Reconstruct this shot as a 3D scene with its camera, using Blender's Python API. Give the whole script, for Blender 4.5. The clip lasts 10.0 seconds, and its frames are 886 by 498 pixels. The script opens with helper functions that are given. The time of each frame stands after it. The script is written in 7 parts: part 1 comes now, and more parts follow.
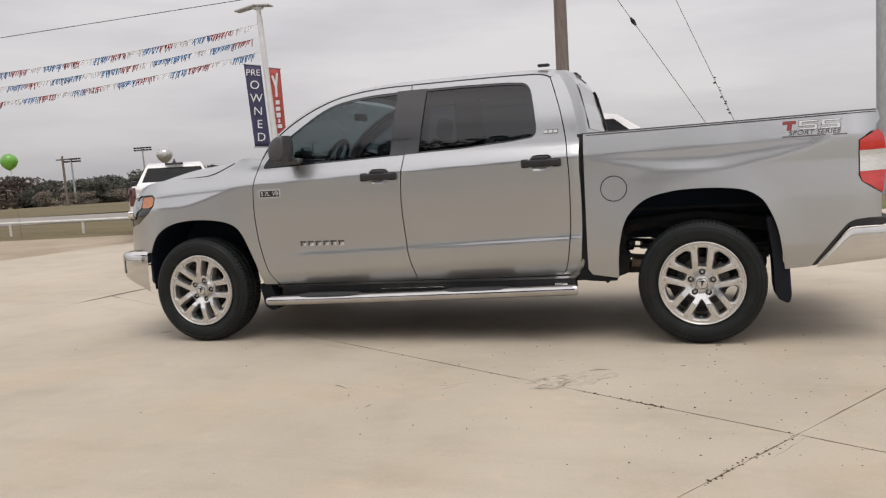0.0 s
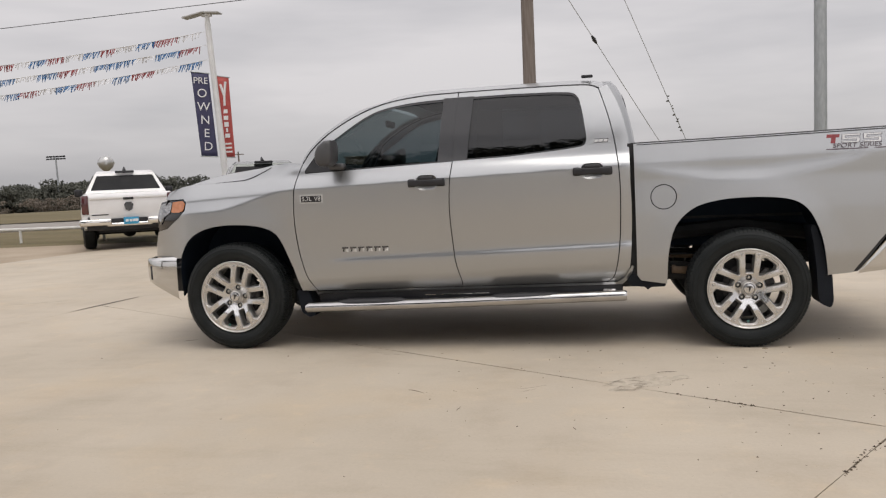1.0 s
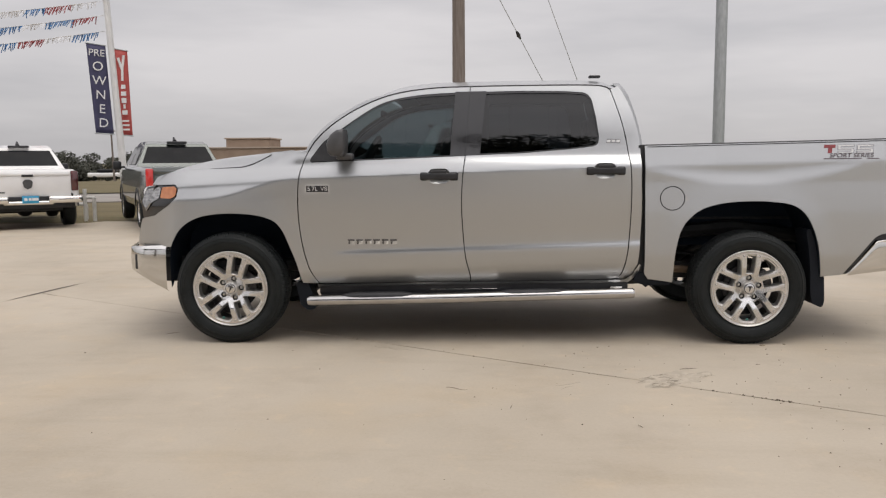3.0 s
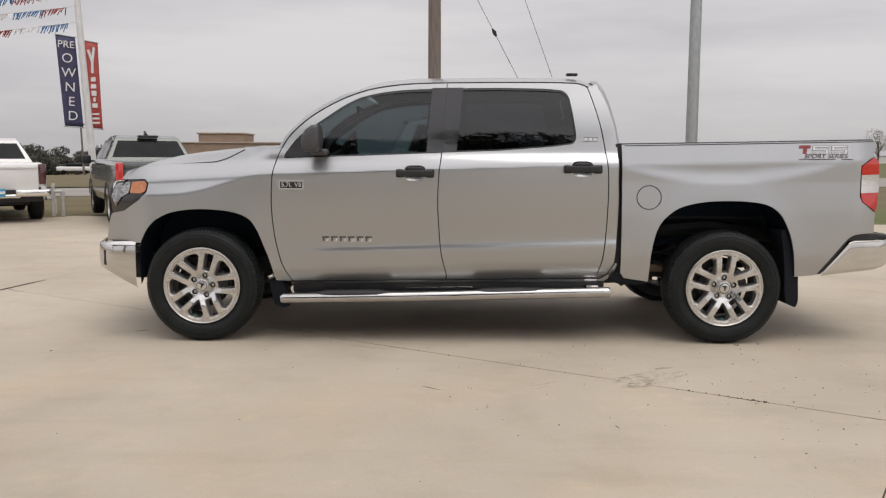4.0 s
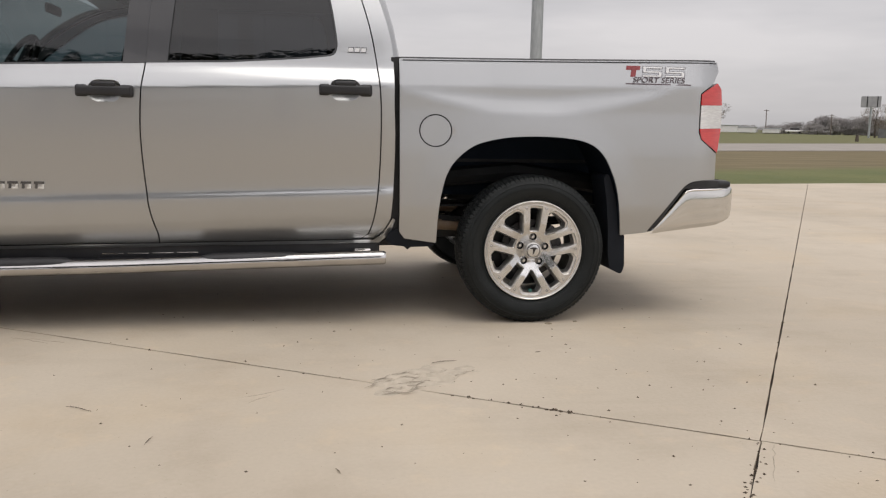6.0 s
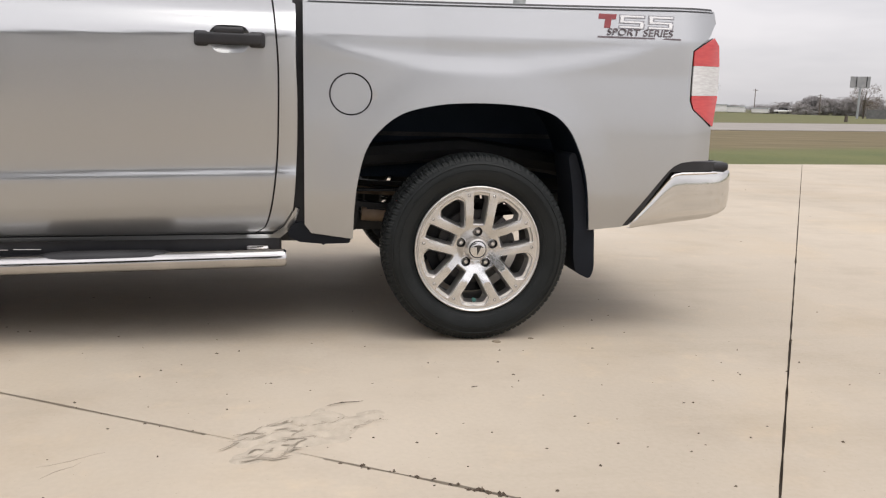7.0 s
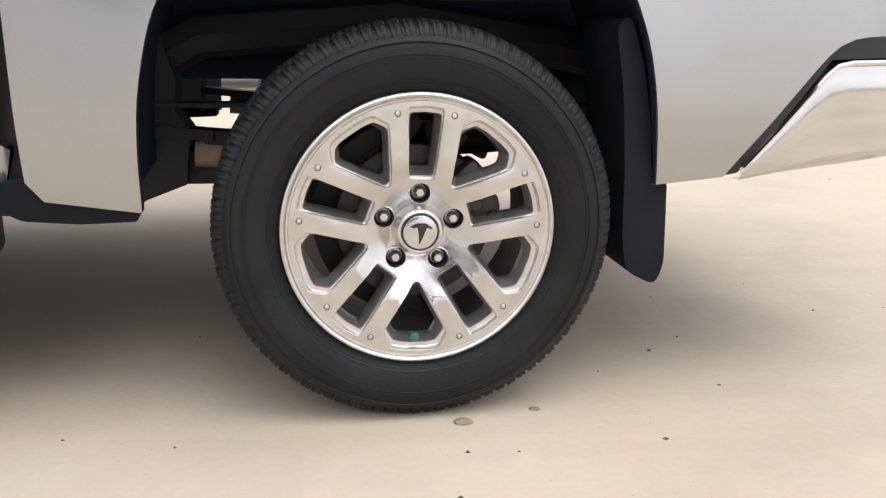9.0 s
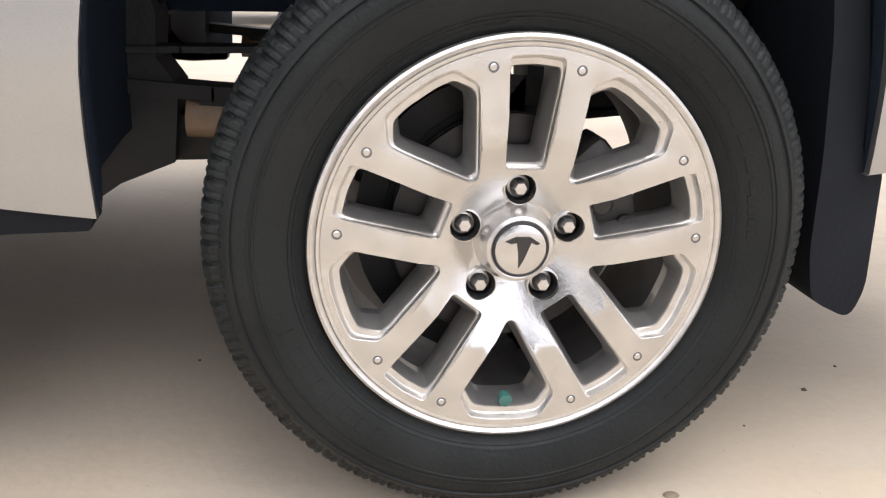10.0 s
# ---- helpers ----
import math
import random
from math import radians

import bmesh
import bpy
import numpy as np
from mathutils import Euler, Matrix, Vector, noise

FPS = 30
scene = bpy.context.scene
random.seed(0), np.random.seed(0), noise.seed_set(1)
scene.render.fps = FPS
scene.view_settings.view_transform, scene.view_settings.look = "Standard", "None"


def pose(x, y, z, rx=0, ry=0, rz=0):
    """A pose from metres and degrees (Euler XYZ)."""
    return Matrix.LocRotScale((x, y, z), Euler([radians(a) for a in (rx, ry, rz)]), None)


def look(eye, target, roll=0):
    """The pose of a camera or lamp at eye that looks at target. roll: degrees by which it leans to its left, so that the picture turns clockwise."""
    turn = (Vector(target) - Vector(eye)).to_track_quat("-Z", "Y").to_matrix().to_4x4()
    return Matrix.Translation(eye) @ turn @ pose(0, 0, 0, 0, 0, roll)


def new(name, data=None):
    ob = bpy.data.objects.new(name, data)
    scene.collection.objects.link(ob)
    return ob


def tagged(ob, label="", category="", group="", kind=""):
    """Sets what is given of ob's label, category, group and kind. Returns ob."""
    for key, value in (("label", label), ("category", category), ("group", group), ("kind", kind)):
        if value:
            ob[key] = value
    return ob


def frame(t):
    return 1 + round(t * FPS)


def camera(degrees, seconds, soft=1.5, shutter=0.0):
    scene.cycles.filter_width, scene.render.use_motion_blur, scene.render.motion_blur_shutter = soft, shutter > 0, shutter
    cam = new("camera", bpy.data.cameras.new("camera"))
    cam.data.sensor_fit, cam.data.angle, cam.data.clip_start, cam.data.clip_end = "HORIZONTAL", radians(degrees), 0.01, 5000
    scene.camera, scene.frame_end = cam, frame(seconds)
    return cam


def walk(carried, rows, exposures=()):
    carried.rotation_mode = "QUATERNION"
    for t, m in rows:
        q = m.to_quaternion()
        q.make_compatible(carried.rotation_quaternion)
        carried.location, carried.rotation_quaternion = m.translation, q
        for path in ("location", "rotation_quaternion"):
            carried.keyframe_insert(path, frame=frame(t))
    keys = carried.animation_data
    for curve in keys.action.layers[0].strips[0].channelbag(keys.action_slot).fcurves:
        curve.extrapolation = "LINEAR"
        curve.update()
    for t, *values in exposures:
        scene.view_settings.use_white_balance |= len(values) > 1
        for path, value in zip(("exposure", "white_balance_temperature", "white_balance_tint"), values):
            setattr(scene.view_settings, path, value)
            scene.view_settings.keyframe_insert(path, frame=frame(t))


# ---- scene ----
cam = camera(56.4, 10.0, soft=1.25)
PATH = [
    (0, (3.618, -5.506, 1.253), (3.05, -3.599, 1.052), -3.3),
    (0.5, (3.167, -5.612, 1.233), (2.711, -3.675, 1.033), -3.1),
    (1, (2.749, -5.754, 1.243), (2.367, -3.799, 1.067), -2.5),
    (1.5, (2.432, -5.786, 1.257), (2.146, -3.815, 1.074), -2.0),
    (2, (2.155, -5.77, 1.289), (1.933, -3.791, 1.099), -1.3),
    (2.5, (1.889, -5.809, 1.31), (1.761, -3.825, 1.096), -0.7),
    (3.8, (1.763, -5.816, 1.313), (1.714, -3.828, 1.102), 0.0),
    (4, (1.777, -5.757, 1.31), (1.755, -3.769, 1.09), 0.2),
    (4.5, (1.947, -5.504, 1.254), (1.984, -3.515, 1.045), 0.9),
    (5, (2.089, -5.167, 1.176), (2.128, -3.179, 0.956), 1.0),
    (5.5, (2.241, -4.708, 1.162), (2.437, -2.735, 0.9), 0.6),
    (6, (2.511, -4.274, 1.075), (2.825, -2.322, 0.774), 1.1),
    (6.2, (2.609, -4.109, 1.082), (2.93, -2.161, 0.761), 1.5),
    (7.5, (3.106, -2.853, 0.973), (3.459, -0.917, 0.614), 1.4),
    (8, (3.219, -2.359, 0.938), (3.576, -0.427, 0.564), 1.3),
    (8.5, (3.361, -1.921, 0.854), (3.709, 0.001, 0.423), 1.2),
    (9, (3.463, -1.529, 0.8), (3.808, 0.368, 0.269), 1.1),
    (9.5, (3.443, -1.198, 0.75), (3.815, 0.685, 0.189), 0.7),
    (10, (3.446, -0.948, 0.753), (3.738, 0.912, 0.087), 1.3),
]
walk(cam, [(t, look(eye, target, roll)) for t, eye, target, roll in PATH],
     [(0.0, 0.06, 6540, 10), (1.5, -0.02, 6540, 10), (4.5, 0.0, 6560, 10), (5.5, -0.06, 6580, 10), (6.0, 0.05, 6560, 10), (7.5, 0.46, 6400, 11), (8.0, 0.57, 6340, 11), (9.0, 0.75, 6300, 11), (10.0, 0.98, 6300, 12)])

# ---------------------------------------------------------------- world and sun
world = bpy.data.worlds.new("overcast_sky")
scene.world = world
world.use_nodes = True
wn, wl = world.node_tree.nodes, world.node_tree.links
wn.clear()


def wnode(kind, **values):
    n = wn.new(kind)
    for k, v in values.items():
        n.inputs[k.replace("_", " ")].default_value = v
    return n


SUN_EL, SUN_AZ = radians(52), radians(205)
sky = wn.new("ShaderNodeTexSky")
sky.sky_type, sky.sun_disc, sky.sun_elevation, sky.sun_rotation = "NISHITA", False, SUN_EL, SUN_AZ
w_out = wn.new("ShaderNodeOutputWorld")
w_co = wn.new("ShaderNodeTexCoord")
w_sep = wn.new("ShaderNodeSeparateXYZ")
wl.new(w_co.outputs["Generated"], w_sep.inputs[0])
# a cloud deck: brighter overhead, streaked towards the horizon
w_map = wn.new("ShaderNodeMapping")
w_map.inputs["Scale"].default_value = (1.0, 1.0, 5.5)
wl.new(w_co.outputs["Generated"], w_map.inputs[0])
w_noise = wnode("ShaderNodeTexNoise", Scale=1.7, Detail=5.0, Roughness=0.52)
wl.new(w_map.outputs[0], w_noise.inputs["Vector"])
w_ramp = wn.new("ShaderNodeValToRGB")
w_ramp.color_ramp.elements[0].position, w_ramp.color_ramp.elements[0].color = 0.34, (0.520, 0.512, 0.535, 1)
w_ramp.color_ramp.elements[1].position, w_ramp.color_ramp.elements[1].color = 0.66, (0.790, 0.760, 0.770, 1)
wl.new(w_noise.outputs["Fac"], w_ramp.inputs[0])
w_up = wn.new("ShaderNodeMapRange")
w_up.inputs["From Min"].default_value, w_up.inputs["From Max"].default_value = 0.0, 1.0
w_up.inputs["To Min"].default_value, w_up.inputs["To Max"].default_value = 0.84, 1.75
wl.new(w_sep.outputs["Z"], w_up.inputs["Value"])
w_mul = wn.new("ShaderNodeVectorMath")
w_mul.operation = "SCALE"
wl.new(w_ramp.outputs[0], w_mul.inputs[0])
# the deck is brighter on the sun's side
w_side = wn.new("ShaderNodeMapRange")
w_side.interpolation_type = "SMOOTHSTEP"
w_side.inputs["From Min"].default_value, w_side.inputs["From Max"].default_value = 0.10, -0.75
w_side.inputs["To Min"].default_value, w_side.inputs["To Max"].default_value = 1.0, 1.40
wl.new(w_sep.outputs["Y"], w_side.inputs["Value"])
w_both = wn.new("ShaderNodeMath")
w_both.operation = "MULTIPLY"
wl.new(w_up.outputs[0], w_both.inputs[0])
wl.new(w_side.outputs[0], w_both.inputs[1])
wl.new(w_both.outputs[0], w_mul.inputs["Scale"])
w_cloud = wn.new("ShaderNodeBackground")
w_cloud.inputs["Strength"].default_value = 1.0
wl.new(w_mul.outputs[0], w_cloud.inputs["Color"])
w_sky = wn.new("ShaderNodeBackground")
w_sky.inputs["Strength"].default_value = 0.05
wl.new(sky.outputs[0], w_sky.inputs["Color"])
w_mix = wn.new("ShaderNodeMixShader")
w_mix.inputs[0].default_value = 0.9
wl.new(w_sky.outputs[0], w_mix.inputs[1])
wl.new(w_cloud.outputs[0], w_mix.inputs[2])
wl.new(w_mix.outputs[0], w_out.inputs["Surface"])

sun_data = bpy.data.lights.new("sun", "SUN")
sun_data.energy, sun_data.angle, sun_data.color = 0.9, radians(40), (1.0, 0.95, 0.88)
sun = new("sun", sun_data)
sun.matrix_basis = look((5, -6, 22), (0, 0, 0))


# ---------------------------------------------------------------- materials
def surface(name, a, b, scale=6.0, rough=0.5, metal=0.0, bump=0.0, bscale=60.0, coat=0.0, rvar=0.0, fine=0.0, detail=5.0, stretch=(1, 1, 1), spec=0.5):
    """Two colours mixed by a broad and a fine noise, with relief."""
    m = bpy.data.materials.new(name)
    m.use_nodes = True
    n, l = m.node_tree.nodes, m.node_tree.links
    bs = n["Principled BSDF"]
    bs.inputs["Roughness"].default_value, bs.inputs["Metallic"].default_value = rough, metal
    bs.inputs["Coat Weight"].default_value, bs.inputs["Coat Roughness"].default_value = coat, 0.03
    bs.inputs["Specular IOR Level"].default_value = spec
    co = n.new("ShaderNodeTexCoord")
    mp = n.new("ShaderNodeMapping")
    mp.inputs["Scale"].default_value = stretch
    l.new(co.outputs["Object"], mp.inputs[0])
    t = n.new("ShaderNodeTexNoise")
    t.inputs["Scale"].default_value, t.inputs["Detail"].default_value = scale, detail
    l.new(mp.outputs[0], t.inputs["Vector"])
    f = n.new("ShaderNodeTexNoise")
    f.inputs["Scale"].default_value, f.inputs["Detail"].default_value = bscale, 4.0
    l.new(mp.outputs[0], f.inputs["Vector"])
    mr = n.new("ShaderNodeMapRange")
    mr.inputs["From Min"].default_value, mr.inputs["From Max"].default_value = 0.3, 0.7
    l.new(t.outputs["Fac"], mr.inputs["Value"])
    mx = n.new("ShaderNodeMix")
    mx.data_type = "RGBA"
    mx.inputs["A"].default_value, mx.inputs["B"].default_value = (*a, 1), (*b, 1)
    if fine:
        add = n.new("ShaderNodeMath")
        add.operation = "MULTIPLY_ADD"
        l.new(f.outputs["Fac"], add.inputs[0])
        add.inputs[1].default_value = fine
        off = n.new("ShaderNodeMath")
        off.operation = "SUBTRACT"
        l.new(mr.outputs[0], off.inputs[0])
        off.inputs[1].default_value = fine * 0.5
        l.new(off.outputs[0], add.inputs[2])
        add.use_clamp = True
        l.new(add.outputs[0], mx.inputs["Factor"])
    else:
        l.new(mr.outputs[0], mx.inputs["Factor"])
    l.new(mx.outputs["Result"], bs.inputs["Base Color"])
    if rvar:
        rr = n.new("ShaderNodeMapRange")
        rr.inputs["To Min"].default_value, rr.inputs["To Max"].default_value = rough - rvar, rough + rvar
        l.new(f.outputs["Fac"], rr.inputs["Value"])
        l.new(rr.outputs[0], bs.inputs["Roughness"])
    if bump:
        bp = n.new("ShaderNodeBump")
        bp.inputs["Strength"].default_value, bp.inputs["Distance"].default_value = bump, 0.01
        l.new(f.outputs["Fac"], bp.inputs["Height"])
        l.new(bp.outputs[0], bs.inputs["Normal"])
    return m


def tinted_glass(name, tint, rough=0.0, gloss=1.0, film=0.045):
    """A thin tinted pane: what passes is coloured by the tint, the rest mirrors by Fresnel."""
    m = bpy.data.materials.new(name)
    m.use_nodes = True
    n, l = m.node_tree.nodes, m.node_tree.links
    n.clear()
    out = n.new("ShaderNodeOutputMaterial")
    tr, gl, mx, lw, pw, ad = (n.new("ShaderNode" + k) for k in ("BsdfTransparent", "BsdfGlossy", "MixShader", "LayerWeight", "Math", "Math"))
    tr.inputs["Color"].default_value = (*tint, 1)
    gl.inputs["Roughness"].default_value = rough
    gl.inputs["Color"].default_value = (gloss, gloss, gloss, 1)
    lw.inputs["Blend"].default_value = 0.5
    pw.operation, ad.operation = "POWER", "MULTIPLY_ADD"
    pw.inputs[1].default_value, ad.inputs[1].default_value, ad.inputs[2].default_value = 5.0, 0.95 - film, film
    l.new(lw.outputs["Facing"], pw.inputs[0])
    l.new(pw.outputs[0], ad.inputs[0])
    l.new(ad.outputs[0], mx.inputs[0])
    l.new(tr.outputs[0], mx.inputs[1])
    l.new(gl.outputs[0], mx.inputs[2])
    l.new(mx.outputs[0], out.inputs["Surface"])
    return m


PAINT = surface("silver_paint", (0.405, 0.413, 0.418), (0.480, 0.488, 0.493), 900, 0.30, 0.88, coat=0.7, fine=0.6, bscale=2500)
# step chrome darkened in colour for the shaded ground it would mirror
STEP_CHROME = surface("shade_toned_chrome", (0.47, 0.46, 0.45), (0.56, 0.55, 0.54), 6, 0.09, 1.0, rvar=0.04, bscale=40)
BUMPER_CHROME = surface("bumper_chrome", (0.60, 0.595, 0.58), (0.68, 0.675, 0.66), 5, 0.07, 1.0, rvar=0.03, bscale=40)
CHROME = surface("chrome", (0.80, 0.78, 0.75), (0.84, 0.82, 0.79), 5, 0.06, 1.0, rvar=0.03, bscale=40)
ALLOY = surface("machined_alloy", (0.58, 0.575, 0.565), (0.70, 0.695, 0.685), 22, 0.21, 0.97, rvar=0.10, bscale=300, fine=0.7, bump=0.05)
ALLOY_CAST = surface("clear_coated_alloy", (0.60, 0.585, 0.56), (0.72, 0.70, 0.67), 40, 0.30, 0.85, rvar=0.06, bscale=90, fine=0.5)
ALLOY_DARK = surface("grey_alloy", (0.40, 0.395, 0.385), (0.52, 0.515, 0.50), 24, 0.32, 0.8, rvar=0.08, bscale=60, bump=0.1)
BARREL = surface("dark_rim_barrel", (0.09, 0.088, 0.085), (0.17, 0.165, 0.16), 18, 0.5, 0.3, rvar=0.08, bscale=60, bump=0.1)
BLACK = surface("black_plastic", (0.010, 0.010, 0.012), (0.022, 0.022, 0.025), 9, 0.5, 0, bump=0.08, bscale=400, rvar=0.08)
GLOSSBLACK = surface("gloss_black_trim", (0.012, 0.012, 0.014), (0.018, 0.018, 0.02), 12, 0.12, 0, coat=0.5)
LINER = surface("wheel_liner", (0.0150, 0.0215, 0.0320), (0.0190, 0.0265, 0.0385), 7, 0.95, 0, bump=0.3, bscale=90, spec=0.06)
CHASSIS = surface("underbody_steel", (0.0055, 0.0064, 0.0080), (0.0125, 0.0130, 0.0145), 8, 0.6, 0.1, bump=0.2, bscale=70)
RUBBER = surface("tyre_rubber", (0.0088, 0.0106, 0.0108), (0.0155, 0.0178, 0.0180), 7, 0.50, 0, bump=0.18, bscale=160, rvar=0.1, fine=0.4, spec=0.22)
FLAP = surface("mud_flap_rubber", (0.0085, 0.0105, 0.0145), (0.0120, 0.0145, 0.0195), 9, 0.6, 0, bump=0.1, bscale=120, spec=0.15)
RED_LENS = surface("red_lens", (0.50, 0.012, 0.012), (0.62, 0.03, 0.025), 18, 0.08, 0, coat=1.0, stretch=(1, 1, 6))
CLEAR_LENS = surface("clear_lens", (0.56, 0.55, 0.53), (0.78, 0.77, 0.75), 30, 0.1, 0.4, coat=1.0, stretch=(1, 1, 8))
HEADGLASS = surface("headlamp_glass", (0.16, 0.16, 0.165), (0.50, 0.50, 0.50), 22, 0.1, 0.7, coat=1.0, stretch=(1, 1, 3))
AMBER = surface("amber_lens", (0.40, 0.11, 0.02), (0.56, 0.19, 0.05), 20, 0.12, 0, coat=1.0)
GLASS_F = tinted_glass("front_side_glass", (0.20, 0.255, 0.27))
GLASS_R = tinted_glass("privacy_glass", (0.075, 0.085, 0.095), film=0.055)
GLASS_W = tinted_glass("windscreen_glass", (0.40, 0.46, 0.46))
CABIN = surface("cabin_trim", (0.030, 0.031, 0.034), (0.05, 0.05, 0.052), 9, 0.7, 0, bump=0.1, bscale=200)
SEAT = surface("grey_seat_cloth", (0.035, 0.036, 0.04), (0.06, 0.06, 0.064), 14, 0.9, 0, bump=0.3, bscale=350)
BRAKE = surface("brake_disc_steel", (0.035, 0.034, 0.034), (0.065, 0.062, 0.060), 20, 0.55, 0.5, stretch=(1, 1, 1))
RUST = surface("warm_worn_steel", (0.22, 0.15, 0.10), (0.33, 0.25, 0.18), 16, 0.6, 0.4)
MIRROR_GREY = surface("mirror_shell", (0.055, 0.055, 0.058), (0.075, 0.075, 0.078), 9, 0.35, 0, bump=0.05, bscale=300)
DECAL_RED = surface("decal_red", (0.22, 0.035, 0.04), (0.28, 0.05, 0.055), 30, 0.4)
DECAL_GREY = surface("decal_grey", (0.20, 0.20, 0.22), (0.26, 0.26, 0.28), 30, 0.4)
DECAL_DARK = surface("decal_dark", (0.10, 0.08, 0.09), (0.14, 0.11, 0.12), 30, 0.4)


# ---------------------------------------------------------------- mesh helpers
def thing(name, place, label, category, group="", kind=""):
    e = new(name)
    e.empty_display_size = 0.2
    e.location = place
    return tagged(e, label, category, group, kind)


def from_lists(name, verts, faces, material, parent=None, label="", smooth=True, normals=None):
    """A mesh object; verts are in world metres, or in the parent's own frame when the parent is turned (local)."""
    me = bpy.data.meshes.new(name)
    me.from_pydata([tuple(v) for v in verts], [], faces)
    me.materials.append(material)
    me.polygons.foreach_set("use_smooth", [smooth] * len(me.polygons))
    if normals is not None:
        me.normals_split_custom_set_from_vertices([tuple(v) for v in normals])
    me.update()
    ob = new(name, me)
    adopt(ob, parent)
    if label:
        ob["label"] = label
    return ob


LOCAL = set()


def adopt(ob, parent):
    if parent is None:
        return
    ob.parent = parent
    if parent.type == "EMPTY" and parent.name not in LOCAL:
        ob.location = -parent.location


def part(name, bm, material, parent=None, label="", smooth=True, sharp=35):
    me = bpy.data.meshes.new(name)
    bmesh.ops.recalc_face_normals(bm, faces=bm.faces)
    if smooth:
        for f in bm.faces:
            f.smooth = True
        for e in bm.edges:
            if len(e.link_faces) == 2 and e.calc_face_angle(0) > radians(sharp):
                e.smooth = False
    bm.to_mesh(me)
    bm.free()
    me.materials.append(material)
    ob = new(name, me)
    adopt(ob, parent)
    if label:
        ob["label"] = label
    return ob


def spline(pts, step=0.03, closed=False):
    """Catmull-Rom through the points, sampled about every step."""
    p = [Vector(q).to_3d() for q in pts]
    out, n = [], len(p)
    for i in range(n if closed else n - 1):
        a, b = p[i], p[(i + 1) % n]
        pa = p[(i - 1) % n] if closed or i else a + (a - b)
        pb = p[(i + 2) % n] if closed or i < n - 2 else b + (b - a)
        k = max(1, int((b - a).length / step))
        for j in range(k):
            t = j / k
            out.append(0.5 * ((2 * a) + (b - pa) * t + (2 * pa - 5 * a + 4 * b - pb) * t * t + (3 * a - pa - 3 * b + pb) * t ** 3))
    if not closed:
        out.append(p[-1])
    return [v.xy[:] if len(pts[0]) == 2 else v[:] for v in out]


def chain(*runs):
    """Joins runs of 2D points into one closed outline; each run is already sampled."""
    out = []
    for r in runs:
        for q in r:
            if not out or math.hypot(q[0] - out[-1][0], q[1] - out[-1][1]) > 1e-4:
                out.append((float(q[0]), float(q[1])))
    if math.hypot(out[0][0] - out[-1][0], out[0][1] - out[-1][1]) < 1e-4:
        out.pop()
    return out


def straight(a, b, step=0.04):
    k = max(1, int(math.hypot(b[0] - a[0], b[1] - a[1]) / step))
    return [(a[0] + (b[0] - a[0]) * j / k, a[1] + (b[1] - a[1]) * j / k) for j in range(k + 1)]


def poly(*pts, step=0.04):
    out = []
    for a, b in zip(pts, pts[1:]):
        out += straight(a, b, step)[:-1]
    return out + [pts[-1]]


def inside(px, pz, loop):
    lx, lz = np.array([q[0] for q in loop]), np.array([q[1] for q in loop])
    mx, mz = np.roll(lx, -1), np.roll(lz, -1)
    px, pz = np.asarray(px)[:, None], np.asarray(pz)[:, None]
    cross = ((lz > pz) != (mz > pz)) & (px < (mx - lx) * (pz - lz) / np.where(mz == lz, 1e-9, mz - lz) + lx)
    return cross.sum(1) % 2 == 1


def rounded(loop, r, n=4):
    """Rounds the corners of a closed polygon by about r."""
    out = []
    for i, c in enumerate(loop):
        a, b, c = Vector(loop[i - 1]), Vector(loop[(i + 1) % len(loop)]), Vector(c)
        ra, rb = min(r, (a - c).length * 0.45), min(r, (b - c).length * 0.45)
        p, q = c + (a - c).normalized() * ra, c + (b - c).normalized() * rb
        for j in range(n + 1):
            t = j / n
            out.append(tuple((1 - t) ** 2 * p + 2 * t * (1 - t) * c + t * t * q))
    return out


def flat_fill(loop, holes=(), step=0.05):
    """Triangles of a 2D region with holes: points and faces, the loops' points first."""
    from mathutils.geometry import delaunay_2d_cdt as cdt
    pts, edges, loops = [], [], [loop, *holes]
    for lp in loops:
        k = len(pts)
        pts += lp
        edges += [(k + i, k + (i + 1) % len(lp)) for i in range(len(lp))]
    fixed = np.array(pts)
    if step:
        x0, z0 = fixed.min(0)
        x1, z1 = fixed.max(0)
        gx, gz = np.meshgrid(np.arange(x0 + step / 2, x1, step), np.arange(z0 + step / 2, z1, step))
        gx, gz = gx.ravel(), gz.ravel()
        ok = inside(gx, gz, loop)
        for h in holes:
            ok &= ~inside(gx, gz, h)
        g = np.stack([gx[ok], gz[ok]], 1)
        if len(g):
            d = np.min(np.hypot(g[:, None, 0] - fixed[None, :, 0], g[:, None, 1] - fixed[None, :, 1]), 1)
            pts = pts + [tuple(q) for q in g[d > step * 0.45]]
    v, _, f, *_ = cdt([Vector(q) for q in pts], edges, [], 0, 1e-6)
    v = [tuple(q) for q in v]
    cen = np.array([np.mean([v[i] for i in t], 0) for t in f])
    ok = inside(cen[:, 0], cen[:, 1], loop)
    for h in holes:
        ok &= ~inside(cen[:, 0], cen[:, 1], h)
    return v, [t for t, k in zip(f, ok) if k]


YC = 1.03          # the truck's middle plane


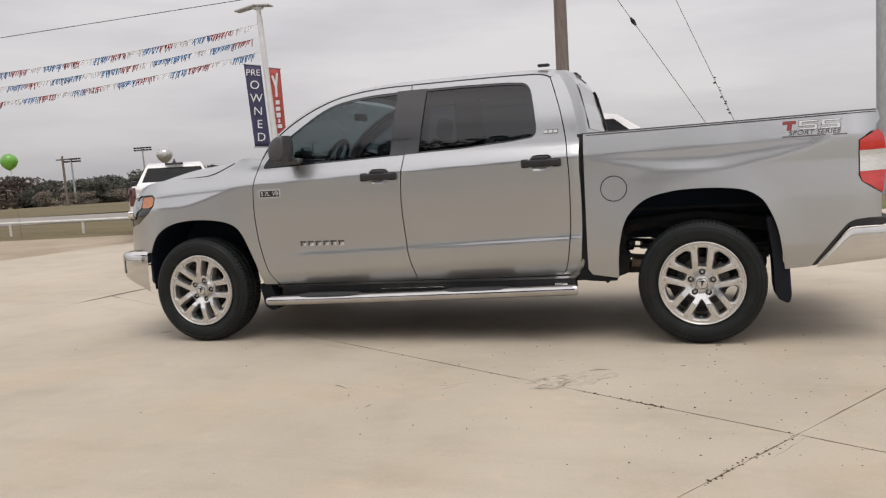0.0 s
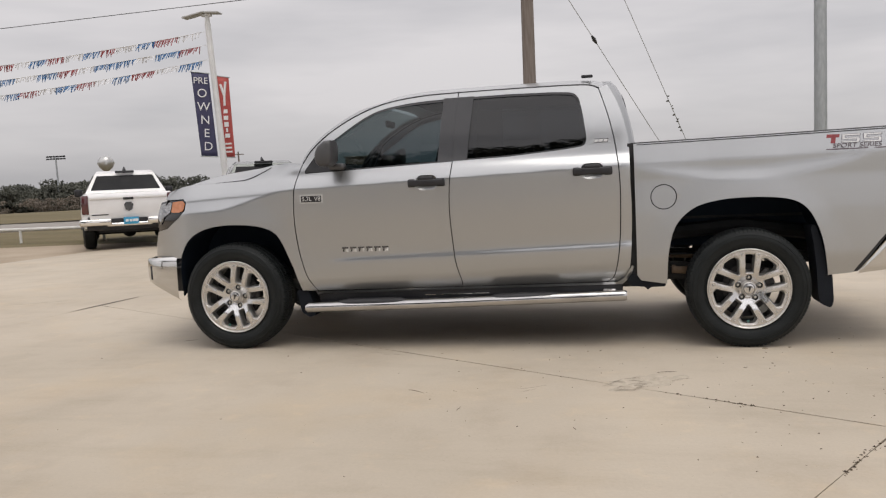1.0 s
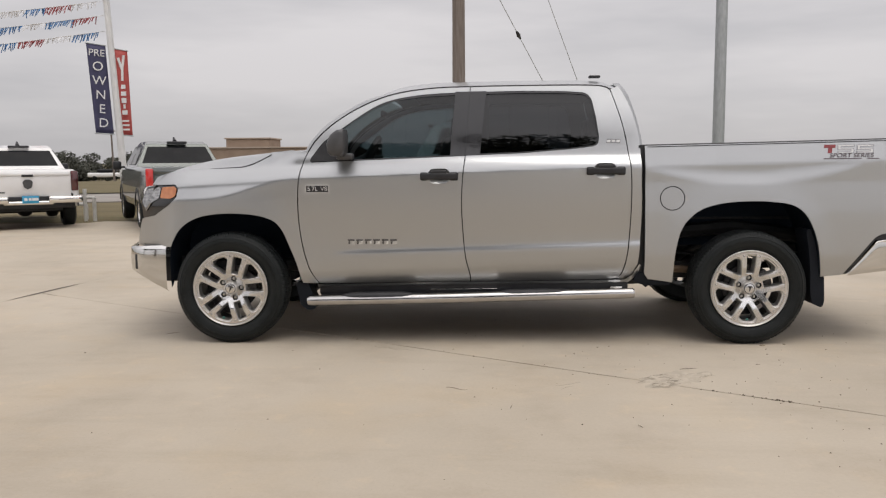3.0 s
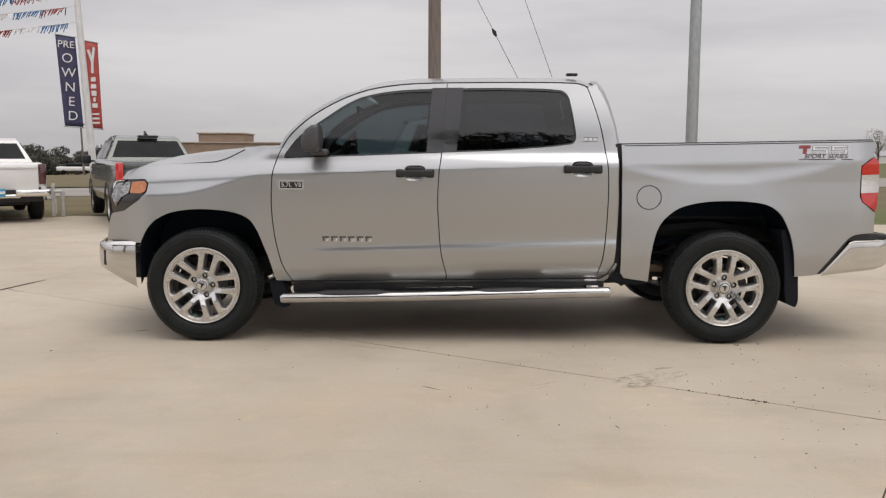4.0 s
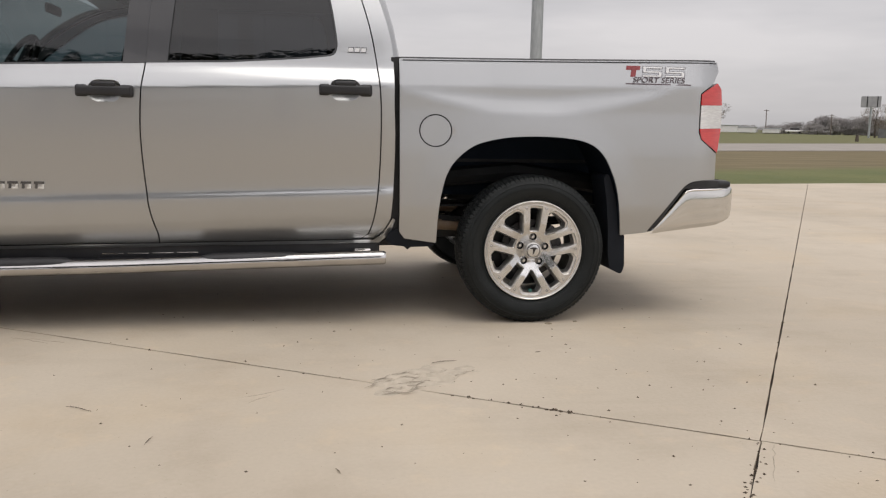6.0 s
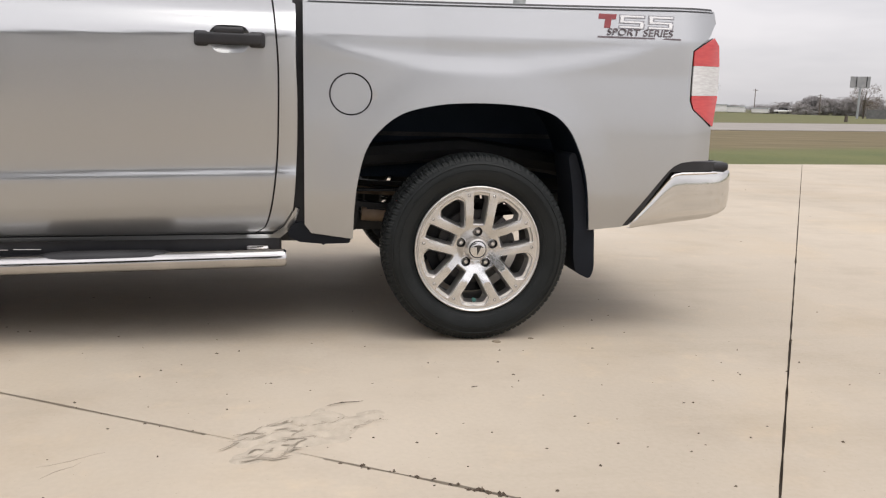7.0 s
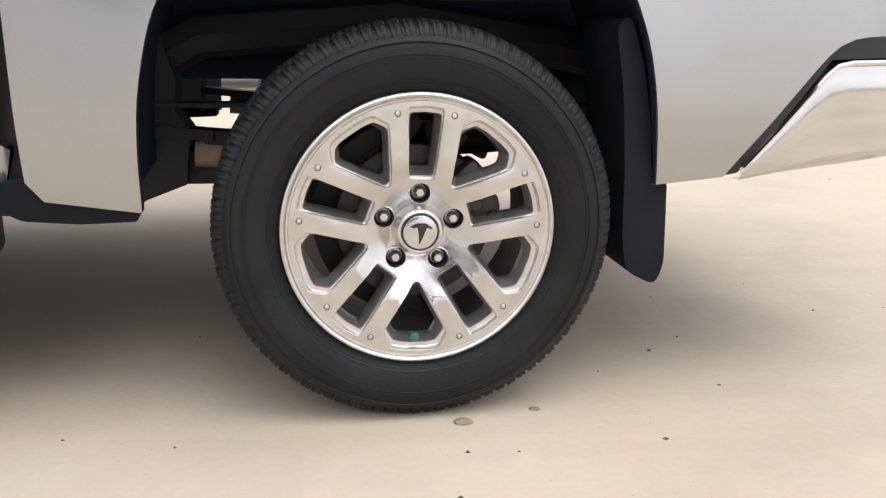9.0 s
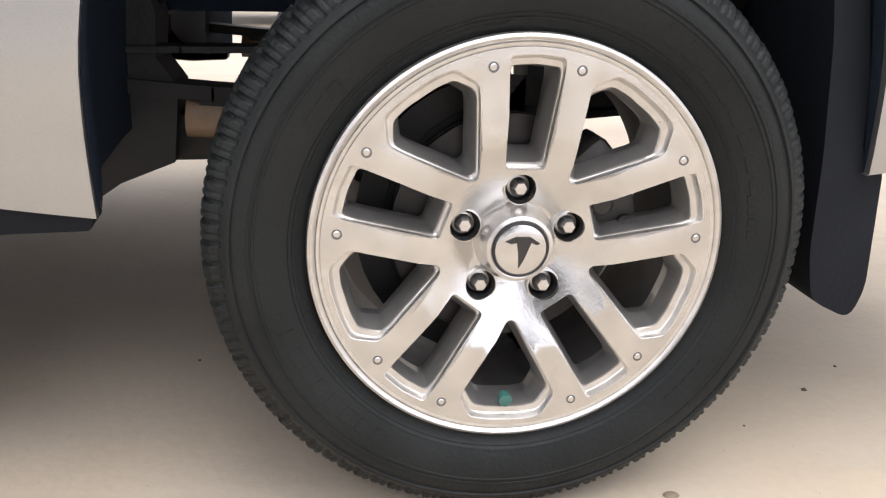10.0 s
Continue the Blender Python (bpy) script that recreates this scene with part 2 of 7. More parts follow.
def panel(name, loop, fn, material, parent, holes=(), flange=0.022, step=0.045, far=False, label="", proud=0.0, nfn=None):
    """A body panel on the side surface y = fn(x, z), with folded edges; far: its twin on the other flank."""
    v, f = flat_fill(loop, holes, step)
    a = np.array(v)
    x, z = a[:, 0], a[:, 1]
    y = fn(x, z) - proud
    e = 0.004
    nf = nfn or fn
    dx = (nf(x + e, z) - nf(x - e, z)) / (2 * e)
    dz = (nf(x, z + e) - nf(x, z - e)) / (2 * e)
    nrm = np.stack([dx, -np.ones_like(dx), dz], 1)
    nrm /= np.linalg.norm(nrm, axis=1)[:, None]
    verts = np.stack([x, y, z], 1)
    faces = []
    for t in f:
        p, q, r = (verts[i] for i in t[:3])
        n = np.cross(q - p, r - p)
        faces.append(tuple(t) if n[1] < 0 else tuple(reversed(t)))
    verts, nrm = list(verts), list(nrm)
    if flange:
        key = {(round(p[0], 5), round(p[1], 5)): i for i, p in enumerate(v)}
        for lp in (loop, *holes):
            idx = [key.get((round(p[0], 5), round(p[1], 5))) for p in lp]
            idx = [i for i in idx if i is not None]
            k, m = len(verts), len(idx)
            area = sum(verts[idx[i]][0] * verts[idx[(i + 1) % m]][2] - verts[idx[(i + 1) % m]][0] * verts[idx[i]][2] for i in range(m))
            for j, i in enumerate(idx):
                p, q = verts[idx[j - 1]], verts[idx[(j + 1) % m]]
                t = np.array([q[0] - p[0], 0, q[2] - p[2]])
                n = np.array([t[2], 0, -t[0]]) * (1 if area > 0 else -1) * (1 if lp is loop else -1)
                n = n / (np.linalg.norm(n) + 1e-9)
                verts += [verts[i] + 0, verts[i] + np.array([0, flange, 0]) - n * 0.002]
                nrm += [n, n]
            for j in range(m):
                b, c = k + 2 * j, k + 2 * ((j + 1) % m)
                faces.append((b, c, c + 1, b + 1))
    verts, nrm = np.array(verts), np.array(nrm)
    if far:
        verts[:, 1], nrm[:, 1] = 2 * YC - verts[:, 1], -nrm[:, 1]
        faces = [tuple(reversed(t)) for t in faces]
    return from_lists(name, verts, faces, material, parent, label, True, nrm)


def grid_surface(name, fn, us, vs, material, parent, label="", flip=False, closed=False):
    """A sheet of points fn(u, v)."""
    nu, nv = len(us), len(vs)
    verts = [fn(u, w) for u in us for w in vs]
    faces = []
    for i in range(nu if closed else nu - 1):
        for j in range(nv - 1):
            a, b = i * nv + j, ((i + 1) % nu) * nv + j
            faces.append((a, a + 1, b + 1, b) if flip else (a, b, b + 1, a + 1))
    return from_lists(name, verts, faces, material, parent, label)


def rbox(bm, centre, size, bevel=0.01, seg=2, turn=None):
    """A box with rounded edges added to bm."""
    made = bmesh.ops.create_cube(bm, size=1.0)["verts"]
    bmesh.ops.scale(bm, verts=made, vec=size)
    edges = list({e for v in made for e in v.link_edges})
    if bevel:
        made = list({v for f in bmesh.ops.bevel(bm, geom=edges, offset=bevel, segments=seg, affect="EDGES", profile=0.5)["faces"] for v in f.verts} | {v for v in made if v.is_valid})
    m = Matrix.Translation(centre)
    if turn is not None:
        m = m @ turn
    bmesh.ops.transform(bm, verts=made, matrix=m)
    return made


def tube(bm, pts, radius, seg=12, caps=True):
    """A pipe along the points added to bm; radius may be a list."""
    pts = [Vector(p) for p in pts]
    rad = radius if isinstance(radius, (list, tuple)) else [radius] * len(pts)
    rings, up = [], Vector((0, 0, 1))
    for i, p in enumerate(pts):
        d = (pts[min(i + 1, len(pts) - 1)] - pts[max(i - 1, 0)]).normalized()
        ref = up if abs(d.dot(up)) < 0.95 else Vector((1, 0, 0))
        s = d.cross(ref).normalized()
        t = s.cross(d)
        rings.append([bm.verts.new(p + (s * math.cos(2 * math.pi * k / seg) + t * math.sin(2 * math.pi * k / seg)) * rad[i]) for k in range(seg)])
    for a, b in zip(rings, rings[1:]):
        for k in range(seg):
            bm.faces.new((a[k], a[(k + 1) % seg], b[(k + 1) % seg], b[k]))
    if caps:
        bm.faces.new(rings[0][::-1])
        bm.faces.new(rings[-1])


def lathe(bm, profile, seg=48, centre=(0, 0, 0), closed=False):
    """Turns (radius, y) round the y axis."""
    cx, cy, cz = centre
    rings = []
    for k in range(seg):
        a = 2 * math.pi * k / seg
        rings.append([bm.verts.new((cx + r * math.cos(a), cy + y, cz + r * math.sin(a))) for r, y in profile])
    m = len(profile)
    for k in range(seg):
        a, b = rings[k], rings[(k + 1) % seg]
        for j in range(m if closed else m - 1):
            bm.faces.new((a[j], a[(j + 1) % m], b[(j + 1) % m], b[j]))


def prism(bm, loop, y0, y1, axis="y"):
    """Extrudes a 2D outline between two depths; the outline lies in x-z (axis y), x-y (axis z) or y-z (axis x)."""
    put = {"y": lambda p, d: (p[0], d, p[1]), "z": lambda p, d: (p[0], p[1], d), "x": lambda p, d: (d, p[0], p[1])}[axis]
    a, b = [bm.verts.new(put(p, y0)) for p in loop], [bm.verts.new(put(p, y1)) for p in loop]
    n = len(loop)
    fs = [bm.faces.new((a[i], a[(i + 1) % n], b[(i + 1) % n], b[i])) for i in range(n)]
    fs += [bm.faces.new(a), bm.faces.new(b[::-1])]
    bmesh.ops.triangulate(bm, faces=[f for f in fs if len(f.verts) > 4])


def smooth01(t):
    t = np.clip(t, 0, 1)
    return t * t * (3 - 2 * t)


def table(xs, ys):
    """A smooth function through the points (monotone cubic)."""
    xs, ys = np.array(xs, float), np.array(ys, float)
    d = np.diff(ys) / np.diff(xs)
    m = np.concatenate([[d[0]], np.where(d[:-1] * d[1:] > 0, 2 * d[:-1] * d[1:] / (d[:-1] + d[1:] + 1e-12), 0), [d[-1]]])

    def fn(x):
        x = np.asarray(x, float)
        i = np.clip(np.searchsorted(xs, x) - 1, 0, len(xs) - 2)
        h = xs[i + 1] - xs[i]
        t = (x - xs[i]) / h
        inn = np.clip(t, 0, 1)
        y = (2 * inn ** 3 - 3 * inn ** 2 + 1) * ys[i] + (inn ** 3 - 2 * inn ** 2 + inn) * h * m[i] + (-2 * inn ** 3 + 3 * inn ** 2) * ys[i + 1] + (inn ** 3 - inn ** 2) * h * m[i + 1]
        return y + np.where(t > 1, (t - 1) * h * m[i + 1], 0) + np.where(t < 0, t * h * m[i], 0)
    return fn

# ---------------------------------------------------------------- the silver pickup: side surface
door_p = table([.40, .46, .515, .555, .60, .655, .668, .698, .712, .74, .9, 1.0, 1.08, 1.19, 1.222, 1.236, 1.29, 1.345, 1.40, 1.55, 1.82, 1.90],
               [.150, .118, .090, .0745, .0665, .0618, .0622, .0712, .0718, .0706, .0555, .0490, .0462, .0447, .0449, .0490, .0725, .1015, .118, .157, .262, .295])
fend_p = table([.40, .55, .75, .95, 1.040, 1.130, 1.144, 1.160, 1.20, 1.24, 1.28, 1.33, 1.40],
               [.078, .060, .051, .0472, .0462, .0466, .0472, .0518, .0705, .0945, .1275, .1875, .3025])
bed_p = table([.42, .5, .65, .9, 1.05, 1.15, 1.3], [.094, .074, .0560, .0580, .0640, .0690, .073])
bed_crease = table([2.97, 3.10, 3.22, 3.53, 3.75, 3.96, 4.34, 4.50, 4.8], [1.25, 1.215, 1.184, 1.133, 1.131, 1.15, 1.235, 1.29, 1.31])


door_plain = table([.40, .46, .515, .555, .60, .74, .9, 1.0, 1.08, 1.19], [.150, .118, .090, .0745, .0690, .0640, .0555, .0490, .0462, .0447])


def flank_p(x, z):
    k = (.6 + .4 * smooth01((x - 1.2) / 1.4)) * smooth01((x - .66) / .3)
    low = z < 1.0
    return np.where(low, door_p(z) * k + door_plain(z) * (1 - k), door_p(z))


def side_y(x, z):
    """How far the near flank's skin lies from the plane of the widest point."""
    x, z = np.asarray(x, float), np.asarray(z, float)
    zf = z - 0.055 * (x + 0.1)
    foot = 1.052 + .088 * smooth01((x + .16) / .56)
    ramp = lambda q, k: np.where(q < -k, 0, np.where(q > k, q, (q + k) ** 2 / (4 * k)))
    f = fend_p(zf) + .32 * (ramp(zf - foot, .012) - ramp(zf - 1.138, .010))
    w = smooth01((x - 0.26) / 0.26)
    y = f * (1 - w) + flank_p(x, z - 0.03 * (np.clip(x, 0, 2.95) - 1.7) * (1 - smooth01((z - 1.27) / .08))) * w
    c = bed_crease(np.clip(x, 2.97, 4.8))
    line = 1.267 + 0.024 * (x - 3.3)
    c = np.minimum(c, line)
    soft = lambda q, k: np.where(q < -k, 0, np.where(q > k, q, (q + k) ** 2 / (4 * k)))
    b = bed_p(np.minimum(z, 1.15)) + 0.26 * (soft(z - c, .02) - soft(z - c - np.clip((line - c) * .6, 0, .08), .02)) + 0.27 * soft(z - line, .010)
    y = np.where(x > 2.955, b, y)
    for xc, zc, a, h in ((0.015, 0.44, 0.485, 0.505), (3.675, 0.46, 0.515, 0.555)):
        d = (np.sqrt(((x - xc) / a) ** 2 + ((z - zc) / h) ** 2) - 1) * a
        y = y - 0.007 * (1 - smooth01(d / 0.20)) * (z < 1.3)
    y = y + 0.048 * np.maximum(0, (x - 4.58) / 0.17) ** 2 + 0.22 * np.maximum(0, (-0.30 - x) / 0.45) ** 2
    return y + np.where((x > 2.87) & (x < 2.955), 0.006 * np.maximum(0, (x - 2.87) / 0.08) ** 2, 0)


truck = thing("pickup_truck", (1.85, YC, 0), "silver four-door pickup truck with chrome bumpers parked on concrete", "pickup truck")

ARCH_F = spline([(-.44, .70), (-.40, .78), (-.335, .855), (-.23, .912), (-.08, .940), (.08, .941), (.225, .923), (.33, .882), (.388, .81), (.438, .69), (.485, .56), (.515, .43)])
ARCH_R = spline([(4.205, .478), (4.196, .55), (4.172, .71), (4.135, .825), (4.078, .925), (3.99, .985), (3.84, 1.010), (3.66, 1.013), (3.51, 1.000), (3.37, .962), (3.275, .89), (3.222, .81), (3.190, .69), (3.177, .58), (3.172, .437)])
DOOR_A = spline([(.635, .425), (.58, .52), (.54, .65), (.512, .81), (.502, .99), (.512, 1.18), (.54, 1.30), (.572, 1.375)])
DITCH = spline([(.572, 1.375), (.63, 1.465), (.75, 1.578), (.91, 1.682), (1.08, 1.760), (1.25, 1.806), (1.48, 1.834), (1.738, 1.842), (2.10, 1.846), (2.48, 1.846), (2.68, 1.838), (2.74, 1.812)])
DOOR_B = spline([(1.738, 1.842), (1.718, 1.60), (1.70, 1.34), (1.683, 1.20), (1.674, 1.01), (1.682, .82), (1.70, .63), (1.735, .48), (1.735, .435)])
DOOR_C = spline([(2.74, 1.812), (2.78, 1.69), (2.82, 1.54), (2.85, 1.37), (2.868, 1.18), (2.87, .99), (2.862, .76), (2.84, .58), (2.81, .48), (2.77, .452)])
CAB_BACK = spline([(2.80, 1.835), (2.86, 1.72), (2.905, 1.58), (2.935, 1.42), (2.938, 1.18), (2.944, .99), (2.940, .76), (2.925, .56), (2.90, .48), (2.85, .452)])
HOOD_CUT = spline([(-.56, 1.205), (-.40, 1.248), (-.15, 1.262), (.04, 1.272), (.11, 1.288), (.18, 1.325), (.22, 1.362)])
g = 0.0035          # half a panel gap


def shifted(run, dx=0.0, dz=0.0):
    return [(p[0] + dx, p[1] + dz) for p in run]


def upto(run, x):
    return [p for p in run if p[0] <= x]


def beyond(run, x):
    return [p for p in run if p[0] >= x]


HEADLAMP = [(-.665, 1.13), (-.53, 1.148), (-.40, 1.152), (-.372, 1.125), (-.382, 1.06), (-.44, 1.005), (-.57, .925), (-.70, .90), (-.715, 1.02)]
FENDER = chain(ARCH_F, poly((.515, .43), (.63, .425)), shifted(DOOR_A, -g), poly((.568, 1.375), (.45, 1.392), (.30, 1.382), (.22, 1.365)), list(reversed(HOOD_CUT)),
               poly((-.56, 1.205), (-.60, 1.15)), poly((-.53, 1.148), (-.40, 1.152), (-.372, 1.125), (-.382, 1.06), (-.44, 1.005), (-.57, .925), (-.70, .90), step=.03),
               spline([(-.70, .90), (-.73, .84), (-.757, .75), (-.765, .70)]), poly((-.765, .70), (-.44, .70)))
DOOR_F = chain(shifted(DOOR_A, g), upto(shifted(DITCH, g, -g), 1.73), shifted(DOOR_B, -g), poly((1.73, .437), (.645, .425)))
DOOR_R = chain(list(reversed(shifted(DOOR_B, g))), shifted([p for p in DITCH if 1.745 < p[0]], -g, -g), shifted(DOOR_C, -g), poly((2.765, .452), (1.742, .437)))
QUARTER = chain(shifted(DOOR_C, g), poly((2.775, .452), (2.83, .452)), list(reversed(CAB_BACK)), poly((2.80, 1.835), (2.745, 1.815)))
WIN_F = rounded(chain(poly((.588, 1.302), (.594, 1.335)), spline([(.594, 1.335), (.69, 1.455), (.84, 1.565), (1.03, 1.692), (1.18, 1.752), (1.41, 1.788), (1.71, 1.803)]), poly((1.71, 1.803), (1.69, 1.342)), spline([(1.69, 1.342), (1.18, 1.322), (.588, 1.302)], 0.05)), 0.012, 2)
WIN_R = rounded([(1.748, 1.803), (2.10, 1.808), (2.42, 1.803), (2.565, 1.792), (2.605, 1.75), (2.632, 1.61), (2.652, 1.46), (2.635, 1.408), (2.48, 1.388), (2.10, 1.358), (1.725, 1.345)], 0.035)
BED = chain(poly((2.966, 1.405), (3.8, 1.420), (4.756, 1.440), (4.766, 1.39), (4.722, 1.325)), poly((4.722, 1.325), (4.632, 1.262), (4.630, 1.05), (4.648, 1.01), (4.766, .93), (4.766, .788)),
            spline([(4.766, .788), (4.65, .785), (4.578, .765), (4.507, .688), (4.388, .535), (4.357, .492)]), poly((4.357, .492), (4.20, .478)), ARCH_R, poly((3.172, .437), (3.000, .462), (2.972, .50)),
            spline([(2.972, .50), (2.971, .76), (2.969, 1.03), (2.966, 1.405)]))

SKIN = {}
FUEL = [(3.158 + .088 * math.cos(a), 1.036 + .086 * math.sin(a)) for a in np.linspace(0, 2 * math.pi, 40, endpoint=False)]
for far in (False, True):
    st = 0.09 if far else 0.02
    panel("front_fender", FENDER, side_y, PAINT, truck, step=st * .5, far=far, flange=0.03)
    fd = panel("front_door", DOOR_F, side_y, PAINT, truck, holes=[WIN_F], step=st * .6, far=far)
    rd = panel("rear_door", DOOR_R, side_y, PAINT, truck, holes=[WIN_R], step=st * .6, far=far)
    panel("cab_corner", QUARTER, side_y, PAINT, truck, step=st, far=far)
    bs = panel("bed_side", BED, side_y, PAINT, truck, holes=[] if far else [FUEL], step=st * .8, far=far, flange=0.035)
    SKIN[far] = fd, rd, bs
    GLASS = lambda x, z: .131 + .214 * (z - 1.40) + .307 * (z - 1.40) ** 2 + 0 * x
    panel("front_window", WIN_F, GLASS, GLASS_F, fd, flange=0, step=0.03, far=far)
    panel("rear_window", WIN_R, GLASS, GLASS_R, rd, flange=0, step=0.03, far=far)
    for door, hole in ((fd, WIN_F), (rd, WIN_R)):
        cx, cz = np.mean([p[0] for p in hole]), np.mean([p[1] for p in hole])
        inner = [(p[0] + (cx - p[0]) * 0.03, p[1] + (cz - p[1]) * (0.075 if p[1] > cz else 0.045)) for p in hole]
        panel("window_seal", hole, lambda x, z: side_y(x, z) + 0.004, GLOSSBLACK, door, holes=[inner], step=0, far=far, flange=0.008)
    # the black pillar covers beside the door split
    panel("pillar_cover", chain(poly((1.63, 1.806), (1.7346, 1.807), (1.7176, 1.60), (1.7006, 1.343), (1.592, 1.339), (1.63, 1.806), step=.035)), lambda x, z: side_y(x, z) - 0.0015, GLOSSBLACK, fd, step=0, far=far, flange=.012)
    panel("pillar_cover", chain(poly((1.7354, 1.807), (1.852, 1.809), (1.805, 1.349), (1.7014, 1.345), (1.7184, 1.60), (1.7354, 1.807), step=.035)), lambda x, z: side_y(x, z) - 0.0015, GLOSSBLACK, rd, step=0, far=far, flange=.012)
    # dark jambs behind the gaps, so that no light shows through the shut lines
    panel("door_jamb", chain(poly((.56, .44), (2.86, .45), (2.89, 1.0), (2.87, 1.30), (.56, 1.28), (.48, 1.0), step=.2)), lambda x, z: side_y(x, z) + 0.035, CABIN, truck, step=.2, far=far, flange=0)
    panel("pillar_core", [(1.60, 1.32), (1.86, 1.33), (1.88, 1.82), (1.63, 1.82)], lambda x, z: side_y(x, z) + 0.03, CABIN, truck, step=.1, far=far, flange=0)
    if not far:
        disc = [(3.158 + (p[0] - 3.158) * 0.925, 1.036 + (p[1] - 1.036) * 0.925) for p in FUEL]
        panel("fuel_door", disc, side_y, PAINT, bs, step=.04, flange=.015)
        panel("fuel_door_recess", FUEL, lambda x, z: side_y(x, z) + 0.016, BLACK, bs, step=.1, flange=0)
        panel("fuel_door_notch", [(3.245, 1.036 + .022), (3.262, 1.05), (3.270, 1.034), (3.262, 1.018), (3.245, 1.014)], lambda x, z: side_y(x, z) - 0.001, ALLOY_DARK, bs, step=0, flange=.002)
    # the strip of sill below the doors, black strip for the cab-bed gap's shade
    panel("sill", chain(poly((.62, .40), (2.87, .432), (2.925, .48), (2.952, .56), (2.937, .57), (2.89, .486), (2.84, .449), (.62, .42), step=.1)), lambda x, z: side_y(x, np.maximum(z, .43)) - 0.012 + np.maximum(0, .425 - z) * 1.2, PAINT, truck, step=0, far=far, flange=.03)
    panel("cab_gap_shade", chain(poly((2.925, 1.41), (2.978, 1.41), (2.983, .9), (2.983, .5), (2.91, .5), (2.92, .6), (2.925, .9), step=.08)), lambda x, z: 0 * x + 0.118, BLACK, truck, step=0, far=far, flange=.06)
    panel("bed_front_trim", rounded([(2.925, .50), (2.975, .51), (3.005, .47), (3.07, .458), (3.166, .442), (3.160, .416), (3.05, .412), (2.95, .420), (2.90, .45)], .008), lambda x, z: side_y(np.maximum(x, 2.97), z) + 0.012, FLAP, truck, step=.05, far=far, flange=.06)
    # lamps
    hl = panel("headlamp", rounded([(p[0] + .002, p[1]) for p in HEADLAMP], .015), lambda x, z: side_y(x, z) + .012, GLOSSBLACK, truck, step=.05, far=far, flange=.03)
    panel("headlamp_lens", rounded([(-.655, 1.115), (-.54, 1.130), (-.520, 1.125), (-.532, 1.05), (-.60, 1.02), (-.66, .95), (-.70, 1.03)], .015), lambda x, z: side_y(x, z) + .004, HEADGLASS, hl, step=.05, far=far, flange=.008)
    panel("side_reflector", rounded([(-.510, 1.130), (-.405, 1.138), (-.386, 1.120), (-.394, 1.068), (-.43, 1.050), (-.520, 1.052)], .012), lambda x, z: side_y(x, z) + .003, AMBER, hl, step=.05, far=far, flange=.008)
    tl = panel("tail_light", rounded([(4.634, 1.262), (4.750, 1.326), (4.784, 1.29), (4.798, 1.20), (4.798, 1.08), (4.773, .935), (4.65, 1.012), (4.634, 1.05)], .008), lambda x, z: side_y(x, z) + .012, GLOSSBLACK, truck, step=.05, far=far, flange=.06)
    for nm, loop, mt in (("red_lens", [(4.6385, 1.260), (4.750, 1.324), (4.783, 1.29), (4.797, 1.203), (4.6385, 1.199)], RED_LENS),
                         ("clear_lens", [(4.6385, 1.1985), (4.797, 1.2025), (4.797, 1.0755), (4.6385, 1.0715)], CLEAR_LENS),
                         ("red_lens", [(4.6385, 1.071), (4.797, 1.075), (4.773, .938), (4.652, 1.013), (4.6385, 1.05)], RED_LENS)):
        panel(nm, rounded(loop, .004), lambda x, z: side_y(x, z) - .003, mt, tl, step=.03, far=far, flange=.014)
    # the bed's top rail cap
    panel("bed_rail_cap", chain(poly((2.948, 1.394), (3.8, 1.410), (4.745, 1.430), (4.745, 1.449), (3.8, 1.429), (2.948, 1.414))), lambda x, z: side_y(x, z) - .003 + np.maximum(0, z - 1.40 - .02 * (x - 2.97)) * .8, BLACK, truck, step=0, far=far, flange=.10)
    # bumper trim at the bed's lower corner
    panel("bumper_trim", chain(spline([(4.327, .490), (4.388, .553), (4.507, .712), (4.573, .770), (4.65, .782), (4.77, .783)]), poly((4.77, .783), (4.86, .781), (4.895, .778)), poly((4.895, .750), (4.565, .738), (4.390, .500))), lambda x, z: side_y(np.minimum(x, 4.62), z) + .004 + np.interp(x, [4.62, 4.72, 4.80, 4.865, 4.89], [0, .012, .04, .10, .16]), BLACK, truck, step=.05, far=far, flange=.12)


# ---------------------------------------------------------------- bonnet, roof, glass, ends
def across(y, k=1.0):
    """0 at the flanks to 1 in the middle."""
    return smooth01(1 - abs(y - YC) / (YC - 0.2))


hood_edge = table([-.56, -.40, -.15, .04, .11, .22, .45, .60], [1.205, 1.248, 1.262, 1.272, 1.276, 1.284, 1.298, 1.300])
hood_top = table([-.72, -.64, -.54, -.42, -.22, -.03, .16, .36, .56], [1.13, 1.215, 1.258, 1.290, 1.330, 1.352, 1.371, 1.386, 1.392])


def hood(u, v):
    y = 0.16 + (2 * YC - 0.32) * v
    d = min(y, 2 * YC - y)
    x0 = -.74 + .14 * (abs(y - YC) / .85) ** 2.2
    x = x0 + (0.53 - .14 * across(y) - x0) * u
    e = float(hood_edge(np.clip(x, -.56, .58)))
    t = float(smooth01((d - .16) / .26))
    top = float(hood_top(np.clip(x - (x0 + .74) * (1 - u), -.74, .56)))
    z = min(e, top) + (top - min(e, top)) * t + .012 * float(smooth01((d - .62) / .12))
    return (x, y, z)


grid_surface("bonnet", hood, np.linspace(0, 1, 40), np.concatenate([np.linspace(0, .3, 24), np.linspace(.32, .68, 14), np.linspace(.7, 1, 24)]), PAINT, truck)


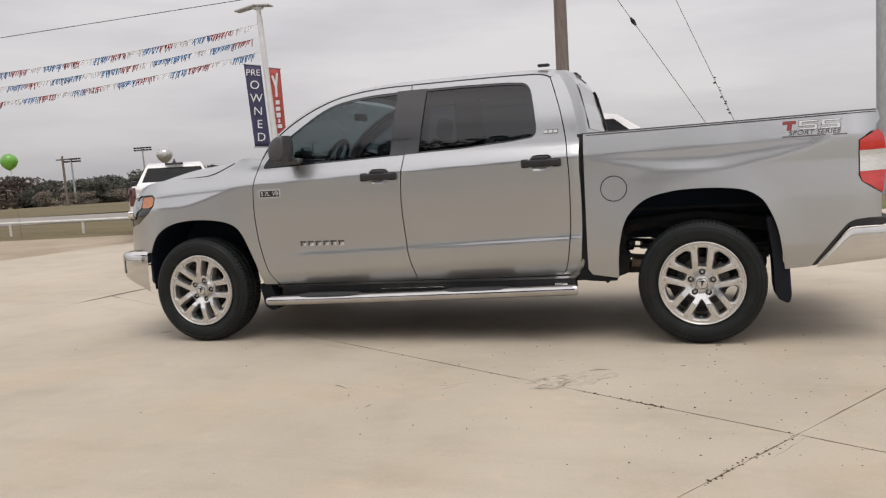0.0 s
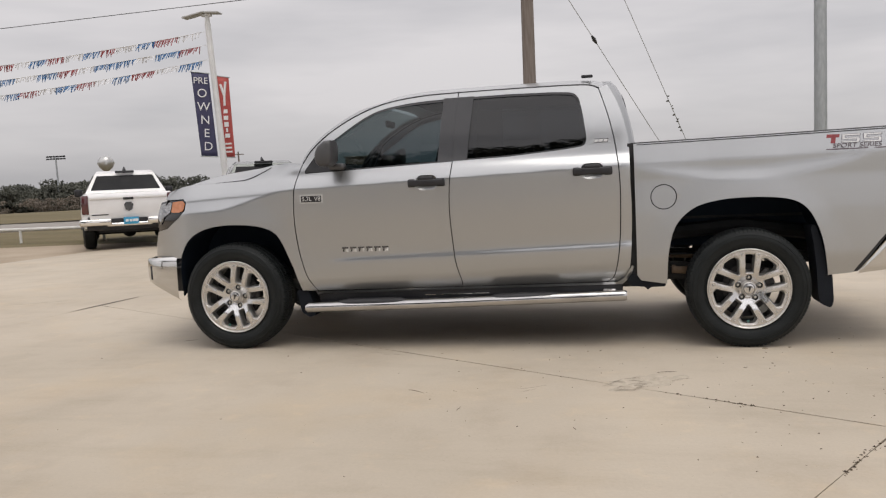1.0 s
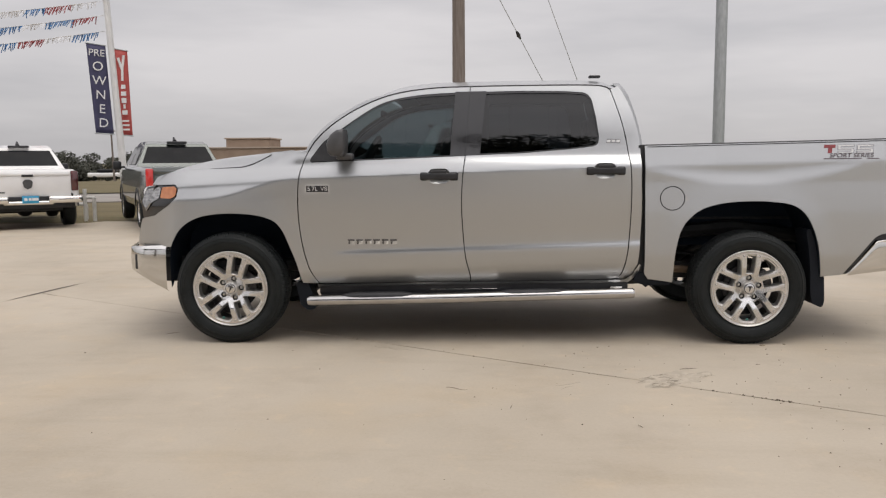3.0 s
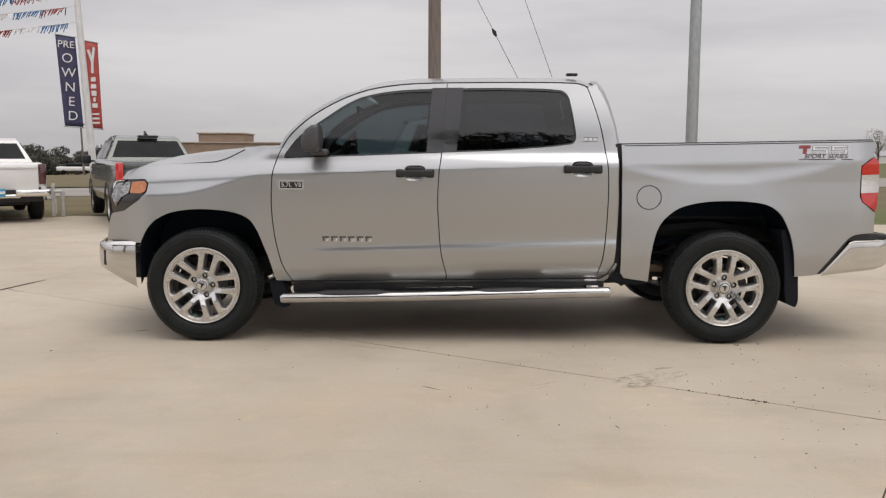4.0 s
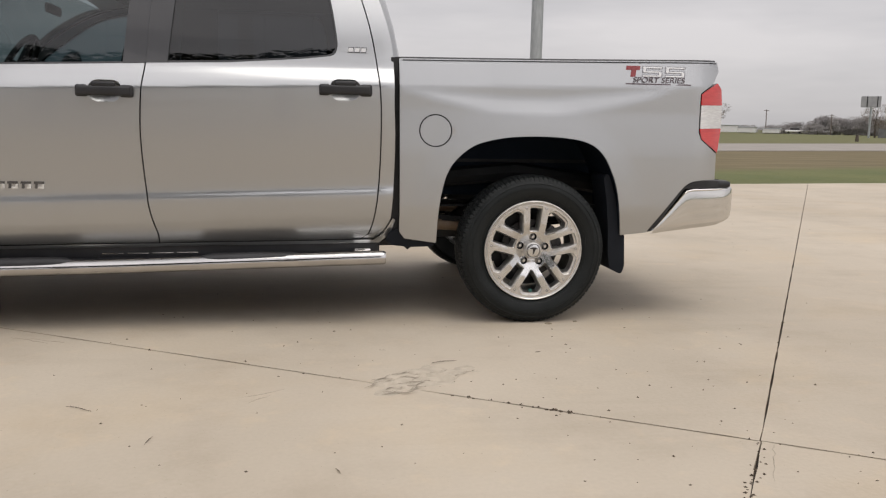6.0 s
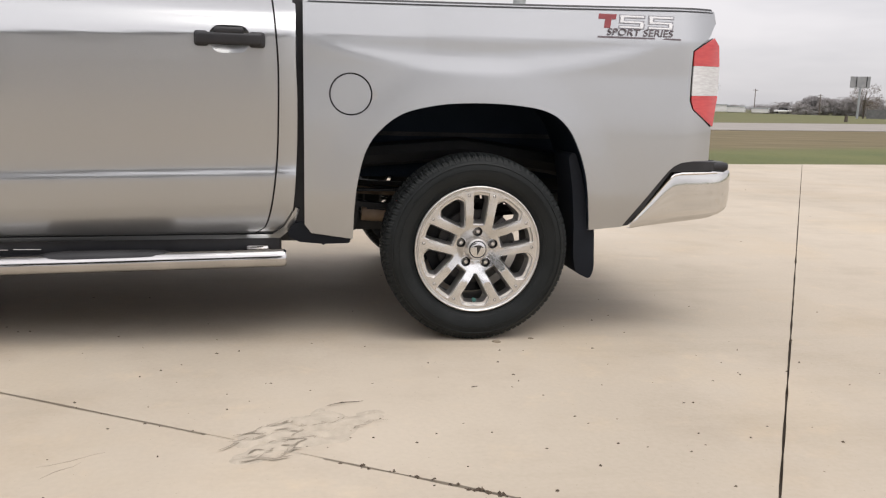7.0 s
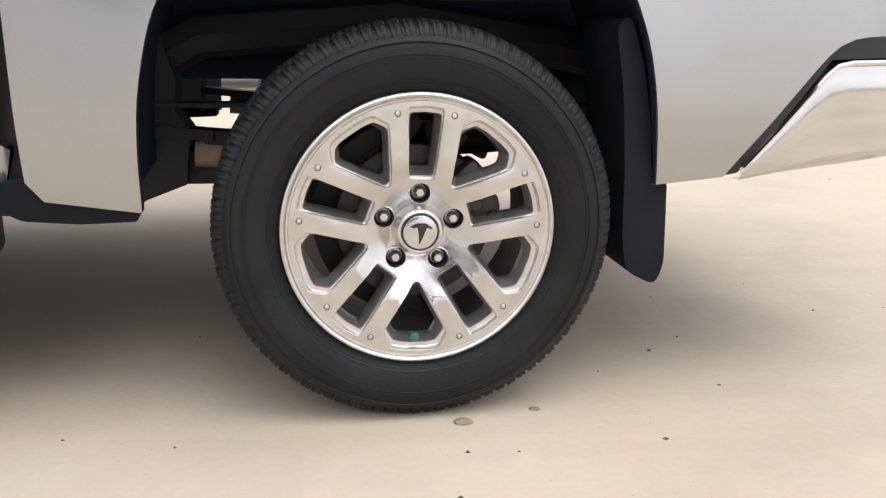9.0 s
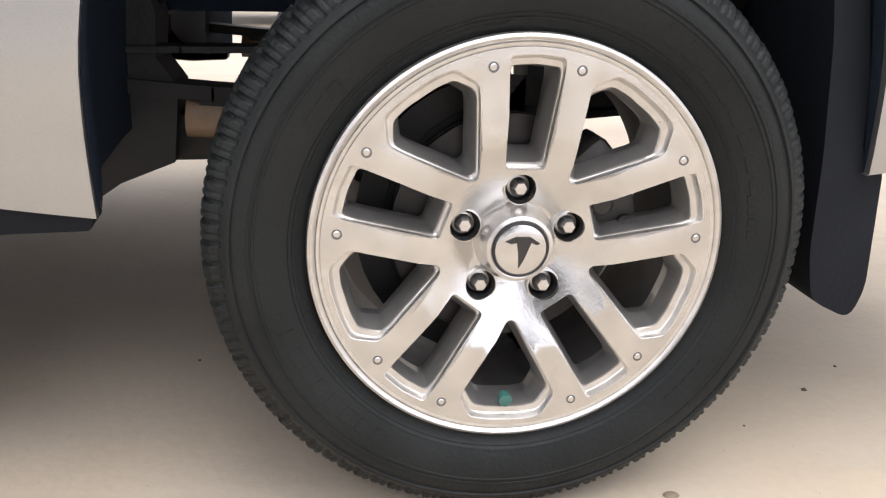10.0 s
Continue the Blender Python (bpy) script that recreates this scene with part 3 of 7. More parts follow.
def ditch_at(t):
    i = min(int(t), len(DITCH) - 2)
    a, b = DITCH[i], DITCH[i + 1]
    return a[0] + (b[0] - a[0]) * (t - i), a[1] + (b[1] - a[1]) * (t - i)


def roof_pt(u, v):
    """Roof skin: u from windscreen to the back, v from flank to flank."""
    x = 1.12 + (2.80 - 1.12) * u
    zc = float(np.interp(x, [p[0] for p in DITCH], [p[1] for p in DITCH]))
    ys = float(side_y(min(x, 2.7), zc)) + 0.004
    y = ys + (2 * YC - 2 * ys) * v
    d = min(v, 1 - v) * (2 * YC - 2 * ys)
    lift = .067 * (1 - (1 - min(d / .55, 1)) ** 2.6) + .012 * smooth01((d - .4) / .5)
    front = 1 - float(smooth01((1.32 - x) / .25)) * .35
    back = 1 - .55 * float(smooth01((x - 2.68) / .13)) ** 2
    xs = x + (.10 * (d / .75) * (1 - u) * -1 if u < .3 else 0) + (.07 * float(smooth01(d / .5)) * float(smooth01((u - .85) / .15)))
    return (xs, y, zc + .004 + lift * front * back)


grid_surface("roof", roof_pt, np.linspace(0, 1, 48), np.concatenate([np.linspace(0, .28, 20), np.linspace(.31, .69, 10), np.linspace(.72, 1, 20)]), PAINT, truck)

for far in (False, True):
    # black tube draws the dark gap of the bonnet cut
    bm = bmesh.new()
    cut = spline([(-.15, 1.262), (.04, 1.271), (.10, 1.276), (.17, 1.297), (.24, 1.334), (.286, 1.361)])
    tube(bm, [(x, 2 * YC - float(side_y(x, z)) if far else float(side_y(x, z)), z) for x, z in cut], [.0012 + .0036 * min(1, i / (len(cut) * .6)) for i in range(len(cut))], 6)
    part('bonnet_seam', bm, BLACK, truck)
    # black tube puts the roof ditch's shade in as a dark line
    bm = bmesh.new()
    run = [(x, float(side_y(min(x, 2.72), z)) + .002, z + .001) for x, z in DITCH]
    tube(bm, [(x, 2 * YC - y if far else y, z) for x, y, z in run], .0055, 6)
    part('roof_ditch_line', bm, BLACK, truck)
    pts = [p for p in DITCH if p[0] < 1.2]

    def pillar(u, v, far=far, pts=pts):
        i = min(int(u), len(pts) - 1)
        x, z = pts[i]
        y = float(side_y(x, z)) + .004
        k = v * 0.075
        q = pts[min(i + 1, len(pts) - 1)] if i + 1 < len(pts) else (x, z)
        p0 = pts[max(i - 1, 0)]
        t = Vector((q[0] - p0[0], q[1] - p0[1])).normalized()
        off = .030 * float(smooth01(v * 1.5 + .05)) * (1 - .5 * float(smooth01((x - .95) / .25)))
        y, x, z = y + k, x - t.y * off, z + t.x * off + .003
        return (x, 2 * YC - y if far else y, z)
    grid_surface("front_pillar", pillar, range(len(pts)), np.linspace(0, 1, 6), PAINT, truck, flip=far)


def windscreen(u, v):
    s = 2 * v - 1
    run = [p for p in DITCH if p[0] < 1.17]
    k = u * (len(run) - 1)
    a, b = run[int(k)], run[min(int(k) + 1, len(run) - 1)]
    x, z = a[0] + (b[0] - a[0]) * (k - int(k)), a[1] + (b[1] - a[1]) * (k - int(k))
    y0 = float(side_y(x, z)) + .07
    return (x - .01 - (1 - s * s) * .17 * (1 - .45 * u), YC + s * (YC - y0), z - .004 + (1 - s * s) * .028 * u)


ws = grid_surface("windscreen", windscreen, np.linspace(0, 1, 14), np.linspace(0, 1, 20), GLASS_W, truck)


def cowl(u, v):
    s = 2 * v - 1
    a = Vector((.36, YC + s * (YC - .40), 1.366))
    b = Vector((.52 - .17 * (1 - s * s), YC + s * (YC - .34), 1.386))
    return tuple(a.lerp(b, u))


grid_surface("cowl", cowl, np.linspace(0, 1, 4), np.linspace(0, 1, 16), BLACK, truck)


def cab_back(u, v):
    """The cab's rear wall from the belt to the roof, round at the corners."""
    s = 2 * v - 1
    z = .46 + (1.86 - .46) * u
    x = float(np.interp(z, [.46, 1.42, 1.58, 1.72, 1.80, 1.87], [2.965, 2.985, 2.955, 2.915, 2.885, 2.82]))
    ys = float(side_y(2.86, min(z, 1.84))) + .03
    y = YC + s * (YC - ys)
    return (x - .07 * max(0, (abs(s) - .86) / .14) ** 2, y, z + (.03 * (1 - s * s) if u > .97 else 0))


grid_surface("cab_rear_wall", cab_back, np.concatenate([np.linspace(0, .66, 8), np.linspace(.7, 1, 12)]), np.linspace(0, 1, 28), PAINT, truck, flip=True)
bm = bmesh.new()
loop = rounded([(.38, 1.45), (1.68, 1.45), (1.62, 1.78), (.44, 1.78)], .05)
n = len(loop)
vs = [bm.verts.new((float(np.interp(z, [1.42, 1.58, 1.72, 1.80, 1.87], [2.989, 2.962, 2.924, 2.896, 2.84])), y, z)) for y, z in loop]
bm.faces.new(vs)
bmesh.ops.triangulate(bm, faces=bm.faces[:])
screen = part("rear_screen", bm, GLOSSBLACK, truck)
bm = bmesh.new()
back_x = lambda z: float(np.interp(z, [1.42, 1.58, 1.72, 1.80, 1.87], [2.989, 2.962, 2.924, 2.896, 2.84]))
tube(bm, [(back_x(z) + .002, y, z) for y, z in loop if y > 1.1], .011, 8, False)
part("screen_seal", bm, BLACK, screen)
bm = bmesh.new()
rbox(bm, (2.80, YC, 1.882), (.10, .30, .028), .01)
part("high_brake_light", bm, BLACK, truck)
bm = bmesh.new()
rbox(bm, (2.66, .50, 1.925), (.085, .05, .020), .008)
part("roof_antenna", bm, BLACK, truck, "small black roof antenna base")


def bumper(name, path, lo, hi, material, bulge=.018, lip=.02):
    """A pressed bumper: a plan path, with the lower and upper edge along it."""
    pth = spline(path, .03)
    m = len(pth)

    def fn(i, v):
        i = int(i)
        x, y = pth[i]
        a, b = pth[max(i - 1, 0)], pth[min(i + 1, m - 1)]
        t = Vector((b[0] - a[0], b[1] - a[1], 0)).normalized()
        nrm = Vector((t.y, -t.x, 0))
        s = i / (m - 1)
        z0, z1 = lo(x, s), hi(x, s)
        if v < 0.06 or v > 0.94:
            k = -lip
        else:
            k = bulge * math.sin(math.pi * v) ** .3
        p = Vector((x, y, z0 + (z1 - z0) * min(max((v - .04) / .92, 0), 1))) + nrm * k
        return tuple(p)
    return grid_surface(name, fn, range(m), [0, .05, .1, .16, .25, .4, .55, .7, .8, .87, .92, .95, 1], material, truck, flip=True)


rear_lo = table([4.38, 4.42, 4.60, 4.80, 4.86, 4.92], [.482, .486, .507, .531, .556, .59])
rear_hi = lambda x: np.interp(x, [4.38, 4.386, 4.573, 4.602, 4.92], [.486, .500, .732, .744, .750])
front_lo = table([-.97, -.86, -.78, -.70, -.60, -.50, -.46], [.545, .54, .53, .495, .437, .385, .362])
for far in (False, True):
    m = (lambda p: (p[0], 2 * YC - p[1])) if far else (lambda p: p)
    rp = [m(p) for p in ((4.395, .088), (4.55, .085), (4.70, .092), (4.82, .106), (4.880, .150), (4.906, .25), (4.922, .45), (4.935, YC))]
    fp = [m(p) for p in ((-.475, .075), (-.58, .079), (-.675, .092), (-.735, .130), (-.772, .20), (-.80, .31), (-.855, .52), (-.885, .75), (-.90, YC))]
    if far:
        rp, fp = rp[::-1], fp
    else:
        fp = fp[::-1]
    rb = bumper("rear_bumper", rp, lambda x, s: float(rear_lo(x)), lambda x, s: float(rear_hi(x)), BUMPER_CHROME, bulge=.016)
    rb["label"] = "polished chrome rear bumper corner"
    fb = bumper("front_bumper", fp, lambda x, s: float(front_lo(x)), lambda x, s: .700 + .010 * float(smooth01((x + .8) / .3)), BUMPER_CHROME, bulge=.02)
    fb["label"] = "polished chrome front bumper corner"
bm = bmesh.new()
rbox(bm, (4.750, YC, .762), (.225, 1.86, .038), .014, 3)
pad = part("bumper_step_pad", bm, BLACK, truck)
for k in range(9):
    for far in (False, True):
        bm = bmesh.new()
        rbox(bm, (4.76, (.20 + .035 * k) if not far else 2 * YC - .20 - .035 * k, .782), (.15, .012, .006), .002, 1)
        part("pad_rib", bm, BLACK, pad)
for far in (False, True):
    run = [(4.398, .512), (4.468, .594), (4.560, .705), (4.584, .725), (4.62, .732), (4.72, .735), (4.81, .738)]
    bm = bmesh.new()
    tube(bm, [(x, (2 * YC - y) if far else y, z) for (x, z), y in zip(run, (.068, .066, .065, .066, .068, .073, .084))], [.004, .0065, .007, .007, .007, .006, .003], 8)
    part("bumper_lip", bm, CHROME, truck)
for far in (False, True):
    bm = bmesh.new()
    y = .090 if not far else 2 * YC - .090
    rbox(bm, (-.706, y, .592), (.030, .012, .110), .006, turn=Matrix.Rotation(radians(-33 if not far else 33), 4, "Z"))
    part("fog_lamp_slot", bm, BLACK, truck)
# grille and front face, tailgate
bm = bmesh.new()
rbox(bm, (-.74, YC, .93), (.14, 1.10, .40), .05, 3)
part("grille", bm, CHROME, truck)
bm = bmesh.new()
for k in range(4):
    rbox(bm, (-.815, YC, .79 + k * .095), (.03, .95, .055), .01)
part("grille_mesh", bm, BLACK, truck)
bm = bmesh.new()
rbox(bm, (-.56, YC, 1.02), (.20, 1.30, .30), .06, 3)
part("front_panel", bm, BLACK, truck)
bm = bmesh.new()
rbox(bm, (4.735, YC, 1.11), (.05, 1.66, .62), .02, 3)
part("tailgate", bm, PAINT, truck)

# bed box and underbody
bm = bmesh.new()
rbox(bm, (3.86, YC, .86), (1.70, .88, .03), .005)
rbox(bm, (3.05, YC, .86), (.08, 1.60, .028), .005)
rbox(bm, (4.49, YC, .86), (.44, 1.60, .028), .005)
part("bed_floor", bm, BLACK, truck)
bm = bmesh.new()
rbox(bm, (3.01, YC, 1.12), (.05, 1.66, .54), .01)
part("bed_front_wall", bm, BLACK, truck)
for y in (.235, 2 * YC - .235):
    bm = bmesh.new()
    rbox(bm, (3.86, y, 1.235), (1.70, .03, .31), .005)
    part("bed_inner_side", bm, BLACK, truck)
    bm = bmesh.new()
    rbox(bm, (3.675, y + (.19 if y < 1 else -.19), 1.085), (1.16, .40, .02), .004)
    part("wheel_box", bm, BLACK, truck)
bm = bmesh.new()
rbox(bm, (1.80, YC, .46), (2.35, 1.70, .10), .02)
rbox(bm, (-.05, YC, .66), (1.1, .80, .42), .05)
rbox(bm, (-.55, YC, .50), (.30, 1.3, .20), .03)
part("floor_pan", bm, CHASSIS, truck)
for y in (.52, 2 * YC - .52):
    bm = bmesh.new()
    tube(bm, [(-.70, y, .58), (.6, y, .50), (2.7, y, .50), (3.0, y, .62), (3.25, y, .76), (3.7, y, .80), (4.15, y, .74), (4.7, y, .62)], .055, 8)
    part("chassis_rail", bm, CHASSIS, truck)
    s = 1 if y < 1 else -1
    spring = []
    for k, (z, th, ln) in enumerate(((.605, .010, .62), (.548, .024, .56), (.520, .012, .44))):
        bm = bmesh.new()
        pts = [(3.70 + ln * q, y - .05 * s, z - .03 * (1 - q * q) * (k > 0)) for q in np.linspace(-1, 1, 9)]
        for a, b in zip(pts, pts[1:]):
            d = Vector(b) - Vector(a)
            rbox(bm, (Vector(a) + Vector(b)) / 2, (d.length + .004, .065, th), 0, turn=Matrix.Rotation(-math.atan2(d.z, d.x), 4, "Y"))
        part("spring_leaf", bm, CHASSIS, truck)
    if s > 0:
        bm = bmesh.new()
        prism(bm, [(2.98, .95), (3.16, .80), (3.20, .66), (3.195, .59), (3.225, .545), (3.21, .42), (3.12, .385), (3.06, .345), (3.03, .37), (2.99, .55)], y - .07 * s, y + .05 * s)
        rbox(bm, (3.42, y, .455), (.46, .07, .085), .015)
        part("spring_hanger", bm, CHASSIS, truck)
    bm = bmesh.new()
    tube(bm, [(3.235, y - .06 * s, .495), (3.55, y - .06 * s, .475)], .033, 14)
    part("shock_absorber", bm, RUST, truck, "tan worn shock absorber")
bm = bmesh.new()
tube(bm, [(3.7, .20, .40), (3.7, 2 * YC - .20, .40)], .045, 12)
bmesh.ops.create_uvsphere(bm, u_segments=16, v_segments=10, radius=.16, matrix=Matrix.Translation((3.7, YC, .40)))
part("rear_axle", bm, CHASSIS, truck)
bm = bmesh.new()
tube(bm, [(1.0, 1.35, .37), (2.6, 1.35, .36), (3.4, 1.45, .36), (3.7, 1.5, .56), (4.2, 1.55, .50), (4.55, 1.62, .46)], .035, 10)
part("exhaust_pipe", bm, CHASSIS, truck)
bm = bmesh.new()
lathe(bm, [(.02, -.10), (.36, -.10), (.40, -.06), (.40, .06), (.36, .10), (.02, .10)], 32)
bmesh.ops.rotate(bm, verts=bm.verts, cent=(0, 0, 0), matrix=Matrix.Rotation(radians(90), 3, "X"))
bmesh.ops.translate(bm, verts=bm.verts, vec=(4.35, YC, .62))
part("spare_wheel", bm, RUBBER, truck)
bm = bmesh.new()
rbox(bm, (2.55, .66, .45), (.95, .45, .17), .05, 3)
part("fuel_tank", bm, CHASSIS, truck)

# wheel housings: the liner follows the opening
for xc, run in ((0.015, spline([(-.46, .40), (-.455, .62)]) + ARCH_F), (3.675, ARCH_R)):
    for far in (False, True):
        top = [p for p in run]

        def liner(i, v, top=top, far=far):
            x, z = top[int(i)]
            y0 = float(side_y(x, z)) + .012
            y = y0 + (.58 - y0) * v
            k = 1 + .05 * smooth01(v * 3)
            x2, z2 = xc + (x - xc) * k, z + .04 * float(smooth01(v * 3))
            return (x2, 2 * YC - y if far else y, z2)
        grid_surface("wheel_liner", liner, range(len(top)), [0, .04, .1, .25, .6, 1], LINER, truck)
        if xc < 1:
            bm = bmesh.new()
            y = .60 if not far else 2 * YC - .60
            rbox(bm, (xc, y, .74), (1.0, .02, .46), 0)
            part("inner_wing", bm, LINER, truck)
        else:
            bm = bmesh.new()
            y = .60 if not far else 2 * YC - .60
            rbox(bm, (xc, y, .86), (1.1, .02, .41), 0)
            part("inner_wing", bm, LINER, truck)
# mud flaps
for far in (False, True):
    my = (lambda y: 2 * YC - y) if far else (lambda y: y)
    for nm, loop in (("mud_flap", [(4.100, .80), (4.128, .82), (4.165, .72), (4.190, .60), (4.198, .50), (4.235, .49), (4.245, .30), (4.228, .252), (4.16, .285), (4.145, .36), (4.140, .50), (4.125, .66)]),
                     ("front_mud_flap", [(.455, .43), (.545, .43), (.60, .30), (.60, .235), (.55, .222), (.49, .26)])):
        bm = bmesh.new()
        prism(bm, rounded(loop, .022, 4), my(.085 if nm == "mud_flap" else .13), my(.30 if nm == "mud_flap" else .28))
        part(nm, bm, FLAP, truck)

# side steps
for far in (False, True):
    my = (lambda y: 2 * YC - y) if far else (lambda y: y)
    pts = [(.560, my(.045), .310), (.572, my(.045), .3102), (.70, my(.045), .312), (1.4, my(.045), .325), (2.1, my(.045), .3435), (2.78, my(.045), .3622), (2.888, my(.045), .3648), (2.898, my(.045), .365)]
    bm = bmesh.new()
    line_ = spline(pts, .03)
    tube(bm, line_, [.031, .036] + [.037] * (len(line_) - 4) + [.036, .031], 20)
    step = part("side_step", bm, STEP_CHROME, truck, "chrome tubular side step with black treads")
    for x0, x1 in ((.82, 1.32), (1.95, 2.45)):
        bm = bmesh.new()
        tube(bm, [(x0 - .05 + (x1 - x0 + .10) * k / 14, my(.052), .330 + .0190 * (x0 + (x1 - x0) * k / 14 - .7) - .012 * (2 * k / 14 - 1) ** 6) for k in range(15)], [.012 + .026 * (1 - (2 * k / 14 - 1) ** 6) for k in range(15)], 14)
        part("tread_pad", bm, BLACK, step)
    bm = bmesh.new()
    rbox(bm, (1.72, my(.125), .352), (2.16, .095, .016), .005, 2, Matrix.Rotation(radians(-1.0), 4, "Y"))
    plate = part("step_plate", bm, BLACK, step)
    for k in range(4):
        bm = bmesh.new()
        rbox(bm, (1.50 + .124 * k, my(.150), .378 + .002 * k), (.108, .02, .006), .002, 1)
        part("plate_strip", bm, CHROME, plate)
    bm = bmesh.new()
    rbox(bm, (2.78, my(.12), .395), (.09, .05, .022), .008, 2)
    part("end_cap", bm, CHROME, step)
    for x in (.86, 1.42, 2.62):
        bm = bmesh.new()
        tube(bm, [(x, my(.09), .30 + .016 * x), (x, my(.30), .42)], .018, 8)
        rbox(bm, (x, my(.08), .296 + .016 * x), (.06, .05, .012), .003)
        part("step_bracket", bm, CHASSIS, step)
    bm = bmesh.new()
    rbox(bm, (1.75, my(.20), .398), (2.25, .10, .135), .02)
    part("rocker_panel", bm, BLACK, truck)

# handles, mirror, badges
for far in (False, True):
    my = (lambda y: 2 * YC - y) if far else (lambda y: y)
    for x0, z0, door in ((1.515, 1.200, SKIN[far][0]), (2.685, 1.232, SKIN[far][1])):
        y = float(side_y(x0, z0))
        cup = rounded([(x0 - .085, z0 + .01), (x0 - .06, z0 - .052), (x0 + .06, z0 - .052), (x0 + .085, z0 + .01), (x0 + .06, z0 + .055), (x0 - .06, z0 + .055)], .03)
        panel("handle_cup", cup, lambda x, z: side_y(x, z) - .001, PAINT, door, step=.02, far=far, flange=.004, nfn=lambda x, z, x0=x0, z0=z0: side_y(x, z) - 0.03 * (((x - x0) / .085) ** 2 + ((z - z0) / .055) ** 2))
        bm = bmesh.new()
        rbox(bm, (x0, my(y - .032), z0), (.25, .022, .046), .010, 3)
        rbox(bm, (x0 - .105, my(y - .014), z0), (.055, .04, .058), .012, 3)
        rbox(bm, (x0 + .105, my(y - .014), z0), (.062, .04, .06), .012, 3)
        rbox(bm, (x0, my(y - .026), z0 + .03), (.11, .022, .03), .010, 3)
        part("door_handle", bm, BLACK, door, "dark grey pull-type door handle")
        if x0 < 2:
            bm = bmesh.new()
            lathe(bm, [(.001, -.003), (.010, -.003), (.012, 0), (.012, .01)], 16, (x0 + .108, my(y - .035), z0))
            part("key_lock", bm, CHROME, door)
    bm = bmesh.new()
    loop = [(.755, 1.375), (.750, 1.43), (.785, 1.495), (.84, 1.528), (.895, 1.53), (.905, 1.50), (.905, 1.42), (.90, 1.375), (.86, 1.345), (.79, 1.345)]
    rings = []
    for t, sc in ((-.02, .55), (-.06, .90), (-.10, 1.0), (-.18, 1.0), (-.205, .93), (-.215, .75)):
        rings.append([bm.verts.new((.835 + (x - .835) * sc + (.0 if t > -.15 else -.01), my(.075 + t), 1.44 + (z - 1.44) * sc)) for x, z in spline([(.825 + (q[0] - .835) * .82, q[1]) for q in loop], .03, True)])
    for a, b in zip(rings, rings[1:]):
        for i in range(len(a)):
            bm.faces.new((a[i], a[(i + 1) % len(a)], b[(i + 1) % len(a)], b[i]))
    bm.faces.new(rings[0]); bm.faces.new(rings[-1][::-1])
    rbox(bm, (.845, my(.085), 1.345), (.12, .08, .045), .018, 3)
    mir = part("wing_mirror", bm, MIRROR_GREY, truck, "dark grey wing mirror shell", sharp=60)
    panel("mirror_base", rounded([(.585, 1.308), (.60, 1.34), (.69, 1.452), (.83, 1.375), (.88, 1.315)], .015), lambda x, z: side_y(x, z) - .004, BLACK, mir, step=.05, far=far, flange=.02)


def letters(text, size, place, turn, material, parent, name, depth=0.004, label="", align="CENTER"):
    cu = bpy.data.curves.new(name, "FONT")
    cu.body, cu.size, cu.extrude, cu.align_x, cu.align_y = text, size, depth, align, "CENTER"
    tmp = bpy.data.objects.new(name, cu)
    me = bpy.data.meshes.new_from_object(tmp)
    bpy.data.objects.remove(tmp)
    me.transform(Matrix.Translation(place) @ turn)
    me.materials.clear()
    me.materials.append(material)
    ob = new(name, me)
    adopt(ob, parent)
    if label:
        ob["label"] = label
    return ob


FACE = Matrix.Rotation(radians(90), 4, "X")       # text in the x-z plane, read from -y


def bars(name, boxes, lift, material, parent, depth=.006, slant=0.0):
    """Flat bars x0, x1, z0, z1 lying on the side's skin, raised by lift and depth."""
    bm = bmesh.new()
    for x0, x1, z0, z1 in boxes:
        sl = slant * (z1 - z0)
        q = [(x0, z0), (x1, z0), (x1 + sl, z1), (x0 + sl, z1)]
        out = [bm.verts.new((x, float(side_y(x, z)) - lift - depth, z)) for x, z in q]
        back = [bm.verts.new((x, float(side_y(x, z)) + .003, z)) for x, z in q]
        bm.faces.new(out)
        for i in range(4):
            bm.faces.new((out[i], out[(i + 1) % 4], back[(i + 1) % 4], back[i]))
    return part(name, bm, material, parent, smooth=False)


BADGE_DARK = surface("dark_chrome_badge", (0.10, 0.10, 0.105), (0.16, 0.16, 0.165), 30, 0.2, 0.7)
BADGE = surface("bright_badge", (0.66, 0.66, 0.66), (0.74, 0.74, 0.73), 30, 0.25, 0.35)
# dark upper and bright lower strokes carry the chrome's shading in their colour
for k in range(6):
    x0 = .855 + k * .061
    bars("model_badge", [(x0, x0 + .048, .741, .753), (x0 + .004, x0 + .016, .718, .741)], 0, BADGE_DARK, SKIN[False][0], .005, .1)
    bars("model_badge", [(x0 + (.018 if k % 2 else .030), x0 + .048, .718, .728), (x0 + .036, x0 + .048, .728, .741)], 0, BADGE, SKIN[False][0], .006, .1)
y = float(side_y(.65, 1.11))
bars("engine_badge", [(.560, .731, 1.086, 1.146)], 0, BADGE, SKIN[False][0], .006)
bars("engine_badge_mark", [(.567, .724, 1.093, 1.139)], .006, BLACK, SKIN[False][0], .0015)
letters("5.7L", .044, (.613, y - .0085, 1.116), FACE, BADGE, SKIN[False][0], "engine_badge_lettering", .0012)
letters("V8", .044, (.694, y - .0085, 1.116), FACE, BADGE, SKIN[False][0], "engine_badge_lettering", .0012)
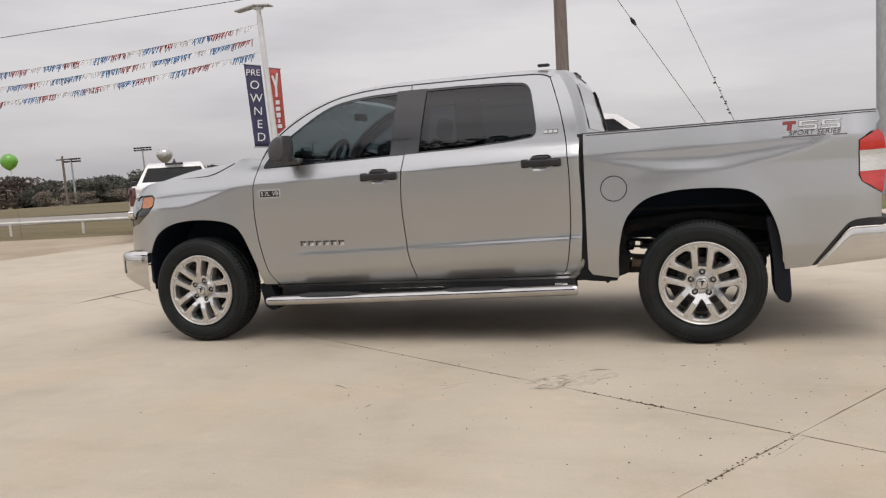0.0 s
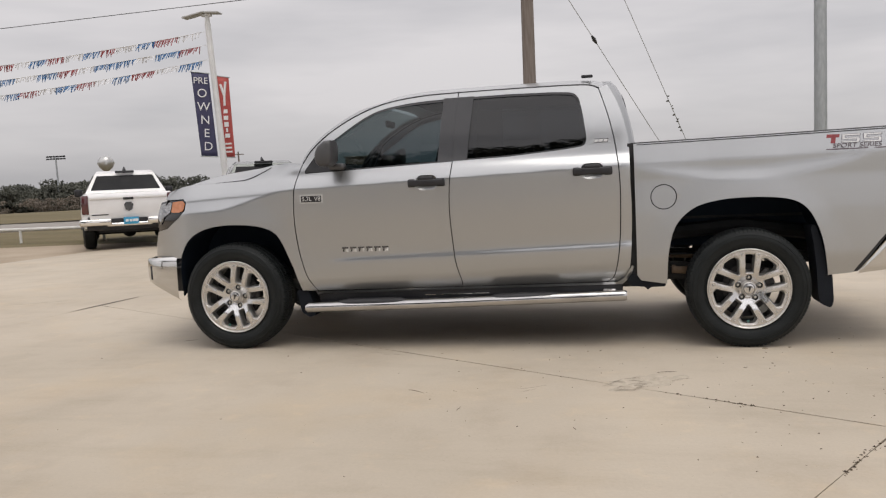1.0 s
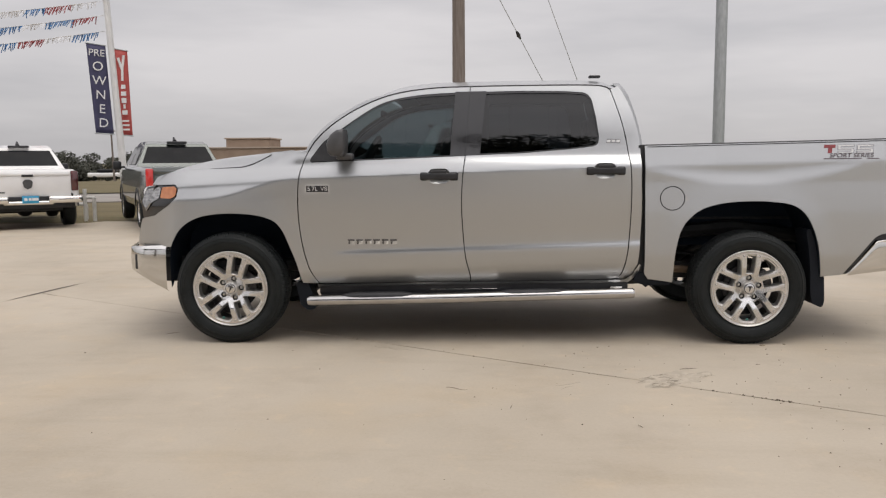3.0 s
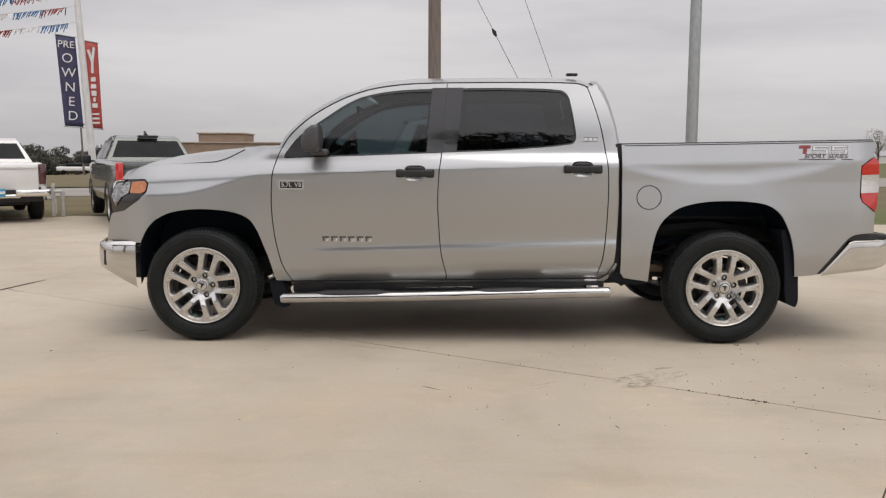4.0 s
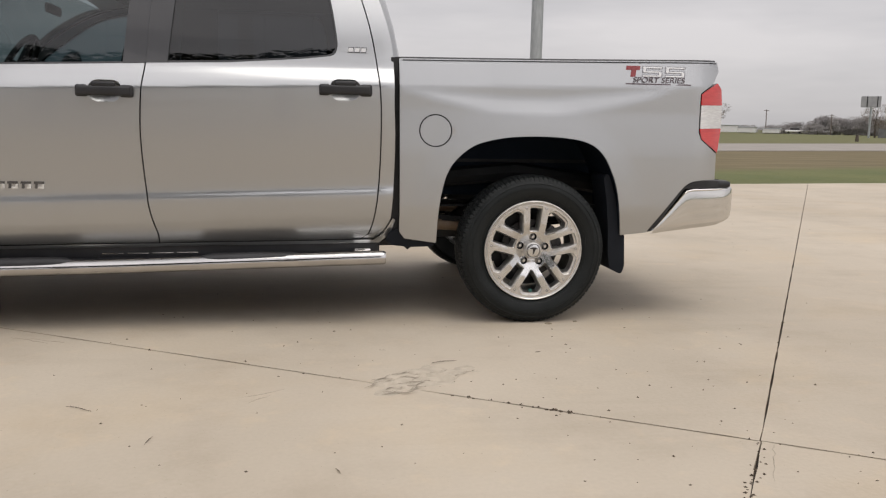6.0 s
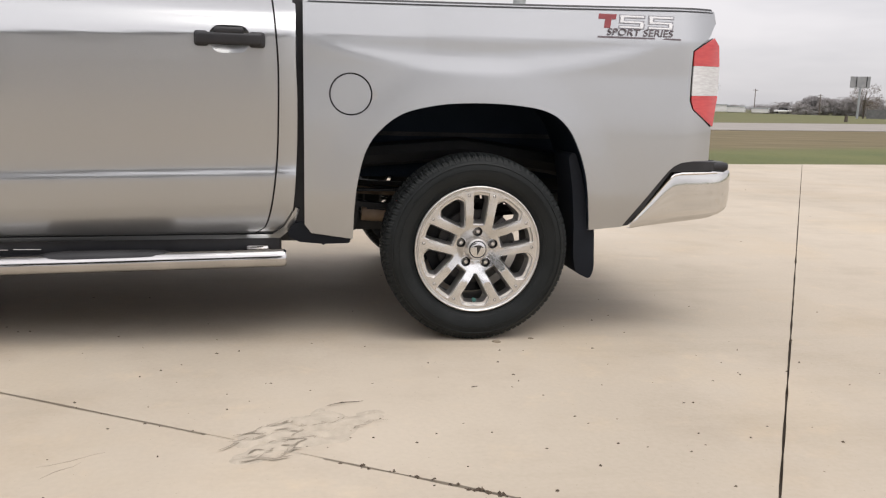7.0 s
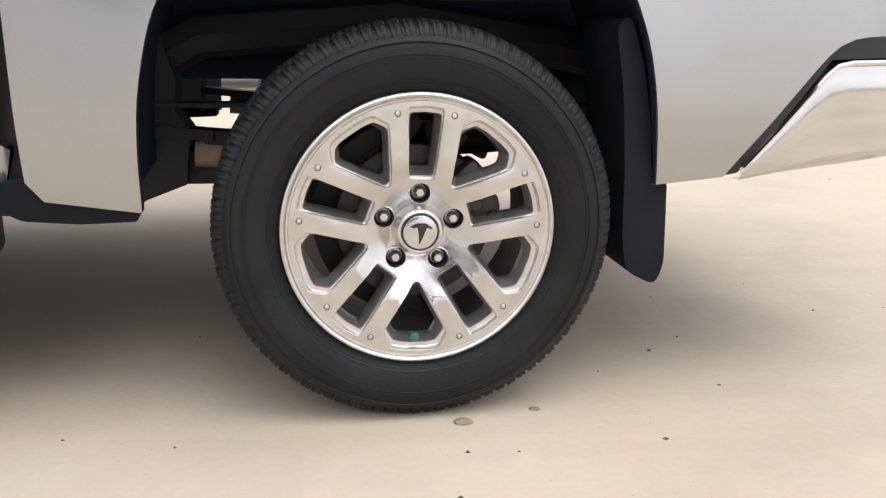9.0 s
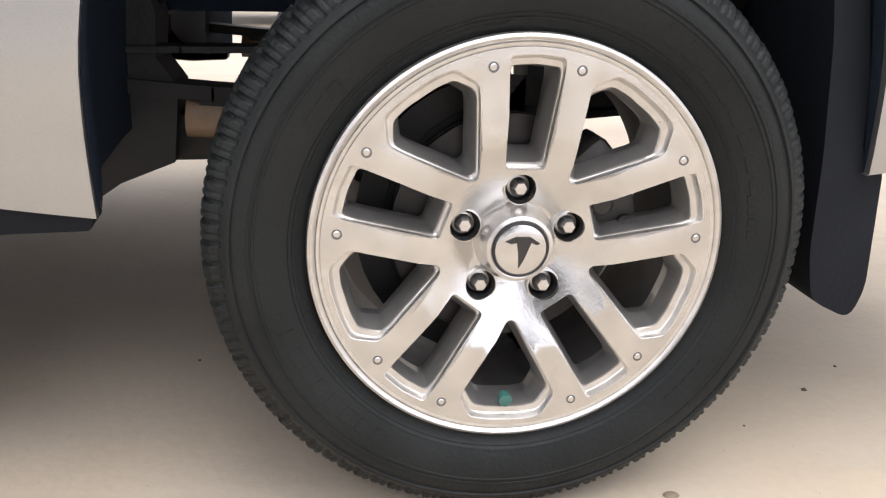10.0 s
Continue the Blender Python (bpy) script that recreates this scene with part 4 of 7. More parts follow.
for x0 in (2.700, 2.733, 2.766):
    bars("trim_badge", [(x0, x0 + .029, 1.428, 1.455)], 0, BADGE_DARK, SKIN[False][1], .004, .15)
    bars("trim_badge", [(x0 + .002, x0 + .026, 1.431, 1.451)], .004, BADGE, SKIN[False][1], .002, .15)
bars("decal_mark", [(4.205, 4.283, 1.382, 1.404)], 0, DECAL_RED, SKIN[False][2], .002, .2)
bars("decal_mark", [(4.228, 4.256, 1.345, 1.382)], 0, DECAL_RED, SKIN[False][2], .002, .2)
for x0 in (4.296, 4.425):
    for q in ((0, .116, 1.389, 1.404), (0, .026, 1.377, 1.390), (-.002, .110, 1.366, 1.380), (.086, .112, 1.355, 1.368), (-.005, .110, 1.344, 1.358)):
        bars("decal_mark", [(x0 + q[0], x0 + q[1], q[2], q[3])], 0, DECAL_GREY, SKIN[False][2], .0015, .2)
    for q in ((.005, .111, 1.393, 1.401), (.005, .020, 1.375, 1.394), (.005, .104, 1.3695, 1.3765), (.091, .106, 1.354, 1.371), (0, .104, 1.3475, 1.3545)):
        bars("decal_mark", [(x0 + q[0], x0 + q[1], q[2], q[3])], .0015, BADGE, SKIN[False][2], .0012, .2)
tilt = math.atan((float(side_y(4.385, 1.340)) - float(side_y(4.385, 1.320))) / .02)
swing = math.atan2(float(side_y(4.55, 1.33)) - float(side_y(4.22, 1.33)), .33)
letters("SPORT SERIES", .042, (4.388, float(side_y(4.388, 1.328)) - .004, 1.328), Matrix.Rotation(swing, 4, "Z") @ Matrix.Rotation(-tilt, 4, "X") @ FACE @ Matrix(((1.16, .22, 0, 0), (0, 1, 0, 0), (0, 0, 1, 0), (0, 0, 0, 1))), DECAL_DARK, SKIN[False][2], "decal_lettering", .0015)
bars("bed_decal", [(4.20, 4.57, 1.303, 1.310)], 0, DECAL_DARK, SKIN[False][2], .002)

# cabin
bm = bmesh.new()
rbox(bm, (.72, YC, 1.22), (.42, 1.70, .24), .07, 3)
rbox(bm, (.50, YC, 1.33), (.30, 1.66, .08), .03, 2)
part("dashboard", bm, CABIN, truck)
bm = bmesh.new()
ring = [(Vector((.94, .62, 1.33)) + Matrix.Rotation(radians(-62), 3, "Y") @ Vector((.185 * math.cos(a), .185 * math.sin(a), 0))) for a in np.linspace(0, 2 * math.pi, 33)]
tube(bm, ring, .016, 8, False)
tube(bm, [(.94, .62, 1.33), (.72, .62, 1.22)], .05, 8)
for a in (0, 2.4, 3.9):
    tube(bm, [(.94, .62, 1.33), Vector((.94, .62, 1.33)) + Matrix.Rotation(radians(-62), 3, "Y") @ Vector((.18 * math.cos(a), .18 * math.sin(a), 0))], .02, 6)
part("steering_wheel", bm, CABIN, truck)
for y, nm in ((.62, "front_seat"), (1.44, "front_seat"), (.55, "rear_seat"), (1.03, "rear_seat"), (1.51, "rear_seat")):
    bm = bmesh.new()
    x = 1.27 if nm == "front_seat" else 2.38
    rbox(bm, (x, y, .90), (.52, .50, .16), .05, 3)
    rbox(bm, (x + .27, y, 1.21), (.13, .46, .56), .05, 3, Matrix.Rotation(radians(14), 4, "Y"))
    rbox(bm, (x + .36, y, 1.57), (.085, .27, .17), .035, 3, Matrix.Rotation(radians(10), 4, "Y"))
    for dy in (-.06, .06):
        tube(bm, [(x + .33, y + dy, 1.44), (x + .35, y + dy, 1.56)], .007, 6)
    part(nm, bm, SEAT, truck)
bm = bmesh.new()
rbox(bm, (1.02, YC, 1.69), (.03, .25, .06), .015, 2)
part("rear_view_mirror", bm, CABIN, truck)
bm = bmesh.new()
rbox(bm, (2.0, YC, 1.825), (1.45, 1.40, .02), .005)
part("headlining", bm, CABIN, truck)

# ---------------------------------------------------------------- wheels
def turned(r, deg):
    return (r * math.cos(radians(deg)), r * math.sin(radians(deg)))


def face_y(r):
    """Depth of the spokes' face, outwards negative: dished from mid-spoke to the hub."""
    return float(np.interp(r, [0, .060, .145, .150, .205, .235, .258], [.0340, .0340, -.0080, -.0084, -.0070, -.0066, -.0060]))


def crown(x, z):
    """The face with each spoke slightly crowned across its width."""
    r = math.hypot(x, z)
    a = (math.degrees(math.atan2(z, x)) - 90 + 36) % 72 - 36
    v = abs(r * math.sin(radians(a)))
    k = min(abs(v - .053) / .020, 1.3) ** 2
    return face_y(r) + .0012 * k * float(smooth01((r - .085) / .04)) * (1 - float(smooth01((r - .215) / .03)))


def wheel_at(name, place, far, label, spin=0.0, steer=0.0):
    w = new(name)
    LOCAL.add(w.name)
    w.parent = truck
    w.location = Vector(place) - truck.location
    w.rotation_euler = (0, radians(spin), radians((180 if far else 0) + steer))
    w["label"] = label
    # tyre: carcass and sidewall
    bm = bmesh.new()
    prof = [(.258, .052), (.266, .040), (.280, .028), (.2865, .0235), (.2872, .022), (.2892, .0208), (.290, .0214), (.2918, .0202), (.2925, .0188), (.2945, .0176), (.2952, .0186), (.300, .016), (.318, .0095), (.3345, .008), (.3352, .0068), (.3375, .0068), (.3382, .008), (.3405, .008), (.3412, .0068), (.3432, .0068), (.344, .0082), (.352, .009), (.362, .013), (.364, .0105), (.368, .0115), (.3715, .018), (.372, .05), (.375, .13), (.375, .17), (.372, .215), (.362, .25), (.35, .28), (.29, .27), (.258, .25)]
    prof = [(r, y - .027 * float(smooth01((.2 - y) / .15))) for r, y in prof]
    lathe(bm, prof, 160)
    tyre = part("tyre", bm, RUBBER, w, "black all-terrain tyre", sharp=50)
    # tread: a moulded band with cross grooves, sipes and four round grooves
    band = [(.3690, -.0135), (.3735, -.0088), (.3790, -.0020), (.3880, .0055), (.3945, .0130), (.3985, .0225), (.4010, .0370), (.4006, .0500), (.4008, .0530), (.4010, .0600), (.4012, .0630), (.4030, .0900), (.4035, .1080), (.4035, .1110), (.4035, .1190), (.4035, .1220), (.4020, .1560), (.4000, .1830), (.3995, .1860), (.3985, .1950), (.3940, .2250), (.386, .239), (.374, .250), (.358, .258)]
    grooves = {8: 1, 9: 1, 13: 1, 14: 1, 18: 1}
    pitches, seg = 92, 8
    vs, fs, nb = [], [], len(band)
    rnd = random.Random(5)
    for k in range(pitches * seg):
        j = k % seg
        if j == 0:
            jit = rnd.uniform(-.0008, .0006)
        for i, (r, y) in enumerate(band):
            lead = 3 if i > 9 else 0
            jj = (j + lead) % seg
            cut = .0055 if jj >= 6 else .0026 if jj == 3 else 0
            if i < 2:
                cut = 0
            elif i < 4:
                cut *= (.55, .9)[i - 2]
            if i in grooves:
                cut = .009
            skew = (.5 * i if i < 9 else .35 * (nb - i)) * .0045
            aa = (k + .0) * 2 * math.pi / (pitches * seg) + skew
            rr = r - cut + (jit + .003 if i > 2 else 0)
            vs.append((rr * math.cos(aa), y, rr * math.sin(aa)))
    tot = pitches * seg
    for k in range(tot):
        a, b = k * nb, ((k + 1) % tot) * nb
        fs += [(a + i, b + i, b + i + 1, a + i + 1) for i in range(nb - 1)]
    from_lists("tread", vs, fs, RUBBER, w, smooth=False)["kind"] = "stuff"
    # moulded marks on the sidewall, as plain raised bars
    bm = bmesh.new()
    for a0, n, r0, r1, st in ((62, 8, .308, .330, 6.2), (238, 8, .306, .324, 5.0), (150, 3, .306, .318, 4.2), (330, 5, .310, .320, 3.0), (15, 4, .304, .312, 3.0)):
        for i in range(n):
            a = a0 - i * st
            sp = .62 * st
            vs = []
            for dy in (.004, -.0013):
                for r in (r0, r1):
                    for q in (a, a - sp):
                        y = float(np.interp(r, [p[0] for p in prof[2:15]], [p[1] for p in prof[2:15]])) + dy
                        vs.append(bm.verts.new((r * math.cos(radians(q)), y, r * math.sin(radians(q)))))
            for q in ((4, 5, 7, 6), (0, 1, 5, 4), (2, 3, 7, 6), (0, 2, 6, 4), (1, 3, 7, 5)):
                bm.faces.new([vs[i] for i in q])
    part("sidewall_marking", bm, RUBBER, w, smooth=False)["kind"] = "stuff"
    # rim lip and barrel
    bm = bmesh.new()
    lathe(bm, [(.2545, .009), (.2555, -.0045), (.2605, -.0055), (.2618, -.0025), (.2632, -.0055), (.2675, -.008), (.2712, -.006), (.2728, .001), (.2715, .013), (.262, .031)], 128)
    part("rim_lip", bm, ALLOY_CAST, w)
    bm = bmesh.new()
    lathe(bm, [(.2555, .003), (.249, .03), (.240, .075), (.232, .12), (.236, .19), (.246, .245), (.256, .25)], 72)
    # the barrel is coloured darker than the lip
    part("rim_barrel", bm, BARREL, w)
    # the face with five slots and five wider windows; each has a ledge a step down, then a deep reveal
    loops = []
    for k in range(5):
        a = 90 + 72 * k
        c, s = math.cos(radians(a)), math.sin(radians(a))
        spin_to = lambda lp, c=c, s=s: [(u * c - v * s, u * s + v * c) for u, v in lp]
        slot = [(.101, -.0255), (.101, .0255), (.228, .0345), (.2440, .0345), (.2475, 0), (.2440, -.0345), (.228, -.0345)]
        ledge = [(.106, -.0242), (.106, .0242), (.214, .0318), (.2315, .0318), (.2345, 0), (.2315, -.0318), (.214, -.0318)]
        deep = [(.120, -.0195), (.120, .0195), (.212, .0245), (.2270, .0245), (.2290, 0), (.2270, -.0245), (.212, -.0245)]
        loops.append(tuple(spin_to(rounded(q, .006, 3)) for q in (slot, ledge, deep)))
        b = a + 36
        rows = []
        for r0, w0, r1, w1, r2, w2, r3, w3, w4 in ((.106, 2.9, .207, 16.9, .221, 17.5, .2478, 11.8, 5.4), (.110, 2.7, .203, 15.9, .214, 16.2, .2335, 10.9, 5.1), (.126, 2.3, .199, 13.2, .207, 13.5, .2275, 9.4, 4.6)):
            half = [(r0, w0), (r1, w1), (r2, w2), (r3, w3), (r3 + .0008, w4)]
            rows.append(rounded([turned(r, b - q) for r, q in half[:1]] + [turned(r, b + q) for r, q in half] + [turned(r, b - q) for r, q in half[:0:-1]], .007, 3))
        loops.append(tuple(rows))
    outer = [turned(.2556, i * 3) for i in range(120)]
    nuts = [turned(.0735, 90 + 72 * k) for k in range(5)]
    pockets = [[(x + .0203 * math.cos(t), z + .0203 * math.sin(t)) for t in np.linspace(0, 2 * math.pi, 20, endpoint=False)] for x, z in nuts]
    hub = [turned(.0540, i * 6) for i in range(60)]
    v, f = flat_fill(outer, [lp[0] for lp in loops] + pockets + [hub], .010)
    verts = [(p[0], crown(*p), p[1]) for p in v]
    e = .0015
    norms = []
    for p in v:
        n = Vector(((crown(p[0] + e, p[1]) - crown(p[0] - e, p[1])) / (2 * e), -1, (crown(p[0], p[1] + e) - crown(p[0], p[1] - e)) / (2 * e)))
        norms.append(tuple(n.normalized()))
    faces = []
    for t in f:
        p, q, r = (Vector(verts[i]) for i in t)
        faces.append(tuple(t) if (q - p).cross(r - p).y < 0 else tuple(reversed(t)))
    spokes = from_lists("spoke_face", verts, faces, ALLOY, w, "machined silver alloy wheel face with paired spokes", normals=norms)
    bm = bmesh.new()
    lathe(bm, [(.0372, .006), (.0374, -.0025), (.0395, -.0035), (.0440, -.0010), (.0490, .0100), (.0525, .0250), (.0540, .0345)], 60)
    part("hub_ring", bm, ALLOY_CAST, w)
    # bright step and ledge of each opening, then the deep reveal
    near, nf, far_v, ff = [], [], [], []
    for edge, ledge, deep in loops:
        m, k, k2 = len(edge), len(near), len(far_v)
        for p, q, d in zip(edge, ledge, deep):
            y = crown(*p)
            near += [(p[0], y, p[1]), (p[0] + (q[0] - p[0]) * .10, y + .0007, p[1] + (q[1] - p[1]) * .10), (p[0] + (q[0] - p[0]) * .34, y + .0085, p[1] + (q[1] - p[1]) * .34), (p[0] + (q[0] - p[0]) * .42, y + .0098, p[1] + (q[1] - p[1]) * .42), (q[0], y + .0108, q[1]), (q[0] + (d[0] - q[0]) * .15, y + .0135, q[1] + (d[1] - q[1]) * .15)]
            far_v += [near[-1], (d[0], y + .043, d[1]), (d[0] * 1.004, y + .062, d[1] * 1.004)]
        for i in range(m):
            i2 = (i + 1) % m
            for j in range(5):
                nf.append((k + 6 * i + j, k + 6 * i2 + j, k + 6 * i2 + j + 1, k + 6 * i + j + 1))
            for j in range(2):
                ff.append((k2 + 3 * i + j, k2 + 3 * i2 + j, k2 + 3 * i2 + j + 1, k2 + 3 * i + j + 1))
    from_lists("spoke_ledge", near, nf, ALLOY_CAST, w, smooth=False)
    # deep walls take a darker grey than the ledges
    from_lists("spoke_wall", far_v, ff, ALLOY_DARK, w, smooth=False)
    # nut pockets coloured black, nuts, cap, rivets on flat dark rings, valve
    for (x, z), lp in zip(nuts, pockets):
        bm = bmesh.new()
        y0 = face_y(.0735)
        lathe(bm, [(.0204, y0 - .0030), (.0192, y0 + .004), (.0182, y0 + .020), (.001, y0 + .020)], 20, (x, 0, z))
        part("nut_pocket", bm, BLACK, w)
        bm = bmesh.new()
        lathe(bm, [(.0005, y0 - .006), (.008, y0 - .0055), (.0108, y0 - .001), (.0118, y0 + .003), (.0118, y0 + .018)], 6, (x, 0, z))
        lathe(bm, [(.0118, y0 + .011), (.0150, y0 + .012), (.0150, y0 + .018)], 18, (x, 0, z))
        part("lug_nut", bm, ALLOY_CAST, w, sharp=25)
        bm = bmesh.new()
        lathe(bm, [(.0232, y0 + .006), (.0222, y0 - .0035), (.0208, y0 - .0042), (.0202, y0 + .002)], 22, (x, 0, z))
        part("nut_boss", bm, ALLOY_CAST, w)
    bm = bmesh.new()
    lathe(bm, [(.0005, -.008), (.020, -.0075), (.031, -.0058), (.0336, -.0045), (.0338, .008)], 48)
    cap = part("centre_cap", bm, ALLOY, w, "silver centre cap with a dark emblem")
    bm = bmesh.new()
    lathe(bm, [(.0335, .006), (.0335, -.0042), (.0352, -.0052), (.0372, -.0042), (.0374, .006)], 48)
    part("cap_ring", bm, BLACK, w)
    bm = bmesh.new()
    prism(bm, [(-.022, .012), (-.008, .019), (.010, .019), (.024, .010), (.019, .008), (.012, .011), (.004, -.012), (-.002, -.024), (-.004, -.004), (-.006, .011), (-.014, .009)], -.0092, -.002)
    part("cap_emblem", bm, GLOSSBLACK, w, smooth=False)
    heads, rings = bmesh.new(), bmesh.new()
    for k in range(5):
        a = radians(90 + 72 * k)
        for sgn in (-1, 1):
            u, vv = .2295, .0545 * sgn
            x, z = u * math.cos(a) - vv * math.sin(a), u * math.sin(a) + vv * math.cos(a)
            y0 = face_y(math.hypot(x, z))
            lathe(heads, [(.0002, y0 - .0013), (.0036, y0 - .0012), (.0046, y0 - .0003), (.0047, y0 + .002)], 14, (x, 0, z))
            lathe(rings, [(.0046, y0 - .0004), (.0066, y0 - .0004), (.0068, y0 + .001)], 16, (x, 0, z))
    part("rim_rivet", heads, ALLOY, w)["kind"] = "stuff"
    part("rivet_ring", rings, BARREL, w)["kind"] = "stuff"
    bm = bmesh.new()
    tube(bm, [(0, .016, -.221), (0, .006, -.2215), (0, -.001, -.222), (0, -.002, -.222)], [.0075, .0095, .0092, .0055], 14)
    part("valve_stem", bm, surface("valve_cap_green", (.03, .10, .09), (.05, .16, .14), 20, .4) if "valve_cap_green" not in bpy.data.materials else bpy.data.materials["valve_cap_green"], w)
    # brake
    bm = bmesh.new()
    lathe(bm, [(.08, .085), (.160, .085), (.160, .093), (.08, .093)], 48)
    lathe(bm, [(.08, .110), (.160, .110), (.160, .102), (.08, .102)], 48)
    lathe(bm, [(.001, .045), (.078, .045), (.082, .06), (.082, .11)], 32)
    part("brake_disc", bm, BRAKE, w)
    bm = bmesh.new()
    for t in np.linspace(2, 44, 4):
        x, z = turned(.148, t)
        rbox(bm, (x, .092, z), (.062, .080, .050), .014, 2, Matrix.Rotation(radians(-t), 4, "Y"))
    for t, r, rr in ((8, .158, .012), (22, .128, .017), (40, .156, .013), (34, .122, .010)):
        x, z = turned(r, t)
        lathe(bm, [(.0005, .040), (rr * .7, .040), (rr, .044), (rr, .06)], 16, (x, 0, z))
    tube(bm, [(turned(.150, -10)[0], .075, turned(.150, -10)[1]), (turned(.165, 4)[0], .062, turned(.165, 4)[1]), (turned(.120, 30)[0], .058, turned(.120, 30)[1])], .005, 8)
    part("brake_caliper", bm, BRAKE, w, "dark brake caliper with bolts")
    bm = bmesh.new()
    lathe(bm, [(.001, .125), (.160, .125), (.168, .118), (.168, .13)], 36)
    # sector added to block light and keep the upper and left openings dark
    prism(bm, [turned(.207, t) for t in np.linspace(58, 292, 27)] + [turned(.10, t) for t in np.linspace(292, 58, 27)], .119, .124)
    part("backing_plate", bm, CHASSIS, w)
    return w


SIL = "silver alloy wheel with twin spokes and black tyre"
wheel_at("wheel", (0.0, .030, .40), False, SIL, spin=15, steer=0)
wheel_at("wheel", (3.70, .030, .40), False, SIL, spin=2.2)
wheel_at("wheel", (0.0, 2 * YC - .030, .40), True, SIL, spin=20)
wheel_at("wheel", (3.70, 2 * YC - .030, .40), True, SIL, spin=33)

# ---------------------------------------------------------------- ground
CONCRETE = surface("concrete", (0.43, 0.372, 0.292), (0.545, 0.478, 0.385), 0.45, 0.75, 0, bump=0.12, bscale=55, fine=0.55, detail=9)
# stains, broom streaks and dark specks in the concrete
cn, cl = CONCRETE.node_tree.nodes, CONCRETE.node_tree.links
c_link = next(l for l in cl if l.to_socket.name == "Base Color")
c_last = c_link.from_socket
c_co = cn.new("ShaderNodeTexCoord")
for scale, stretch, turn, lo, hi, tone in ((2.1, (1, 1, 1), 0, .50, .72, (0.90, 0.885, 0.87)), (1.3, (.35, 2.2, 1), .55, .54, .74, (0.91, 0.90, 0.885)), (5.0, (1, 1, 1), 0, .56, .75, (1.10, 1.07, 1.02)), (70.0, (1, 1, 1), 0, .66, .72, (0.66, 0.64, 0.62)), (0.8, (1, 1, 1), 0, .50, .75, (1.03, 0.985, 0.91)), (0.22, (1, 1, 1), 0, .42, .62, (0.93, 0.92, 0.91))):
    mp = cn.new("ShaderNodeMapping")
    mp.inputs["Scale"].default_value, mp.inputs["Rotation"].default_value = stretch, (0, 0, turn)
    mp.inputs["Location"].default_value = (scale * 3, scale, 0)
    cl.new(c_co.outputs["Object"], mp.inputs[0])
    nz = cn.new("ShaderNodeTexNoise")
    nz.inputs["Scale"].default_value, nz.inputs["Detail"].default_value, nz.inputs["Roughness"].default_value = scale, 7.0, 0.62
    cl.new(mp.outputs[0], nz.inputs["Vector"])
    rg = cn.new("ShaderNodeMapRange")
    rg.inputs["From Min"].default_value, rg.inputs["From Max"].default_value = lo, hi
    cl.new(nz.outputs["Fac"], rg.inputs["Value"])
    mul = cn.new("ShaderNodeMix")
    mul.data_type, mul.blend_type = "RGBA", "MULTIPLY"
    mul.inputs["B"].default_value = (*tone, 1)
    cl.new(rg.outputs[0], mul.inputs["Factor"])
    cl.new(c_last, mul.inputs["A"])
    c_last = mul.outputs["Result"]
cl.new(c_last, cn["Principled BSDF"].inputs["Base Color"])
SOIL = surface("joint_dirt", (0.055, 0.044, 0.034), (0.115, 0.092, 0.070), 8, 0.9)
GRASS = surface("grass", (0.085, 0.102, 0.028), (0.125, 0.132, 0.042), 0.35, 0.95, 0, bump=0.6, bscale=14, fine=0.8, detail=8)
# a dry brown belt along the near side of the road
gn, gl = GRASS.node_tree.nodes, GRASS.node_tree.links
g_co, g_sep, g_line, g_ramp, g_mix = (gn.new("ShaderNode" + k) for k in ("TexCoord", "SeparateXYZ", "Math", "ValToRGB", "Mix"))
gl.new(g_co.outputs["Object"], g_sep.inputs[0])
g_line.operation = "MULTIPLY_ADD"
g_line.inputs[1].default_value = -0.385
gl.new(g_sep.outputs["X"], g_line.inputs[0])
gl.new(g_sep.outputs["Y"], g_line.inputs[2])
g_range = gn.new("ShaderNodeMapRange")
g_range.inputs["From Min"].default_value, g_range.inputs["From Max"].default_value = 5.0, 65.0
gl.new(g_line.outputs[0], g_range.inputs["Value"])
gl.new(g_range.outputs[0], g_ramp.inputs[0])
e = g_ramp.color_ramp.elements
e[0].position, e[0].color = 0.095, (0, 0, 0, 1)
e[1].position, e[1].color = 0.125, (1, 1, 1, 1)
for pos, val in ((0.44, 1.0), (0.56, 0.45), (0.80, 0.30)):
    k = e.new(pos)
    k.color = (val, val, val, 1)
g_mix.data_type = "RGBA"
# the dry grass is mottled, redder and paler in drifts
g_patch, g_tone = gn.new("ShaderNodeTexNoise"), gn.new("ShaderNodeValToRGB")
g_map = gn.new("ShaderNodeMapping")
g_map.inputs["Scale"].default_value, g_map.inputs["Rotation"].default_value = (.35, 1.6, 1), (0, 0, .37)
gl.new(g_co.outputs["Object"], g_map.inputs[0])
gl.new(g_map.outputs[0], g_patch.inputs["Vector"])
g_patch.inputs["Scale"].default_value, g_patch.inputs["Detail"].default_value, g_patch.inputs["Roughness"].default_value = .55, 8.0, .68
gl.new(g_patch.outputs["Fac"], g_tone.inputs[0])
q = g_tone.color_ramp.elements
q[0].position, q[0].color = .36, (.098, .074, .036, 1)
q[1].position, q[1].color = .66, (.190, .138, .076, 1)
k = q.new(.50)
k.color = (.142, .101, .050, 1)
gl.new(g_tone.outputs[0], g_mix.inputs["B"])
old = next(l for l in gl if l.to_socket.name == "Base Color")
gl.new(old.from_socket, g_mix.inputs["A"])
g_fade = gn.new("ShaderNodeMath")
g_fade.operation = "MULTIPLY"
g_fade.inputs[1].default_value = 0.8
g_left = gn.new("ShaderNodeMapRange")
